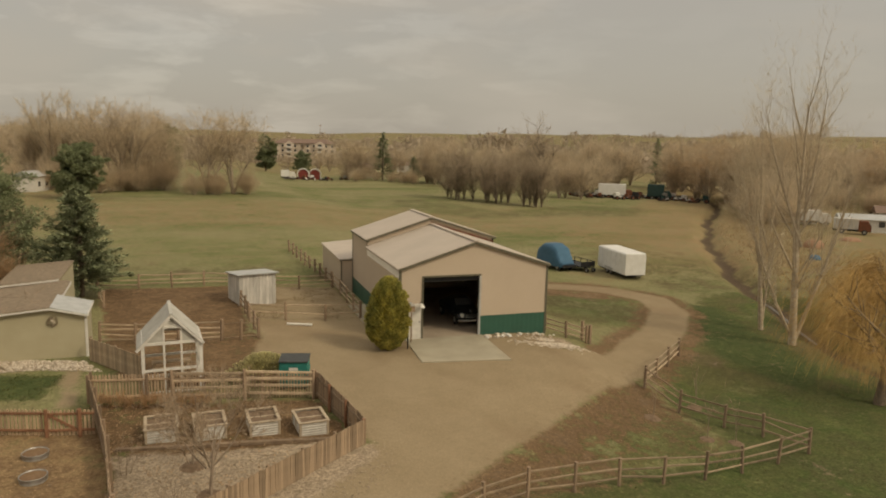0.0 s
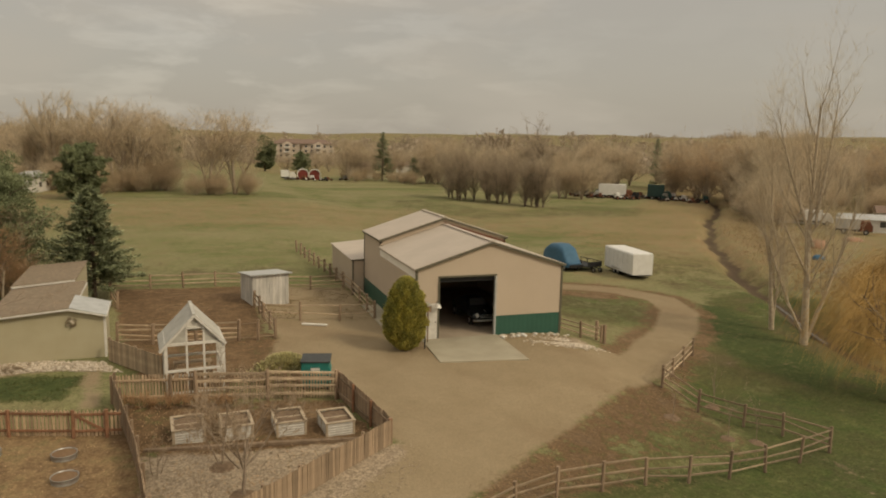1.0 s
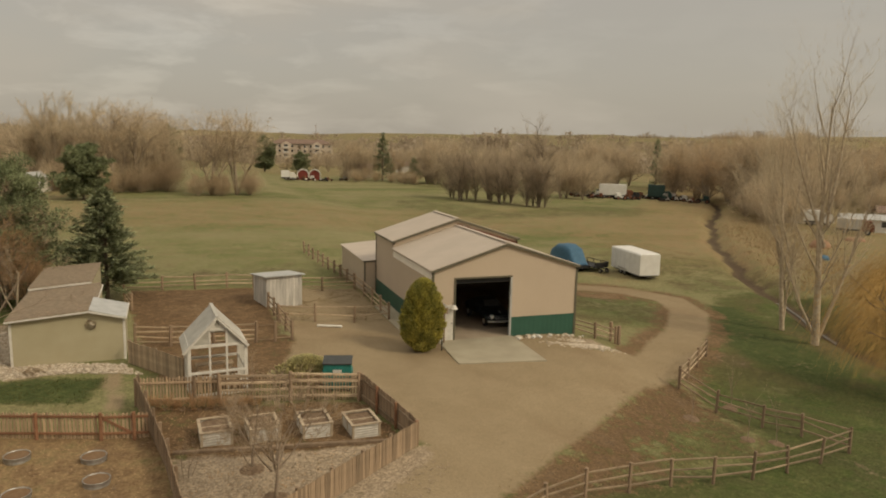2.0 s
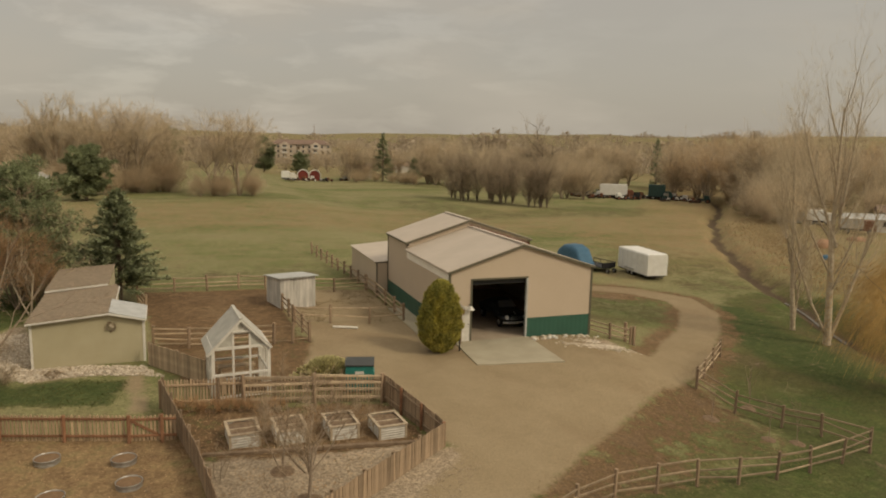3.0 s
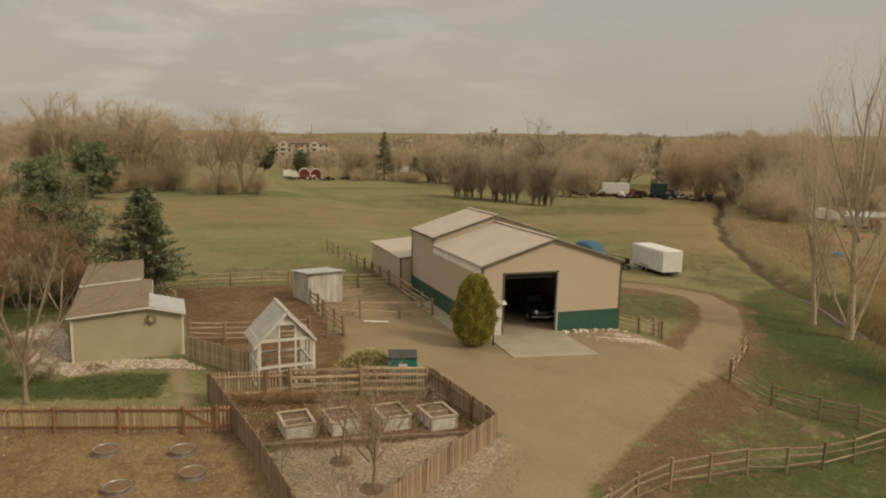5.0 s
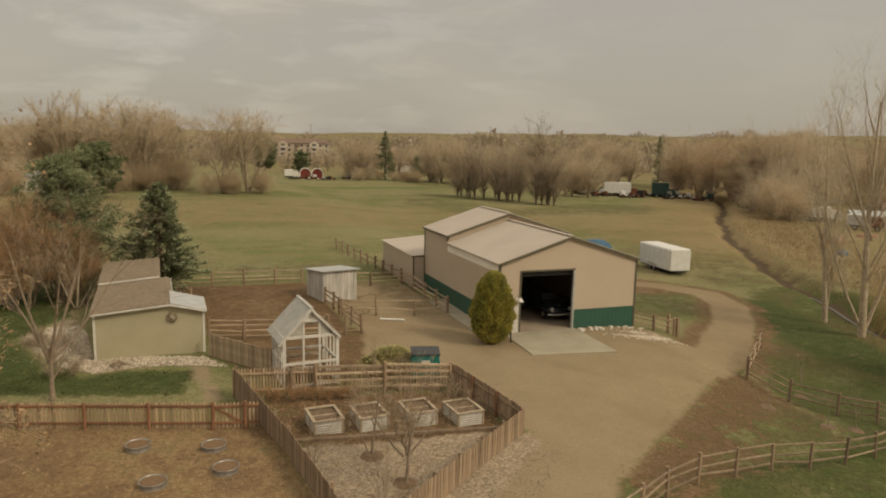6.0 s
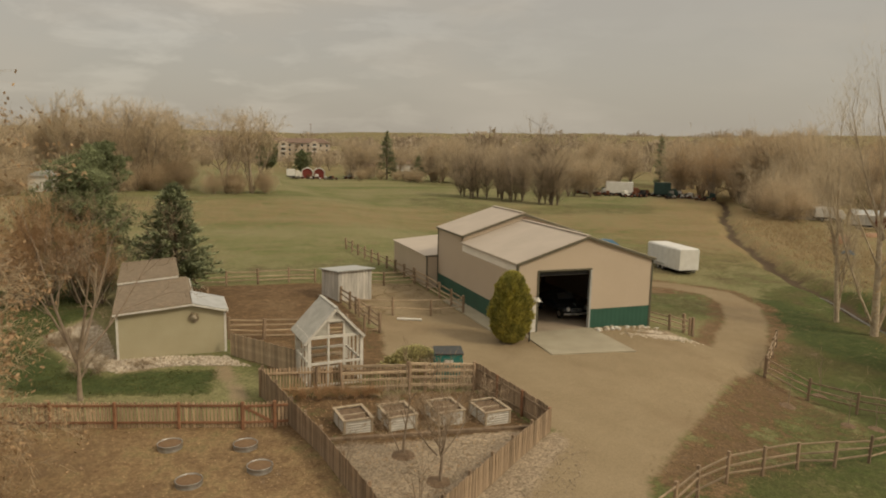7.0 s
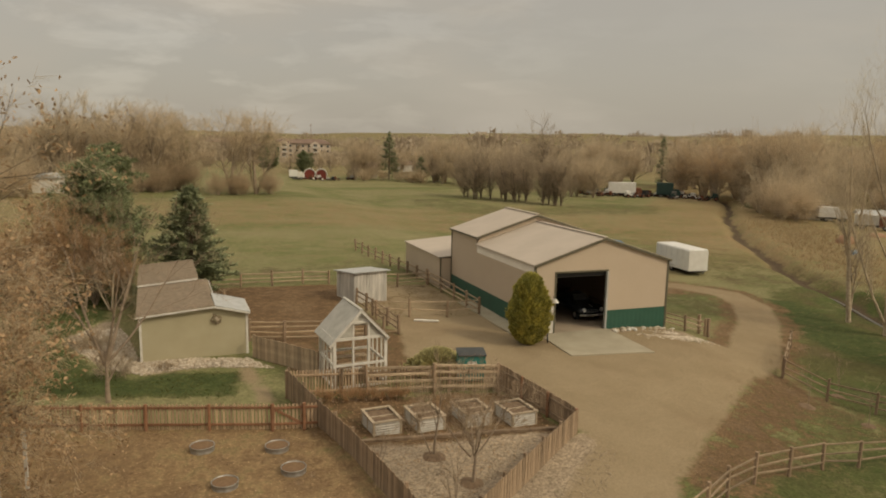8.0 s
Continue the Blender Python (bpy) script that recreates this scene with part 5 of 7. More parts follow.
def paddock_shed():
    s = thing("paddock_shed", pose(-7.07, 10.1, gz(-6.73, 11.1), 0, 0, 13), "small weathered grey board shed with sheet roof", "shed")
    W, D, H0, H1 = 2.4, 2.7, 2.1, 1.85
    rnd = random.Random(8)
    for x0, y0, x1, y1 in ((-W / 2, 0, W / 2, 0), (-W / 2, D, W / 2, D), (-W / 2, 0, -W / 2, D), (W / 2, 0, W / 2, D)):
        wall = part("wall", Geo().beam((x0, y0, 0.92), (x1, y1, 0.92), 0.03, 1.75), GREYWOOD, s)
        ln = math.hypot(x1 - x0, y1 - y0)
        n = int(ln / 0.2)
        for k in range(n):
            t = (k + 0.5) / n
            x, y = x0 + (x1 - x0) * t, y0 + (y1 - y0) * t
            hh = H0 + (H1 - H0) * y / D - 0.04
            nx, ny = ((0, -1) if y0 == 0 and y1 == 0 else (0, 1) if y0 == y1 else (-1 if x0 < 0 else 1, 0))
            g = Geo()
            a, b = (0.095, 0.012) if ny else (0.012, 0.095)
            cx, cy = x + nx * 0.03, y + ny * 0.03
            g.box(cx - a, cx + a, cy - b, cy + b, -0.1 + rnd.random() * 0.06, hh)
            part("board", g, GREYWOOD, wall)
    part("roof", Geo().prism([(-W / 2 - 0.2, -0.25, H0 + 0.0), (W / 2 + 0.2, -0.25, H0 + 0.0), (W / 2 + 0.2, D + 0.2, H1 - 0.04), (-W / 2 - 0.2, D + 0.2, H1 - 0.04)], (0, 0, 0.06)), GREYROOF, s, "grey sheet roof with dark stains")


paddock_shed()

# ---- stones, post, sign ----


def stones(name, label, spots, seed, lo, hi, material=None):
    g, rnd = Geo(), random.Random(seed)
    for k, (x, y) in enumerate(spots):
        r = rnd.uniform(lo, hi)
        g.blob((x, y, gz(x, y) + r * 0.25), (r * rnd.uniform(0.8, 1.3), r * rnd.uniform(0.8, 1.3), r * rnd.uniform(0.5, 0.8)), k)
    solid(name, g, material or ROCK, label, "rocks", kind="stuff")


rnd = random.Random(21)
spots = []
while len(spots) < 4200:
    x, y = rnd.uniform(-26, -14.6), rnd.uniform(-4.0, 7.0)
    if inside(x, y, STONES) > 0.05 and not (-21.0 < x < -15.8 and y > 0.1):
        spots.append((x, y))
stones("river_rock", "pale loose river rock bed round the outbuilding", spots, 22, 0.025, 0.062)
spots = [(rnd.uniform(5.0, 6.4), rnd.uniform(-0.75, -0.2)) for k in range(16)] + [(rnd.uniform(6.4, 9.6), rnd.uniform(-0.8, -0.25)) for k in range(14)]
for x, y in spots:
    r = rnd.uniform(0.07, 0.17)
    solid("stone", Geo().blob((0, 0, r * 0.3), (r * 1.2, r, r * 0.75), rnd.randint(0, 99)), WHITE if rnd.random() < 0.25 else ROCK, "loose pale stone lying along the barn wall", "stone", "stones by the barn", m=pose(x, y, gz(x, y), 0, 0, rnd.uniform(0, 360)))
spots = []
while len(spots) < 1300:
    x, y = rnd.uniform(-14.2, -4), rnd.uniform(-18, -11.5)
    if inside(x, y, CHIPS) > 0.1:
        spots.append((x, y))
stones("gravel_chips", "pale gravel mulch under the young trees", spots, 23, 0.014, 0.03, GRAVEL)
spots = []
while len(spots) < 900:
    x, y = rnd.gauss(8.75, 0.95), rnd.gauss(-2.0, 0.5)
    if noise.noise(Vector((x * 0.9, y * 1.4, 3))) > -0.18 and inside(x, y, YARD) > 0.2:
        spots.append((x, y))
stones("gravel_patch", "patch of pale crushed rock spread by the barn corner", spots, 25, 0.03, 0.07)
spots = []
while len(spots) < 1200:
    x, y = rnd.uniform(-11.5, -3), rnd.uniform(-22, -12)
    if inside(x, y, GRAVELB) > -0.1:
        spots.append((x, y))
stones("gravel_strip", "loose pale gravel along the board fence", spots, 24, 0.014, 0.03, GRAVEL)
p = thing("lamp_post", pose(0.05, -1.65, -0.03), "thin dark post standing beside the evergreen", "post")
part("pole", Geo().tube([(0, 0, -0.2), (0, 0, 1.9)], [0.035, 0.03], 8), BLACK, p)
part("crossarm", Geo().beam((-0.15, 0, 1.75), (0.15, 0, 1.75), 0.05, 0.07), POST, p)
b = thing("bird_feeder", pose(0.55, -0.55, 0), "brown wooden feeder on a slim post", "bird feeder")
part("post", Geo().beam((0, 0, -0.1), (0, 0, 1.75), 0.07, 0.07, 0.01, (0, 1, 0)), POST, b)
part("box", Geo().box(-0.16, 0.16, -0.12, 0.12, 1.75, 2.1), POST, b)
part("roof", Geo().prism([(-0.22, -0.18, 2.1), (0.22, -0.18, 2.1), (0, -0.18, 2.28)], (0, 0.36, 0)), GREYWOOD, b)
l = thing("wall_lamp", pose(1.22, -0.05, 2.0), "pale cone-shaped wall lamp by the barn door", "lamp")
part("shade", Geo().tube([(0, -0.25, 0.12), (0, -0.25, -0.1)], [0.05, 0.2], 14), WHITE, l)
part("arm", Geo().tube([(0, 0.05, 0.15), (0, -0.25, 0.15)], [0.02, 0.02], 6), BLACK, l)
solid("white_pole", Geo().beam((-5.75, 4.51, gz(-5.75, 4.51) + 0.07), (-4.31, 4.1, gz(-4.31, 4.1) + 0.07), 0.14, 0.12, 0.03), WHITE, "whitewashed pole lying on the dirt", "pole")

# ---- vehicles behind the barn ----


def cargo_trailer():
    t = thing("cargo_trailer", pose(30.7, 22.7, -2.16, 0, 0, -5) @ Matrix.Diagonal((0.93, 0.93, 0.93, 1)), "white enclosed cargo trailer parked on the grass", "trailer")
    W, L = 2.5, 6.4
    g = Geo()
    sec = [(-W / 2, 0.5), (W / 2, 0.5), (W / 2, 2.72), (W / 2 - 0.12, 2.86), (-W / 2 + 0.12, 2.86), (-W / 2, 2.72)]
    vs = [(x, y, z) for y, k in ((-0.12, 0.9), (0.05, 1), (L, 1)) for x, z in ((a * (1 if k == 1 else 0.96), 0.5 + (c - 0.5) * (1 if k == 1 else 0.97)) for a, c in sec)]
    n = 6
    g.add(vs, [tuple(range(n)), tuple(range(2 * n, 3 * n))[::-1]] + [(i * n + j, (i + 1) * n + j, (i + 1) * n + (j + 1) % n, i * n + (j + 1) % n) for i in range(2) for j in range(n)])
    part("body", g, TRAILER, t)
    part("frame", Geo().box(-1.1, 1.1, 0.1, L, 0.36, 0.5), BLACK, t)
    part("hitch", Geo().beam((-0.7, 0, 0.45), (0, -1.2, 0.45), 0.08, 0.1).beam((0.7, 0, 0.45), (0, -1.2, 0.45), 0.08, 0.1), BLACK, t)
    for k in range(1, 6):
        part("seam", Geo().box(-W / 2 - 0.006, -W / 2, k * 1.07 - 0.015, k * 1.07 + 0.015, 0.52, 2.7), GREYROOF, t)
    part("side_door", Geo().box(-W / 2 - 0.018, -W / 2, 0.7, 1.5, 0.62, 2.45), TRAILER, t)
    for s in (-1, 1):
        for y in (3.2, 4.1):
            wheel(t, (s * 1.12, y, 0.36), 0.36, 0.22)
        part("mudguard", Geo().box(s * 1.25 - 0.12, s * 1.25 + 0.12, 2.7, 4.6, 0.74, 0.8), GALV, t)


cargo_trailer()


def flat_trailer():
    t = thing("utility_trailer", pose(28.3, 28.0, gz(28.3, 28.6), 0, 0, 10) @ Matrix.Diagonal((0.91, 0.91, 0.91, 1)), "low black utility trailer with open sides", "trailer")
    part("deck", Geo().box(-1.0, 1.0, -0.2, 3.6, 0.55, 0.65), BLACK, t)
    for x in (-1.0, 0.95):
        part("side_rail", Geo().box(x, x + 0.05, -0.2, 3.6, 1.15, 1.22), BLACK, t)
        for y in (-0.15, 1.1, 2.3, 3.5):
            part("stake", Geo().box(x, x + 0.05, y, y + 0.06, 0.65, 1.16), BLACK, t)
    part("tailgate", Geo().box(-1.0, 1.0, -0.25, -0.2, 0.65, 1.2), BLACK, t)
    part("tongue", Geo().beam((0, -0.2, 0.55), (0, -1.5, 0.5), 0.1, 0.1), BLACK, t)
    for s in (-1, 1):
        wheel(t, (s * 1.12, 1.7, 0.33), 0.33, 0.2)
        wheel(t, (s * 0.5, -0.6, 0.28), 0.28, 0.18)


flat_trailer()


def tarped_truck():
    t = thing("tarp_covered_truck", pose(26.2, 28.7, gz(26.2, 29.2), 0, 0, 8) @ Matrix.Diagonal((0.86, 0.91, 1.06, 1)), "old truck under a blue tarp", "truck")
    g, n = Geo(), 16
    prof = [(-0.5, 0.9, 0.75), (0.0, 1.15, 1.0), (1.0, 1.2, 2.3), (2.0, 1.2, 2.55), (3.6, 1.15, 2.5), (4.6, 1.1, 1.9), (5.0, 0.95, 0.9)]
    vs = []
    for y, hw, hi in prof:
        for k in range(n):
            a = math.pi * k / (n - 1)
            ca, sa = math.cos(a), math.sin(a)
            w = 1 + 0.07 * noise.noise(Vector((ca * 3, y * 1.2, sa * 3)))
            vs.append((math.copysign(abs(ca) ** 0.35, ca) * hw * w, y, 0.45 + (hi - 0.45) * abs(sa) ** 0.36 * w))
    g.add(vs, [(i * n + k, i * n + k + 1, (i + 1) * n + k + 1, (i + 1) * n + k) for i in range(len(prof) - 1) for k in range(n - 1)] + [tuple(range(n)), tuple(range((len(prof) - 1) * n, len(prof) * n))[::-1]])
    part("tarp", g, TARP, t, "wrinkled blue tarpaulin", smooth=True)
    part("bumper", Geo().box(-1.0, 1.0, -0.65, -0.5, 0.45, 0.7), BLACK, t)
    part("chassis", Geo().box(-0.8, 0.8, -0.4, 4.8, 0.4, 0.6), BLACK, t)
    for s in (-1, 1):
        for y in (0.5, 3.9):
            wheel(t, (s * 0.9, y, 0.38), 0.38, 0.24)


tarped_truck()


def sedan(x, y, rz, paint, label):
    c = thing("parked_car", pose(x, y, gz(x, y), 0, 0, rz), label, "car")
    g = Geo().prism([(-0.85, 0, 0.35), (-0.85, 4.4, 0.35), (-0.85, 4.4, 0.85), (-0.85, 3.6, 0.95), (-0.85, 3.0, 1.42), (-0.85, 1.8, 1.42), (-0.85, 1.1, 0.95), (-0.85, 0, 0.8)], (1.7, 0, 0))
    part("body", g, paint, c)
    part("side_window", Geo().prism([(-0.86, 1.35, 0.98), (-0.86, 3.4, 0.98), (-0.86, 2.95, 1.35), (-0.86, 1.85, 1.35)], (1.72, 0, 0)), GLASS, c)
    for s in (-1, 1):
        for yy in (0.8, 3.5):
            wheel(c, (s * 0.8, yy, 0.32), 0.32, 0.2)


sedan(23.9, 34.5, 60, TRAILER, "pale car parked in the grass behind the barn")

a = thing("arbor_frame", pose(-23.8, -13.07, gz(-23.8, -13.07)), "pale wooden arbor frame near the picket fence", "arbor")
for x, y in ((0, 0), (0.5, 1.1)):
    part("post", Geo().beam((x, y, -0.2), (x, y, 1.75), 0.1, 0.1, 0.01, (0, 1, 0)), GREYWOOD, a)
part("beam", Geo().beam((-0.9, 1.1, 1.75), (0.7, 1.1, 1.75), 0.06, 0.14, 0.01), GREYWOOD, a)

# ---- trees ----


class Style:
    def __init__(self, depth=3, kids=4, spread=38, up=0.12, wob=0.14, ratio=0.62, twigs=26, tl=0.9, tw=0.03, first=0.3, droop=0.0, coarse=False, thin=0.55, taper=0.62, kids0=0):
        self.depth, self.kids, self.spread, self.up, self.wob, self.ratio = depth, kids, spread, up, wob, ratio
        self.twigs, self.tl, self.tw, self.first, self.droop, self.coarse, self.thin = twigs, tl, tw, first, droop, coarse, thin
        self.taper, self.kids0, self.ratio2 = taper, kids0 or kids, ratio


def turn(d, ang, az):
    s = d.orthogonal().normalized()
    s = Matrix.Rotation(az, 3, d) @ s
    return (Matrix.Rotation(math.radians(ang), 3, s) @ d).normalized()


def twig(g, p, d, ln, w, rnd):
    s = d.cross(Vector((rnd.uniform(-1, 1), rnd.uniform(-1, 1), rnd.uniform(-1, 1))))
    s = s.normalized() * w * 0.5 if s.length > 1e-4 else Vector((w * 0.5, 0, 0))
    g.add([p - s, p + s, p + d * ln], [(0, 1, 2)])


def branch(limbs, twigs, p, d, ln, r, lev, st, rnd):
    pts, rad = [p.copy()], [r]
    seg = (3 if lev < 1 else 2) if st.coarse else 4 if lev < 2 else 3
    for k in range(seg):
        wob = st.wob * (0.4 if lev == 0 else 1)
        d = (d + Vector((rnd.gauss(0, wob), rnd.gauss(0, wob), rnd.gauss(0, wob) + st.up))).normalized()
        p = p + d * ln / seg
        pts.append(p.copy())
        rad.append(r * (1 - st.taper * (k + 1) / seg))
    if st.coarse and lev >= st.depth:
        twig(twigs, pts[0], (pts[-1] - pts[0]).normalized(), ln, max(st.tw * 1.6, r), rnd)
    else:
        limbs.tube(pts, rad, (5 if st.coarse else 7) if lev == 0 else 4 if lev == 1 and not st.coarse else 3, False)
    if lev >= st.depth:
        for k in range(st.twigs):
            t = rnd.uniform(0.05, 1.0) * seg
            i = min(seg - 1, int(t))
            o = pts[i].lerp(pts[i + 1], t - i)
            e = turn((pts[i + 1] - pts[i]).normalized(), rnd.uniform(12, 60), rnd.uniform(0, 6.28))
            e = (e + Vector((0, 0, st.up * 2 - st.droop))).normalized()
            twig(twigs, o, e, st.tl * rnd.uniform(0.5, 1.3), st.tw * rnd.uniform(0.7, 1.3), rnd)
        return
    n = (st.kids0 if lev == 0 else st.kids) + rnd.choice((-1, 0, 0, 1))
    for k in range(n):
        t = (st.first + (1 - st.first) * (k + rnd.random()) / n) * seg
        i = min(seg - 1, int(t))
        o = pts[i].lerp(pts[i + 1], t - i)
        e = turn((pts[i + 1] - pts[i]).normalized(), st.spread * rnd.uniform(0.6, 1.25), rnd.uniform(0, 6.28))
        branch(limbs, twigs, o, e, ln * (st.ratio if lev == 0 else st.ratio2) * rnd.uniform(0.75, 1.2), rad[i] * st.thin, lev + 1, st, rnd)


def bare_tree(name, m, label, h, r, st, seed, bark, twigmat, leaders=None, category="tree", group="", leaf=None):
    """A leafless tree: trunk and limbs, and a crown of fine twigs."""
    rnd = random.Random(seed)
    limbs, twigs = Geo(), Geo()
    for d, ln, rr, *z0 in leaders or [((0, 0, 1), h * 0.62, r)]:
        branch(limbs, twigs, Vector((d[0] * 0.1, d[1] * 0.1, z0[0] if z0 else -0.15)), Vector(d).normalized(), ln, rr, 0, st, rnd)
    t = thing(name, m, label, category, group)
    part("trunk", limbs, bark, t, smooth=True)
    part("crown", twigs, twigmat, t)
    if leaf:
        g = Geo()
        for k in range(leaf):
            i = rnd.randrange(len(twigs.f)) * 3
            o = Vector(twigs.v[i + 2]) + Vector((rnd.gauss(0, 0.05), rnd.gauss(0, 0.05), rnd.gauss(0, 0.05)))
            a, b = Vector((rnd.gauss(0, 1), rnd.gauss(0, 1), rnd.gauss(0, 1))).normalized(), Vector((rnd.gauss(0, 1), rnd.gauss(0, 1), rnd.gauss(0, 1) - 0.6)).normalized()
            s = rnd.uniform(0.04, 0.085)
            g.add([o - a * s * 0.6, o + b * s, o + a * s * 0.6, o - b * s], [(0, 1, 2, 3)])
        part("leaves", g, DEADLEAF, t, "dry brown leaves still hanging")
    return t


def g0(x, y, rz=0, s=1.0, dz=0.0):
    return pose(x, y, gz(x, y) + dz, 0, 0, rz) @ Matrix.Diagonal((s, s, s, 1))


FAR = dict(tw=0.019, tl=1.35, coarse=True)
# cottonwoods on the creek bank
st = Style(depth=3, kids=4, kids0=15, spread=31, up=0.14, wob=0.06, ratio=0.28, twigs=5, tl=0.75, tw=0.011, first=0.18, thin=0.4, taper=0.88)
st.ratio2 = 0.5


def lean(k, back=0.0):
    """A direction that leans by k to the east-south-east."""
    return (0.935 * k + 0.34 * back, -0.34 * k + 0.935 * back, 1)


bare_tree("cottonwood_tree", g0(27.7, -0.69, 0, 0.91), "tall bare cottonwood with pale forked trunk on the creek bank", 22, 0.5, st, 4, PALEBARK, TWIGPALE,
          [(lean(-0.05), 18.0, 0.31), (lean(0.42, 0.05), 13.0, 0.18, 0.2), (lean(0.18, 0.1), 9.0, 0.14, 10.0), (lean(-0.56, -0.05), 12.0, 0.12, 0.5), (lean(-0.46, 0.1), 10.5, 0.13, 7.5), (lean(0.1, 0.3), 8.0, 0.11, 9.0), (lean(0.4, -0.2), 6.5, 0.08, 5.5)])
bare_tree("cottonwood_tree", g0(28.6, 3.15, 0, 0.91), "slender bare cottonwood beside its larger neighbour", 20, 0.38, st, 9, PALEBARK, TWIGPALE,
          [(lean(-0.10), 15.0, 0.22), (lean(-0.32, 0.1), 10.0, 0.1, 3.4), (lean(0.05, 0.1), 9.0, 0.11, 0.2), (lean(-0.36, -0.1), 7.5, 0.09, 6.5), (lean(0.16, 0.1), 7.5, 0.09, 8.0)])
bare_tree("cottonwood_tree", g0(41.76, -3.46, 0, 0.87), "bare pale cottonwood beyond the creek", 20, 0.42, st, 15, PALEBARK, TWIGPALE,
          [((0.02, 0, 1), 12.0, 0.3), ((-0.3, 0.1, 1), 8.0, 0.15, 2.5), ((0.3, 0.2, 1), 8.5, 0.15, 3.0)])


def willow(name, m, label, h, spread, n, seed):
    rnd = random.Random(seed)
    limbs, strands = Geo(), Geo()
    st_ = Style(depth=2, kids=6, spread=48, up=0.10, wob=0.1, ratio=0.75, twigs=0, first=0.4)
    tips = Geo()
    branch(limbs, tips, Vector((0, 0, -0.2)), Vector((0.05, 0, 1)), h * 0.6, 0.38, 0, st_, rnd)
    heads = [v for v in limbs.v if v[2] > h * 0.42]
    for k in range(n):
        p = Vector(rnd.choice(heads)) + Vector((rnd.gauss(0, 0.35), rnd.gauss(0, 0.35), rnd.gauss(0, 0.2)))
        out = Vector((p.x, p.y, 0))
        out = out.normalized() if out.length > 0.1 else Vector((1, 0, 0))
        d = (out * rnd.uniform(0.2, 0.7) + Vector((rnd.gauss(0, 0.3), rnd.gauss(0, 0.3), 0.3))).normalized()
        ln = rnd.uniform(1.5, min(6.0, max(1.6, p.z - 0.6)))
        for q in range(3):
            d = (d + Vector((0, 0, -0.8))).normalized()
            twig(strands, p, d, ln / 3 * 1.15, 0.013, rnd)
            p = p + d * ln / 3
    t = thing(name, m, label, "tree")
    part("trunk", limbs, BARK, t, smooth=True)
    part("crown", strands, WILLOW, t, "hanging golden twigs")
    return t


willow("willow_tree", g0(23.5, -10.8, 0, 0.85), "weeping willow with golden bare strands beside the creek", 7.2, 5, 4200, 6)
willow("willow_tree", g0(36.36, -0.83, 0, 0.89), "weeping willow with golden bare strands across the creek", 6.4, 5, 9000, 7)


def needles_spruce(name, m, label, h, rad, n, seed, needle, droop=0.12, ragged=0.25, low=0.08, category="tree", group="", dense=17, size=1.0):
    rnd = random.Random(seed)
    trunk, crown = Geo(), Geo()
    trunk.tube([(0, 0, -0.2), (0.05, 0, h * 0.5), (0, 0, h * 0.97)], [h * 0.022, h * 0.014, 0.02], 7, False)
    for k in range(n):
        u = (k + rnd.random()) / n
        z = h * (low + (1 - low) * u ** 0.85)
        ln = rad * (1 - u) ** 0.8 * rnd.uniform(1 - ragged * 1.6, 1 + ragged) + 0.12
        a = rnd.uniform(0, 6.283)
        d = Vector((math.cos(a), math.sin(a), 0.18 - droop * 2 * (1 - u)))
        p0 = Vector((0, 0, z))
        trunk.tube([p0, p0 + d * ln * 0.9], [0.035 * (1 - u) + 0.008, 0.006], 3, False)
        cnt = max(6, int(ln * dense))
        for j in range(cnt):
            t = rnd.uniform(0.25, 1.0)
            c = p0 + d * ln * t + Vector((rnd.gauss(0, 0.10), rnd.gauss(0, 0.10), rnd.gauss(0, 0.08) + 0.08 * t * t))
            e = (d + Vector((rnd.gauss(0, 0.5), rnd.gauss(0, 0.5), rnd.gauss(0.2, 0.35)))).normalized()
            s = e.cross(Vector((rnd.gauss(0, 0.5), rnd.gauss(0, 0.5), 1))).normalized()
            ll, w = rnd.uniform(0.16, 0.36) * size, rnd.uniform(0.05, 0.1) * size
            crown.add([c - s * w, c + e * ll, c + s * w, c - e * ll * 0.35], [(0, 1, 2, 3)])
    t = thing(name, m, label, category, group)
    part("trunk", trunk, BARK, t)
    part("crown", crown, needle, t)
    return t


needles_spruce("spruce_tree", g0(-18.37, 15.03, 0, 1.04), "dense dark green spruce behind the outbuilding", 7.2, 2.6, 240, 3, SPRUCE, 0.10, 0.36, 0.06, dense=64, size=0.72)


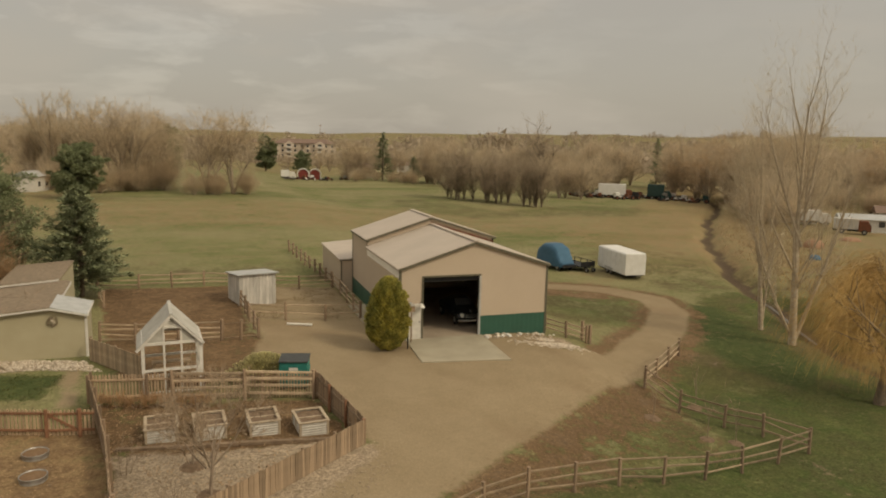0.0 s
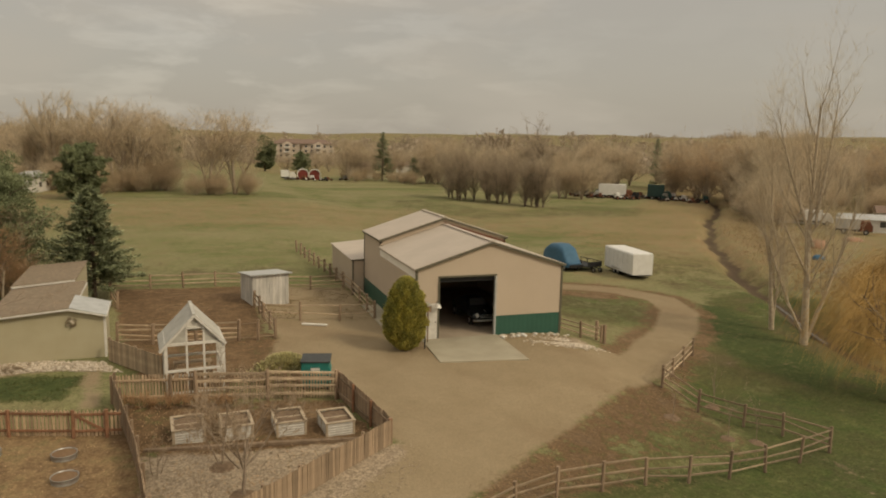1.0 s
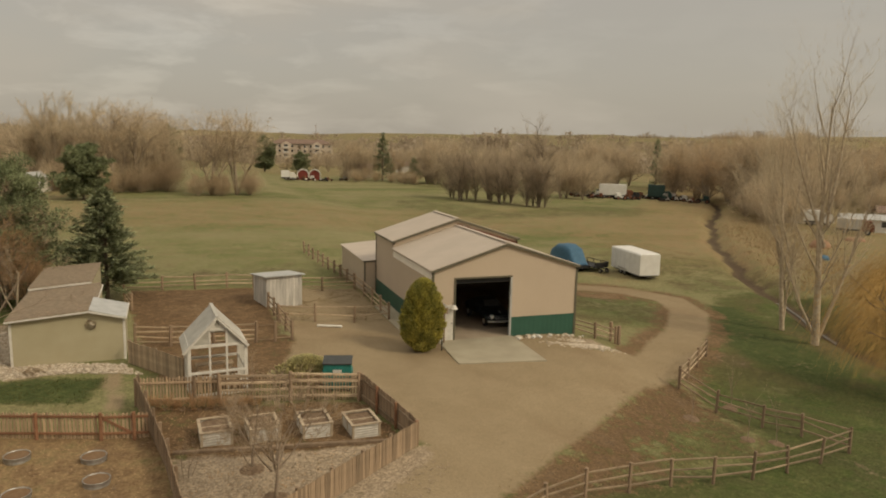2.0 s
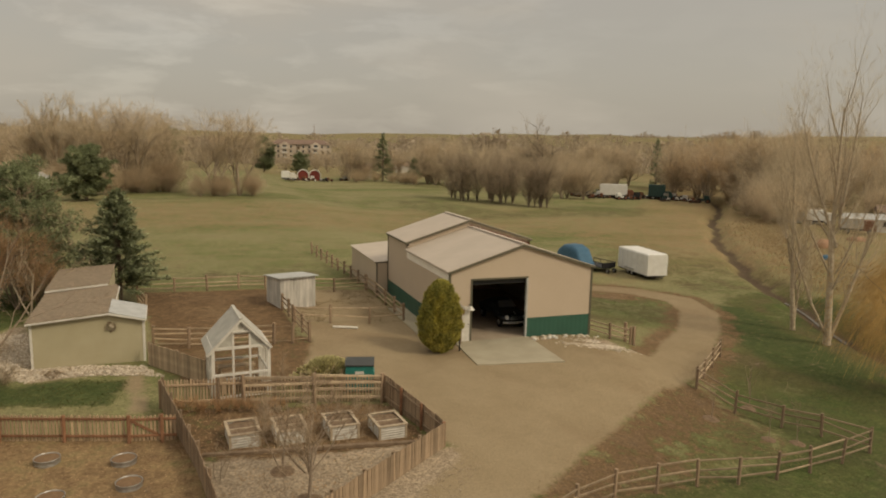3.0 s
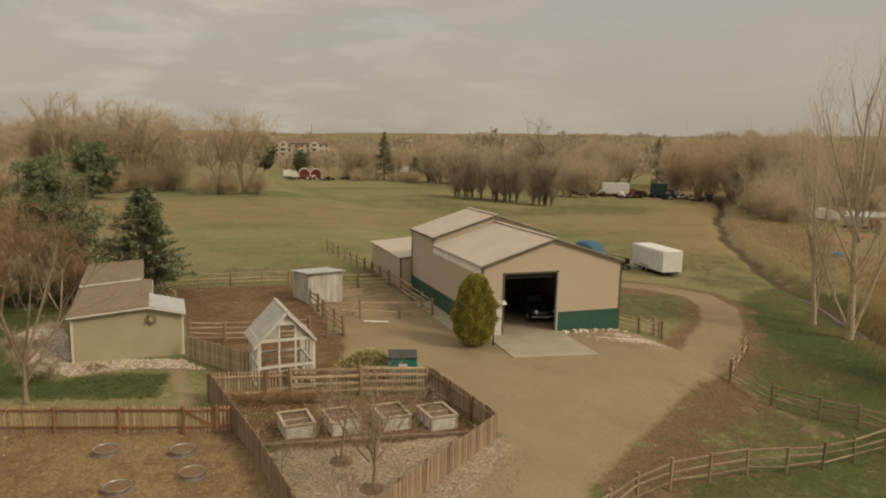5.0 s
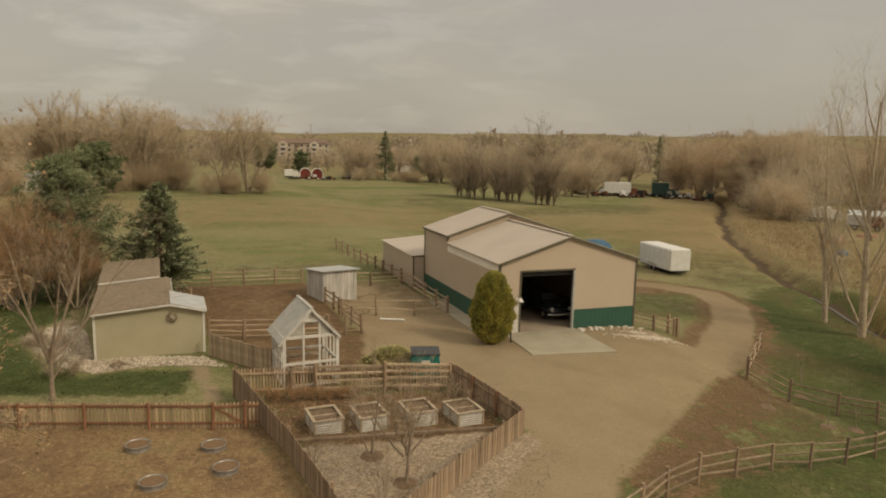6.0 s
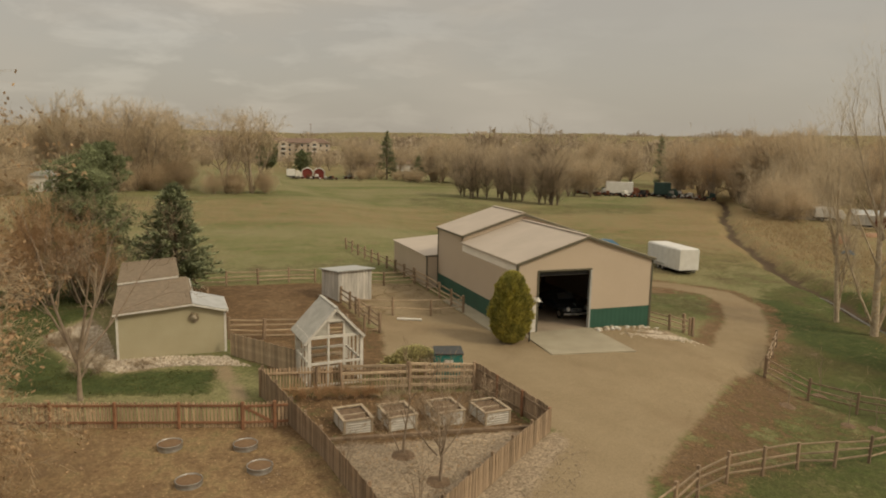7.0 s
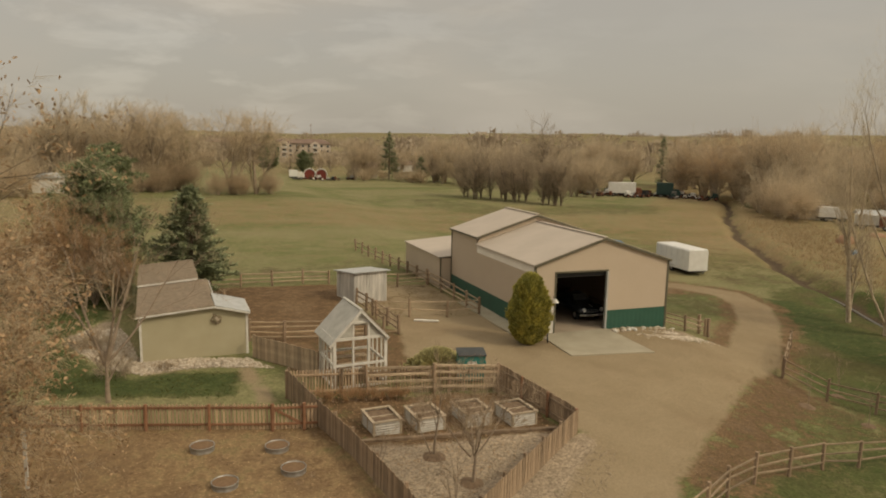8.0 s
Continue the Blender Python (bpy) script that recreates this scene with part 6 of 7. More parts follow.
def pine(name, m, label, h, rad, seed, n=34, needle=None, low=0.18, size=1.0):
    """A broad pine: rounded tufts of needles carried on limbs."""
    rnd = random.Random(seed)
    trunk, crown = Geo(), Geo()
    trunk.tube([(0, 0, -0.2), (0.15, 0.1, h * 0.45), (0.05, -0.1, h * 0.92)], [h * 0.026, h * 0.018, 0.04], 8, False)
    for k in range(n):
        u = (k + rnd.random()) / n
        z = h * (low + (0.98 - low) * u)
        ln = rad * math.sin(math.pi * (0.16 + 0.8 * u) ** 0.9) ** 0.7 * rnd.uniform(0.55, 1.1)
        a = rnd.uniform(0, 6.283)
        d = Vector((math.cos(a), math.sin(a), rnd.uniform(0.05, 0.5)))
        p0 = Vector((0, 0, z * 0.94))
        trunk.tube([p0, p0 + d * ln * 0.6 + Vector((0, 0, -0.1)), p0 + d * ln], [0.07, 0.05, 0.02], 4, False)
        for c in range(4):
            q = p0 + d * ln * (0.45 + 0.19 * c) + Vector((rnd.gauss(0, 0.4), rnd.gauss(0, 0.4), rnd.gauss(0.1, 0.25)))
            rr = rnd.uniform(0.45, 0.85)
            for j in range(130):
                e = Vector((rnd.gauss(0, 1), rnd.gauss(0, 1), rnd.gauss(0.35, 0.8))).normalized()
                o = q + Vector((e.x * rr, e.y * rr, e.z * rr * 0.7)) * rnd.uniform(0.3, 1.0)
                s = e.cross(Vector((rnd.gauss(0, 1), rnd.gauss(0, 1), rnd.gauss(0, 1)))).normalized()
                ll, w = rnd.uniform(0.1, 0.24) * size, rnd.uniform(0.022, 0.048) * size
                crown.add([o - s * w, o + e * ll, o + s * w, o - e * ll * 0.4], [(0, 1, 2, 3)])
    t = thing(name, m, label, "tree")
    part("trunk", trunk, BARK, t, smooth=True)
    part("crown", crown, needle or NEEDLE, t)
    return t


pine("pine_tree", g0(-24.4, 16.53, 0, 1.04), "large dark pine standing behind russet brush", 8.9, 3.1, 5, 76, low=0.07)


def leaf_mass(name, m, label, size, n, seed, leafmat, category, lumps=0.16, power=1.0, core=True):
    """A dense shrub: sprays of leaf standing off a lumpy body; size: half-widths and height."""
    rnd = random.Random(seed)
    g, stem = Geo(), Geo()
    a, b, h = size
    for k in range(n):
        u, v = rnd.uniform(-1, 1), rnd.uniform(0, 6.283)
        u = max(-0.97, u)
        cr = math.sqrt(1 - u * u)
        e = Vector((cr * math.cos(v), cr * math.sin(v), u))
        t = (u + 1) / 2
        prof = (math.sin(math.pi * min(1, t ** power * 0.94 + 0.05))) ** 0.55
        lump = 1 + lumps * noise.noise(Vector((math.cos(v) * 1.7, math.sin(v) * 1.7, t * 4.2)) * 1.4 + Vector((seed, 0, 0))) + lumps * 0.7 * noise.noise(Vector((math.cos(v) * 4, math.sin(v) * 4, t * 9)))
        dep = rnd.uniform(0.80, 1.03) * lump
        p = Vector((math.cos(v) * a * prof * dep, math.sin(v) * b * prof * dep, h * (0.03 + 0.95 * t)))
        up = Vector((e.x * 0.7, e.y * 0.7, 0.75 + rnd.gauss(0, 0.25))).normalized()
        s = up.cross(Vector((e.x + rnd.gauss(0, 0.45), e.y + rnd.gauss(0, 0.45), rnd.gauss(0, 0.3)))).normalized()
        ll, w = rnd.uniform(0.07, 0.16), rnd.uniform(0.03, 0.065)
        g.add([p - s * w, p + up * ll, p + s * w, p - up * ll * 0.6], [(0, 1, 2, 3)])
    t = thing(name, m, label, category)
    for k in range(5):
        x, y = rnd.uniform(-0.3, 0.3) * a, rnd.uniform(-0.3, 0.3) * b
        stem.tube([(x * 0.3, y * 0.3, -0.1), (x, y, h * 0.6)], [0.06, 0.03], 5, False)
    part("stems", stem, BARK, t)
    part("foliage", g, leafmat, t)
    if core:
        c, n2, vs, rows = Geo(), 14, [], 9
        for i in range(rows + 1):
            tt = i / rows
            pr = math.sin(math.pi * min(1, tt ** power * 0.94 + 0.05)) ** 0.55 * 0.74
            vs += [(math.cos(2 * math.pi * k / n2) * a * pr, math.sin(2 * math.pi * k / n2) * b * pr, h * (0.05 + 0.88 * tt)) for k in range(n2)]
        c.add(vs, [(i * n2 + k, i * n2 + (k + 1) % n2, (i + 1) * n2 + (k + 1) % n2, (i + 1) * n2 + k) for i in range(rows) for k in range(n2)])
        part("inner_foliage", c, leafmat, t, smooth=True)
    return t


leaf_mass("arborvitae", g0(-1, -1.39, 0, 1.01, -0.05), "tall egg-shaped yellow-green arborvitae beside the barn", (1.12, 1.1, 4.0), 15000, 2, ARBOR, "shrub", 0.26, 0.82)
leaf_mass("juniper_bush", g0(-7.83, -5.48, 0, 1.04, -0.05), "low spreading yellow-green juniper bush", (1.25, 0.95, 1.25), 7000, 4, JUNIPER, "shrub", 0.3, 0.7)

# young trees and shrubs near the garden
sy = Style(depth=3, kids=4, spread=38, up=0.08, wob=0.12, ratio=0.55, twigs=8, tl=0.26, tw=0.010, first=0.42)
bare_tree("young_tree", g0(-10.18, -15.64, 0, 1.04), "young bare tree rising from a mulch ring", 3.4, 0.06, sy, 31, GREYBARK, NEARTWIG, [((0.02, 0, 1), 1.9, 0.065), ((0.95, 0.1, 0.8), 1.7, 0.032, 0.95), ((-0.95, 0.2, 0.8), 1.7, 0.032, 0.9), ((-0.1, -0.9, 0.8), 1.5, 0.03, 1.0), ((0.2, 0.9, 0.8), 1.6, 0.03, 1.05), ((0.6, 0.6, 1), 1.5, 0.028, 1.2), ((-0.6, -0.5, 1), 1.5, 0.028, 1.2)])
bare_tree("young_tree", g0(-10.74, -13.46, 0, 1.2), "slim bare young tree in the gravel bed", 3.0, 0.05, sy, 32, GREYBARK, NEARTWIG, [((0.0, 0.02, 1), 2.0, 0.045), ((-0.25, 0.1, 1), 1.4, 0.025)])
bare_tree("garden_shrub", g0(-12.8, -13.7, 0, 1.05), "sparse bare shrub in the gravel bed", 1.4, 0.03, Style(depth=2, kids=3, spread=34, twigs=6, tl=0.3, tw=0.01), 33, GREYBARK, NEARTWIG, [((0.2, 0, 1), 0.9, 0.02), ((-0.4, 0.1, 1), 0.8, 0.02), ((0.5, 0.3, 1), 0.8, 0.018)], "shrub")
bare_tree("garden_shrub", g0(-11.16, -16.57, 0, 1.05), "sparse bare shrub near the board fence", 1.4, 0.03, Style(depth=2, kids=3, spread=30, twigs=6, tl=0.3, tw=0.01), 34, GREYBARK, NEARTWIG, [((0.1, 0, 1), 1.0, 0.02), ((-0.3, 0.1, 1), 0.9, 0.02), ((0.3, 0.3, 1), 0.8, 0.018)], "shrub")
sl = Style(depth=3, kids=3, spread=36, up=0.08, wob=0.12, ratio=0.66, twigs=6, tl=0.4, tw=0.011, first=0.3, thin=0.5)
sw = Style(depth=3, kids=4, spread=34, up=0.06, wob=0.1, ratio=0.5, twigs=7, tl=0.45, tw=0.011, first=0.3, thin=0.5, taper=0.8)
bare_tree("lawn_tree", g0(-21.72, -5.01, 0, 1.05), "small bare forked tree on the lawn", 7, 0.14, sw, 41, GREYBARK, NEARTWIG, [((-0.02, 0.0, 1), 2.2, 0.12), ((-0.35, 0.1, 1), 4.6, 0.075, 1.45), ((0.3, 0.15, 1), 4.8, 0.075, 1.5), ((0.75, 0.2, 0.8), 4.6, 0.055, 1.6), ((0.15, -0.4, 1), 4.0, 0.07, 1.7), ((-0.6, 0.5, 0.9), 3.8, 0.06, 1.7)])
for x, y, s in ((-21.8, -1.86, 1.0), (-19.7, -1.19, 0.45), (-23.11, 2.91, 0.8), (-23.93, 3.61, 0.7)):
    bare_tree("dry_shrub", g0(x, y), "rounded dry leafless shrub among the river rock", 1, 0.03, Style(depth=2, kids=4, spread=48, up=0.02, twigs=16, tl=0.30 * s, tw=0.014), int(x * 10) % 90, GREYBARK, TWIGDARK, [((math.cos(k) * 0.8, math.sin(k) * 0.8, 0.8), 0.75 * s, 0.02) for k in range(6)], "shrub", "dry shrubs")
sr = Style(depth=2, kids=4, spread=40, up=0.06, twigs=9, tl=0.26, tw=0.012)
for k in range(7):
    x = -14.22 + 0.64 * k
    bare_tree("red_twig_shrub", g0(x, -7.42 - 0.142 * k), "low russet bare shrub along the picket fence", 0.7, 0.02, sr, 60 + k, GREYBARK, BRUSHRED, [((math.cos(j) * 0.5, math.sin(j) * 0.5, 1), 0.42, 0.012) for j in range(4)], "shrub", "russet shrubs")
for x, y in ((10.82, -12.84), (11.93, -13.37), (9.52, -10.58), (12.76, -9.5)):
    bare_tree("sapling", g0(x, y), "thin bare sapling in rough grass", 2.0, 0.02, Style(depth=1, kids=5, spread=26, twigs=7, tl=0.4, tw=0.012), int(x * 7), GREYBARK, NEARTWIG, [((0.03, 0, 1), 1.7, 0.02)], "sapling", "saplings")
    mulch(x, y, 0.42, x)

# russet thicket by the pines
ss = Style(depth=3, kids=4, spread=30, up=0.05, wob=0.12, ratio=0.62, twigs=18, tl=0.6, tw=0.016, first=0.15)
thick = None
for k, (x, y, s) in enumerate(((-25.79, 13.36, 0.8), (-24.22, 13.7, 0.72), (-27.55, 14.18, 0.76), (-22.79, 13.1, 0.5), (-29.5, 15.41, 0.7), (-26.64, 11.95, 0.6), (-31.88, 16.05, 0.75))):
    if thick is None:
        thick = bare_tree("brush_thicket", g0(x, y), "tall russet leafless brush thicket", 6.4, 0.1, ss, 70, BARK, BRUSHRED, [((math.cos(j * 1.05) * (0.18 + 0.12 * (j % 3)), math.sin(j * 1.05) * (0.18 + 0.12 * (j % 3)), 1), 4.2 - 0.35 * (j % 3), 0.07) for j in range(9)], "shrub", "russet thicket")
    else:
        copy_thing(thick, g0(x, y, 77 * k, s))
# low bare twiggy tree in front of the thicket
bare_tree("ornamental_tree", g0(-23.11, 11.86, 0, 1.04), "pale bare ornamental tree behind the outbuilding", 4.5, 0.08, sl, 47, PALEBARK, TWIG, [((0.1, 0, 1), 2.6, 0.08), ((-0.5, 0.1, 1), 2.3, 0.05), ((0.5, 0.2, 1), 2.3, 0.05)])

# near tree that reaches into view with dry leaves
sb = Style(depth=3, kids=5, spread=42, up=0.02, wob=0.14, ratio=0.6, twigs=14, tl=0.5, tw=0.012, first=0.25, droop=0.3, thin=0.45)
bare_tree("leafy_tree", g0(-26.48, -15.55, 0, 1.06), "tree with fine twigs and dry brown leaves", 13, 0.3, sb, 52, BARK, TWIG,
          [((0.05, 0.1, 1), 8.0, 0.24), ((0.5, 0.25, 0.75), 4.2, 0.1), ((-0.6, 0.2, 1), 5.5, 0.12), ((0.25, -0.5, 1), 5.0, 0.1), ((0.6, -0.1, 0.42), 3.0, 0.07), ((0.3, 0.7, 0.5), 3.6, 0.08), ((0.7, 0.3, 0.25), 2.6, 0.06), ((0.7, 0.1, 0.12), 3.4, 0.07, 2.6), ((0.6, 0.5, 0.1), 3.6, 0.07, 3.4), ((0.8, -0.3, 0.15), 3.0, 0.06, 4.2), ((0.6, 0.3, 0.15), 3.2, 0.06, 5.2)], leaf=14000)

# ---- far trees ----
GROVE = Style(depth=3, kids=5, kids0=8, spread=38, up=0.08, wob=0.14, ratio=0.5, twigs=9, first=0.06, **FAR)
BROAD = Style(depth=3, kids=5, kids0=8, spread=46, up=0.05, wob=0.17, ratio=0.56, twigs=11, first=0.16, **FAR)
ELM = Style(depth=3, kids=5, kids0=8, spread=44, up=0.06, wob=0.16, ratio=0.6, twigs=13, first=0.38, **FAR)
DENSE = Style(depth=2, kids=8, spread=50, up=0.05, wob=0.24, ratio=0.6, twigs=13, first=0.12, **FAR)
POPLAR = Style(depth=3, kids=6, kids0=10, spread=24, up=0.10, wob=0.08, ratio=0.4, twigs=16, first=0.2, **FAR)


def stems(n, tilt, ln, r):
    return [((math.cos(j * 2.4) * tilt * (0.4 + 0.6 * (j % 3) / 2), math.sin(j * 2.4) * tilt * (0.4 + 0.6 * (j % 3) / 2), 1), ln * (1 - 0.12 * (j % 3)), r) for j in range(n)]


PROTO = {}


def far_tree(kind, x, y, h, rz=0):
    """Trees of the middle distance; every later one of a kind is a turned and scaled copy."""
    make = {
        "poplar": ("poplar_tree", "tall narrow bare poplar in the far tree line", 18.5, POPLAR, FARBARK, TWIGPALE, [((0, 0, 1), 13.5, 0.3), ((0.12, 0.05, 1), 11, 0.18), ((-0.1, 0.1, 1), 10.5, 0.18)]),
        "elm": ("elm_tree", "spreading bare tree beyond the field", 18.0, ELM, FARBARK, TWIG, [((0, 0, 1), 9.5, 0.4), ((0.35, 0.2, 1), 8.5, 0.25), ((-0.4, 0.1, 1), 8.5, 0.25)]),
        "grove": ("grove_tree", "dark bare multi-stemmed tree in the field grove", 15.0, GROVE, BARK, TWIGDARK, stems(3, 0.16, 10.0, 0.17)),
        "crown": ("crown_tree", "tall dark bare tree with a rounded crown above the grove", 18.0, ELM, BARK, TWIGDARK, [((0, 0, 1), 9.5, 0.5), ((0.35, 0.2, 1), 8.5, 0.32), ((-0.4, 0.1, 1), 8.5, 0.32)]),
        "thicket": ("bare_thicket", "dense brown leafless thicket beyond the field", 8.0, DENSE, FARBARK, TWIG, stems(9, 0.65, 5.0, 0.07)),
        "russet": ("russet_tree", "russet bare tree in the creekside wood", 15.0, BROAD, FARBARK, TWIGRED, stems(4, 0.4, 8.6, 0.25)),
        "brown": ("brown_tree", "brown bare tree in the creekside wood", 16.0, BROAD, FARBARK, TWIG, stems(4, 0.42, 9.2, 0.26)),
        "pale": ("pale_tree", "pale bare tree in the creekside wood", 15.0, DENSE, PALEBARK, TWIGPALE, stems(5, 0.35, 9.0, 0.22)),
    }[kind]
    name, label, h0, sty, bark, tw, lead = make
    if kind not in PROTO:
        ob = bare_tree(name, g0(x, y, rz), label, h0, 0.3, sty, 80 + len(PROTO), bark, tw, lead, "tree", kind + " trees")
        tops = sorted(v.co.z for o in ob.children for v in o.data.vertices)
        tall = tops[int(len(tops) * 0.985)]                # the crown's height, without its few stray tips
        ob.matrix_basis = g0(x, y, rz, h / tall)
        PROTO[kind] = (ob, tall, h / tall)
        return
    ob, tall, s0 = PROTO[kind]
    copy_thing(ob, g0(x, y, rz, h / tall / s0))


def seed_row(kind, n, x0, y0, x1, y1, h0, h1, jit, seed):
    rnd = random.Random(seed)
    for k in range(n):
        t = (k + rnd.random()) / n
        far_tree(kind, x0 + (x1 - x0) * t + rnd.gauss(0, jit), y0 + (y1 - y0) * t + rnd.gauss(0, jit), rnd.uniform(h0, h1), rnd.uniform(0, 360))


far_tree("poplar", -44.1, 137.6, 18.2, 0)
far_tree("poplar", -41.5, 134.0, 18.6, 60)
far_tree("poplar", -40.1, 140.3, 18, 130)
far_tree("poplar", -47.1, 141.1, 17, 200)
far_tree("poplar", -36.5, 136.7, 17.5, 250)
far_tree("poplar", -33.6, 133.0, 17.5, 20)
far_tree("elm", -28.7, 121.5, 17.6, 20)
far_tree("elm", -25.5, 123.8, 17.8, 140)
far_tree("elm", -23.5, 133.9, 16.5, 260)
far_tree("brown", -20.4, 130.0, 16.5, 40)
seed_row("brown", 9, -65.6, 172.9, -27.1, 168.8, 13, 16, 5, 18)
seed_row("brown", 6, -79.2, 215.9, -55.5, 210.7, 12, 15, 5, 42)
seed_row("thicket", 9, -32.2, 115.1, -19.3, 128.1, 4.4, 7, 2.0, 2)
seed_row("thicket", 5, -50.2, 135.4, -35.3, 127.8, 5, 7, 3, 20)
seed_row("thicket", 5, -54.0, 108.8, -45.9, 110.8, 4, 7, 3, 21)
far_tree("elm", -10.2, 113.1, 16.2, 200)
far_tree("elm", -5.2, 113.9, 16.5, 310)
seed_row("thicket", 6, -12.0, 111.1, -2.0, 114.7, 3.6, 5.4, 1.2, 3)
seed_row("brown", 4, -22.5, 254.0, -12.3, 254.2, 6, 9, 5, 5)
seed_row("brown", 3, 32.6, 205.7, 42.3, 197.4, 12.5, 14.5, 3, 19)
seed_row("brown", 4, 20.4, 262.2, 39.1, 259.4, 7, 10, 4, 6)
seed_row("thicket", 10, 31.8, 201.8, 60.8, 183.7, 3.4, 5.2, 3, 7)
seed_row("brown", 8, 61.3, 198.3, 69.5, 173.0, 13, 15.5, 5, 8)
seed_row("brown", 7, 57.6, 255.5, 83.7, 258.3, 9, 13, 6, 9)
far_tree("crown", 104.2, 193.4, 23.5, 60)
seed_row("grove", 8, 44.3, 125.9, 51.7, 118.7, 10.5, 12.5, 2.2, 4)
seed_row("grove", 13, 53.5, 113.6, 60.6, 101.1, 9.5, 11.8, 2.4, 16)
seed_row("brown", 5, 78.9, 134.8, 86.9, 128.4, 8, 10, 2, 22)
seed_row("brown", 18, 88.9, 228.3, 128.8, 193.2, 11, 14.5, 7, 47)
seed_row("brown", 9, 96.0, 172.0, 119.0, 158.0, 8, 11, 4, 49)
seed_row("brown", 14, 134.8, 224.6, 146.9, 161.8, 14, 17.5, 9, 48)
# creekside woods
leaf_mass("evergreen_bush", g0(110.7, 99.0), "dark green evergreen bush beside the creek", (1.9, 1.5, 1.7), 1500, 44, NEEDLE, "shrub", 0.3, 0.7)
seed_row("russet", 5, 127.6, 140.2, 120.6, 111.9, 15, 18, 4, 10)
seed_row("brown", 7, 134.3, 147.6, 125.3, 113.0, 16, 18.5, 5, 11)
seed_row("brown", 6, 125.3, 111.9, 116.9, 88.7, 17, 20, 3, 33)
seed_row("russet", 5, 132.7, 125.2, 129.2, 103.6, 16, 19, 4, 12)
seed_row("brown", 12, 152.1, 125.9, 166.2, 86.6, 13.5, 17, 8, 13)
seed_row("russet", 8, 170.9, 139.6, 184.0, 108.2, 13, 17, 8, 14)
seed_row("thicket", 7, 104.7, 88.5, 95.3, 66.7, 5, 8, 3, 31)
seed_row("thicket", 8, 137.2, 102.4, 143.6, 78.8, 4, 7, 5, 32)
seed_row("pale", 3, 122.7, 121.2, 141.6, 127.7, 3.4, 4.6, 1.0, 35)
seed_row("pale", 4, 106.1, 89.9, 102.0, 77.1, 10, 14, 3, 15)
pine("pine_tree", g0(11.6, 248.0), "rounded dark conifer beyond the field", 14.0, 4.4, 22, 70, low=0.05, size=2.6)
pine("pine_tree", g0(26.3, 251.3), "small dark conifer before the apartment block", 8.6, 4.0, 27, 46, low=0.05, size=1.8)
needles_spruce("spruce_tree", g0(47.6, 201.2), "pointed dark spruce above the far brush", 16.5, 4.0, 130, 23, SPRUCE, 0.08, 0.25, 0.05, dense=20, size=1.8)
needles_spruce("spruce_tree", g0(55.5, 189.6), "small blue-green spruce near the far houses", 8.8, 3.0, 90, 24, SPRUCE, 0.08, 0.2, 0.02, dense=20, size=1.8)
needles_spruce("spruce_tree", g0(125.9, 154.1), "tall dark spruce in the creekside wood", 17.5, 3.0, 110, 25, SPRUCE, 0.08, 0.3, 0.1, dense=20, size=1.8)
pine("pine_tree", g0(-22.1, 194.7), "dark conifer rising behind the far tree line", 15.5, 5.2, 28, 80, low=0.05, size=2.4)
pine("pine_tree", g0(-32.1, 103.0), "rounded dark pine in the far tree line", 9.8, 4.6, 26, 80, low=0.04, size=2.0)


def far_woods():
    """Leafless woods on the distant rise; their pale, even colour stands in for haze."""
    rnd = random.Random(77)
    g = Geo()
    for k in range(2600):
        a = rnd.uniform(-0.55, 1.35)
        r = 360 + 1700 * rnd.random() ** 1.6
        lump = noise.noise(Vector((a * 22, r * 0.006, 4))) + 0.6 * noise.noise(Vector((a * 60, r * 0.012, 9)))
        if lump < -0.15:
            continue
        x, y = math.sin(a) * r - 10, math.cos(a) * r - 36
        z, h = gz(x, y), rnd.uniform(5, 8) + 18 * max(0.0, lump) * rnd.uniform(0.6, 1.2)
        for j in range(22):
            dx, dy = rnd.gauss(0, 0.42 * h), rnd.gauss(0, 0.42 * h)
            hh = h * rnd.uniform(0.55, 1.0) * (1 - 0.25 * (dx * dx + dy * dy) / (h * h))
            twig(g, Vector((x + dx, y + dy, z + hh * 0.1)), Vector((dx * 0.03 + rnd.gauss(0, 0.2), dy * 0.03, 1)).normalized(), hh, rnd.uniform(0.06, 0.16) * h, rnd)
            twig(g, Vector((x + dx * 0.8, y + dy * 0.8, z + hh * 0.75)), Vector((rnd.gauss(0, 1), rnd.gauss(0, 1), 0.3)).normalized(), hh * 0.3, hh * 0.22, rnd)
    solid("far_woods", g, HAZYTWIG, "leafless woods on the distant rise, haze put into their colour", "woods", kind="stuff")


far_woods()

# ---- far buildings and vehicles ----


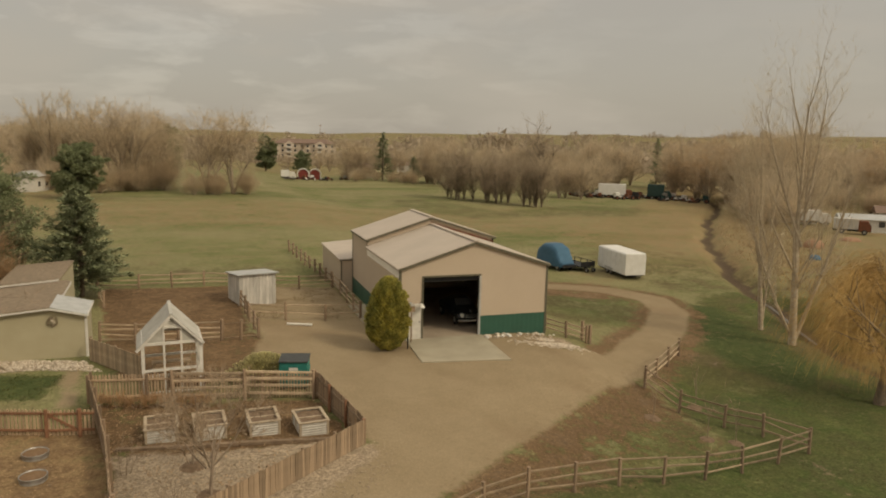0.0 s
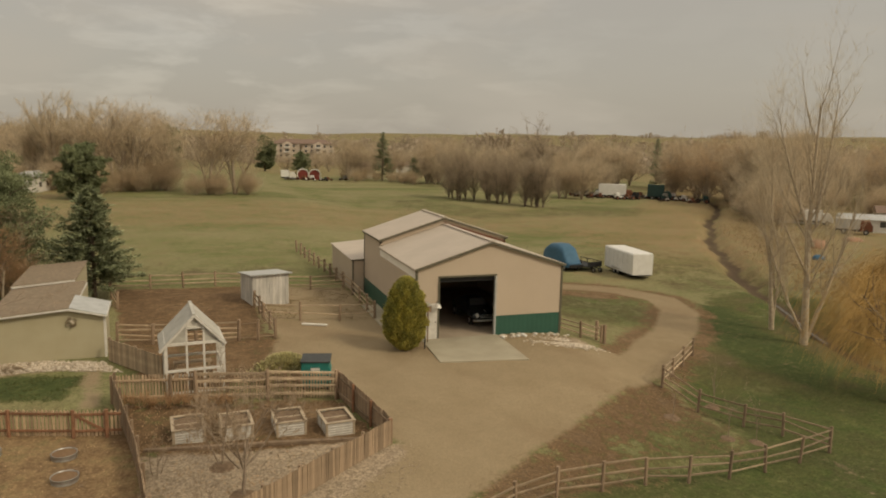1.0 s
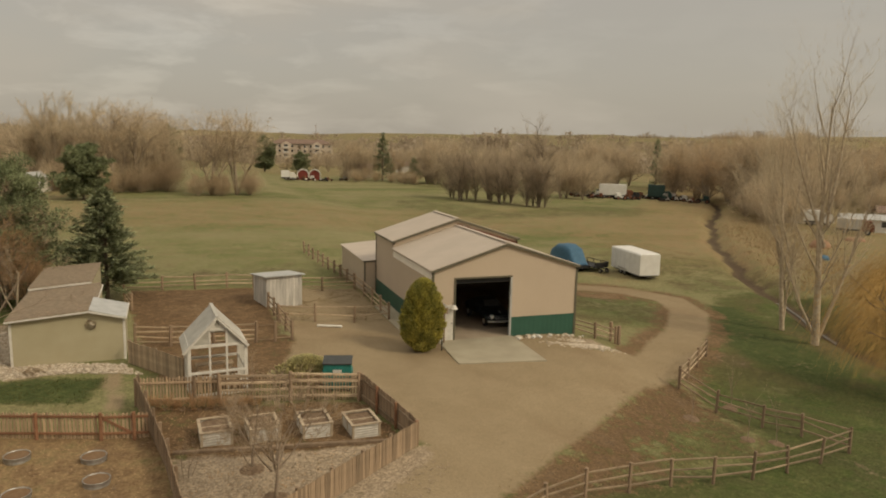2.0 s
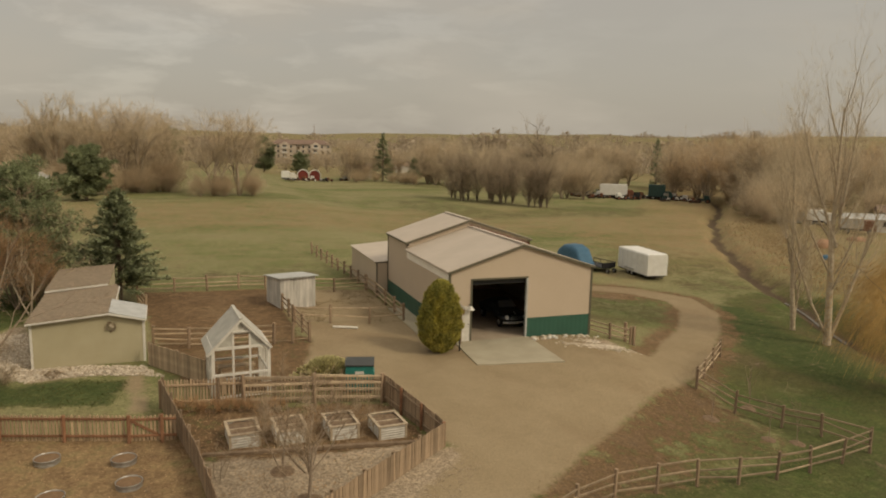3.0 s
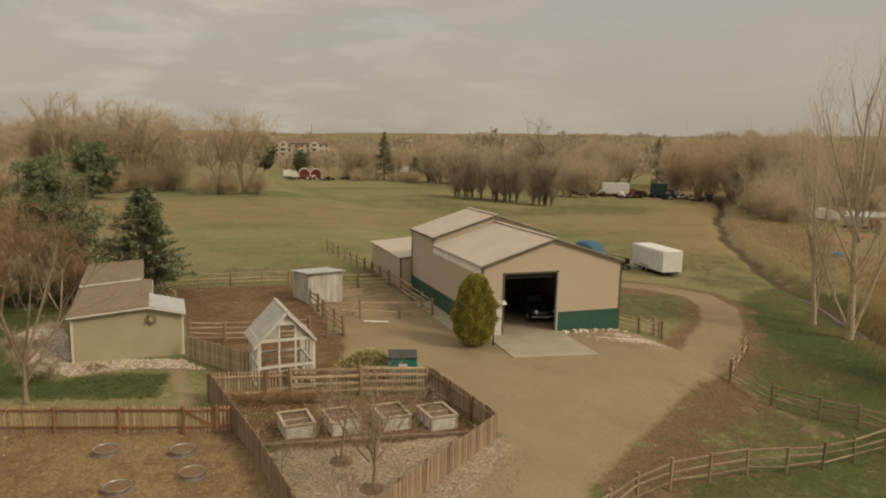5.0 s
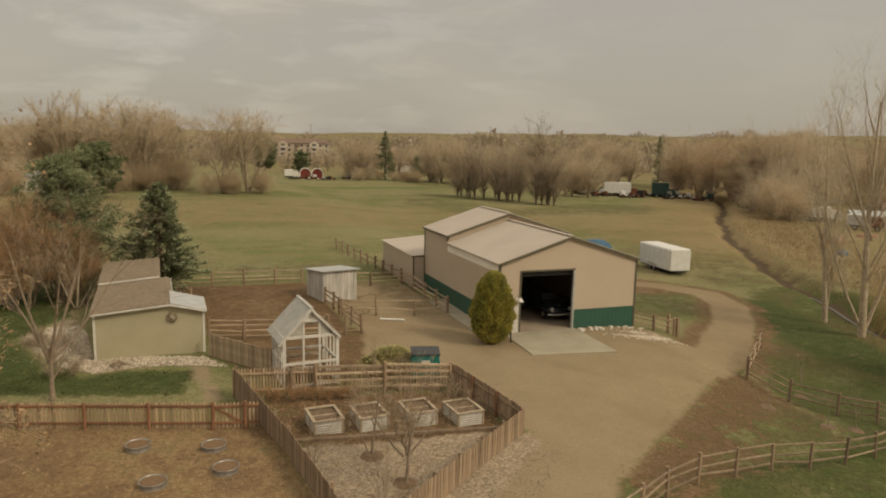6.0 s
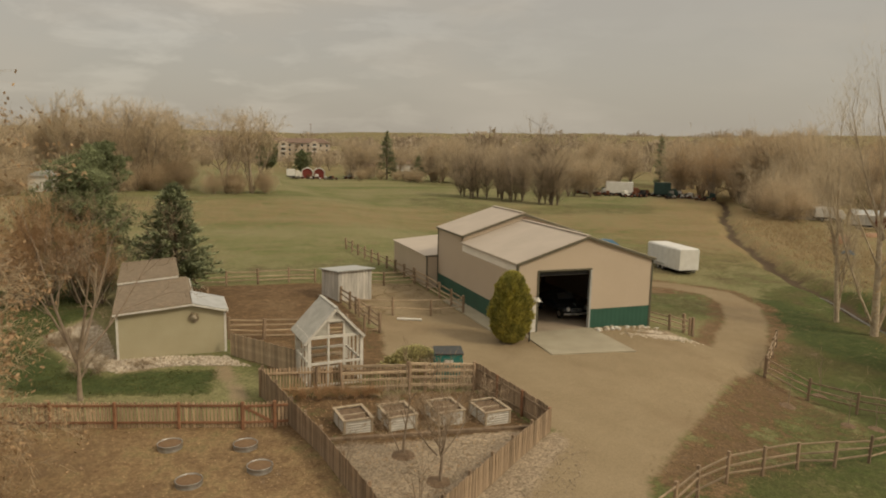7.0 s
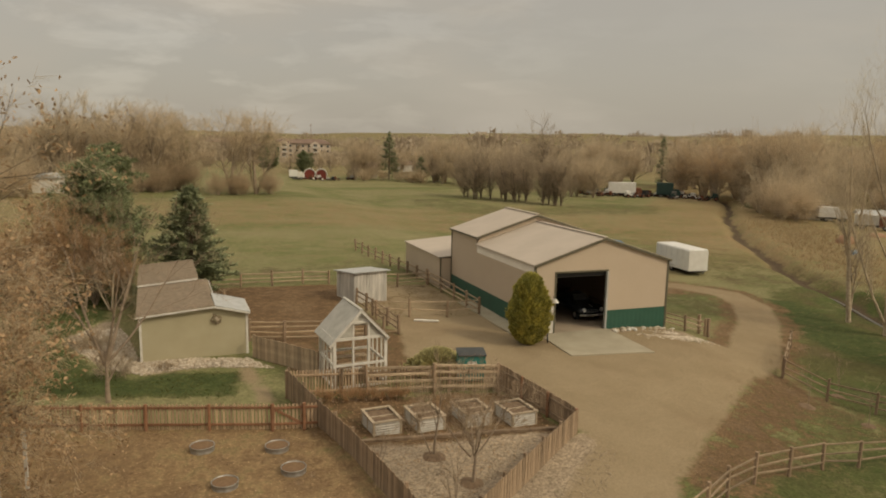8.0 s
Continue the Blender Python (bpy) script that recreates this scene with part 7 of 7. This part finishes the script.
def apartment(x, y, rz, w, label):
    b = thing("apartment_building", pose(x, y, 0.4, 0, 0, rz), label, "building")
    H, D = 8.6, 12.0
    wall = part("wall", Geo().box(-w / 2, w / 2, 0, D, -7, H), STUCCO, b)
    part("roof", Geo().add([(-w / 2 - 0.8, -0.8, H), (w / 2 + 0.8, -0.8, H), (w / 2 + 0.8, D + 0.8, H), (-w / 2 - 0.8, D + 0.8, H), (-w / 2 + 5, D / 2, H + 2.6), (w / 2 - 5, D / 2, H + 2.6)], [(0, 1, 5, 4), (1, 2, 5), (2, 3, 4, 5), (3, 0, 4), (3, 2, 1, 0)]), ROOFTILE, b, "hipped brown tile roof")
    n = int(w / 3.4)
    me = Geo().box(-0.6, 0.6, -0.06, 0.02, 0.1, 1.4).mesh("window", GLASS)
    fr = Geo().box(-0.72, -0.6, -0.1, 0.02, 0, 1.5).box(0.6, 0.72, -0.1, 0.02, 0, 1.5).box(-0.6, 0.6, -0.1, 0.02, 1.4, 1.5).mesh("window_frame", WHITE)
    for f in range(3):
        for k in range(n):
            m = pose(-w / 2 + (k + 0.5) * w / n, 0, 0.9 + f * 2.75)
            part("window_frame", fr, None, part("window", me, None, b, m=m))
    for k in range(2):
        cx = -w / 4 + k * w / 2
        part("gable_bay", Geo().prism([(cx - 3, -1.2, -7), (cx + 3, -1.2, -7), (cx + 3, -1.2, H - 0.4), (cx, -1.2, H + 1.3), (cx - 3, -1.2, H - 0.4)], (0, 1.2, 0)), STUCCO, b)
        for f in range(3):
            part("balcony", Geo().box(cx - 1.6, cx + 1.6, -1.9, -1.2, 0.5 + f * 2.75, 1.4 + f * 2.75), WHITE, b)
            part("balcony_door", Geo().box(cx - 1.1, cx + 1.1, -1.24, -1.2, 1.4 + f * 2.75, 2.7 + f * 2.75), GLASS, b)


apartment(44.5, 385.1, -10, 36, "far cream three-storey apartment block with brown hipped roof")
apartment(-0.3, 395.9, -4, 44, "far cream apartment block half hidden by trees")
apartment(-96.7, 386.2, 10, 46, "far cream apartment block behind bare trees")
apartment(-135.7, 387.1, 16, 40, "far tan apartment block at the tree line")


def low_house(x, y, rz, w, d, h, wallm, roofm, label, name="house"):
    b = thing(name, pose(x, y, gz(x, y), 0, 0, rz), label, "house")
    part("wall", Geo().box(-w / 2, w / 2, 0, d, -1, h), wallm, b)
    part("roof", Geo().prism([(-w / 2 - 0.4, -0.4, h), (-w / 2 - 0.4, d + 0.4, h), (-w / 2 - 0.4, d / 2, h + d * 0.22)], (w + 0.8, 0, 0)), roofm, b)
    n = max(2, int(w / 3.5))
    for k in range(n):
        part("window", Geo().box(-w / 2 + (k + 0.5) * w / n - 0.5, -w / 2 + (k + 0.5) * w / n + 0.5, -0.05, 0.02, 1.0, 2.0), GLASS, b)


low_house(-41.6, 122.1, 80, 7.0, 4.6, 3.0, WHITE, GREYROOF, "white barn-like building with pale metal roof", "white_barn")
low_house(184.8, 390.0, -25, 40, 10, 4.5, WHITE, GREYROOF, "long white far building behind the grove")
low_house(78.9, 280.8, -18, 10, 8, 3.4, WHITE, ROOFTILE, "white far house with brown roof")
low_house(43.7, 219.7, -10, 9, 8, 3.6, STUCCO, ROOFTILE, "small tan far house")
low_house(104.6, 59.0, -38, 9, 4, 2.3, WHITE, GREYROOF, "low white trailer home across the creek", "trailer_home")
low_house(102.8, 73.4, -30, 7, 4, 2.2, GREYWOOD, SHINGLE, "grey low shed across the creek")
low_house(127.4, 67.1, -42, 14, 6, 2.3, GREYWOOD, ROOFTILE, "long grey low house across the creek")


def quonset(x, y, rz):
    b = thing("red_shed", pose(x, y, gz(x, y), 0, 0, rz), "small round-roofed red shed with white arch trim", "shed", "red round sheds")
    n, r = 14, 1.75
    arc = [(math.cos(math.pi * k / n) * r, 0, 1.6 + math.sin(math.pi * k / n) * r) for k in range(n + 1)]
    part("front", Geo().prism([(r, 0, -0.3), *arc, (-r, 0, -0.3)], (0, 0.15, 0)), REDBARN, b)
    part("roof", Geo().add([p for a in arc for p in ((a[0] * 1.08, 0.15, 1.6 + (a[2] - 1.6) * 1.08), (a[0] * 1.08, 5, 1.6 + (a[2] - 1.6) * 1.08))], [(2 * k, 2 * k + 1, 2 * k + 3, 2 * k + 2) for k in range(n)]), GREYROOF, b)
    part("arch_trim", Geo().tube([(a[0] * 1.1, -0.08, 1.6 + (a[2] - 1.6) * 1.1) for a in arc], [0.2] * (n + 1), 5), WHITE, b, "white arch trim")
    for s in (-1, 1):
        part("leg", Geo().box(s * r - 0.12, s * r + 0.12, -0.1, 0.1, -0.3, 1.6), WHITE, b)


quonset(20.8, 205.6, -8)
quonset(24.7, 205.0, -8)


def box_truck(x, y, rz, bodym, cabm, label, L=7.0, H=3.4, name="box_truck"):
    t = thing(name, pose(x, y, gz(x, y), 0, 0, rz), label, "truck")
    part("cargo_box", Geo().box(0, L, -1.2, 1.2, 0.9, H), bodym, t)
    part("cab", Geo().prism([(L + 0.1, -1.05, 0.6), (L + 2.1, -1.05, 0.6), (L + 2.1, -1.05, 1.5), (L + 1.5, -1.05, 2.4), (L + 0.1, -1.05, 2.4)], (0, 2.1, 0)), cabm, t)
    part("windscreen", Geo().quad((L + 2.12, -0.9, 1.55), (L + 2.12, 0.9, 1.55), (L + 1.55, 0.9, 2.3), (L + 1.55, -0.9, 2.3)), GLASS, t)
    part("chassis", Geo().box(0, L + 2, -0.5, 0.5, 0.5, 0.9), BLACK, t)
    for s in (-1, 1):
        for xx in (1.4, L + 1.1):
            wheel(t, (xx, s * 1.0, 0.45), 0.45, 0.3, "y")


def tarp_pile(x, y, r, h, material, label):
    """Sheeting thrown over a heap of goods."""
    g, n, vs = Geo(), 16, []
    for ring, z in ((1.0, -0.1), (0.95, 0.35), (0.7, 0.85), (0.3, 1.0)):
        for k in range(n):
            a = 2 * math.pi * k / n
            w = r * ring * (1 + 0.22 * noise.noise(Vector((math.cos(a) * 1.6 + x, math.sin(a) * 1.6, ring * 2))))
            vs.append((w * math.cos(a), 0.7 * w * math.sin(a), h * z * (1 + 0.15 * noise.noise(Vector((k, ring * 3, y))))))
    g.add(vs, [(i * n + k, i * n + (k + 1) % n, (i + 1) * n + (k + 1) % n, (i + 1) * n + k) for i in range(3) for k in range(n)] + [tuple(range(3 * n, 4 * n))])
    solid("covered_heap", g, material, label, "heap", "covered heaps", m=pose(x, y, gz(x, y)), smooth=True)


ORANGE = mat("faded_orange_sheet", (0.31, 0.18, 0.1), (0.25, 0.14, 0.08), 2, 0.7, 0.3, 8)
tarp_pile(63.31, 31.47, 0.9, 0.6, TARP, "heap of goods under a blue sheet across the creek")
tarp_pile(73.64, 41.43, 1.7, 1.2, ORANGE, "faded orange sheet over a heap across the creek")
tarp_pile(88.22, 48.15, 1.8, 0.6, ORANGE, "faded orange sheet over a low heap across the creek")
box_truck(95.7, 138.4, -28, TRAILER, RUST, "long white truck body in a far machinery yard", 7.5, 3.9)
box_truck(109.1, 134.2, -35, DGREEN, DGREEN, "dark green old truck in the machinery yard", 4.6, 4.2, "green_truck")
box_truck(101.5, 71.8, -32, TRAILER, WHITE, "pale camper van parked across the creek", 3.6, 2.9, "camper_van")
box_truck(96.6, 59.2, -50, GREYWOOD, RUST, "weathered box truck parked across the creek", 3.8, 2.7)
box_truck(111.2, 76.0, 150, TRAILER, BLACK, "dusty pale truck parked across the creek", 3.4, 2.5)
box_truck(11.9, 190.7, -5, TRAILER, WHITE, "small white trailer parked beyond the field", 2.6, 2.9, "white_box_trailer")
rj = random.Random(9)
for k in range(84):
    u = rj.random()
    x, y = (92.7 + 24.1 * u + rj.gauss(0, 2.5), 141.4 - 10.5 * u + rj.gauss(0, 5.0)) if k < 70 else (15.5 + 21.3 * u + rj.gauss(0, 1), 198.3 + rj.gauss(0, 3))
    s = rj.uniform(0.7, 1.7) if k < 70 else rj.uniform(0.6, 1.3)
    j = thing("farm_machine", pose(x, y, gz(x, y), 0, 0, rj.uniform(0, 360)), "rusty old farm machine in long grass", "farm machine", "old machines")
    mt = rj.choice((RUST, RUST, BLACK, WHITE, DGREEN, GALV, GREYWOOD, TRAILER))
    part("frame", Geo().beam((-s, 0, 0.5 * s), (s, 0, 0.6 * s), 0.3 * s, 0.25 * s, 0.03), mt, j)
    part("hood", Geo().prism([(0, -0.35 * s, 0.6 * s), (0.95 * s, -0.35 * s, 0.6 * s), (0.9 * s, -0.35 * s, 1.2 * s), (0.1 * s, -0.35 * s, 1.3 * s)], (0, 0.7 * s, 0)), mt, j)
    for sx in (-0.7, 0.7):
        for sy in (-0.5, 0.5):
            wheel(j, (sx * s, sy * s, 0.35 * s), 0.38 * s, 0.2 * s, "y", RUST)
for x, y, h in ((79.6, 556.8, 25), (223.7, 515.0, 25)):
    p = thing("power_pole", pose(x, y, gz(x, y)), "distant wooden power pole", "power pole", "power poles")
    part("pole", Geo().tube([(0, 0, -1), (0, 0, h)], [0.24, 0.16], 7), POST, p)
    part("crossarm", Geo().beam((-1.3, 0, h - 1), (1.3, 0, h - 1), 0.18, 0.2), POST, p)
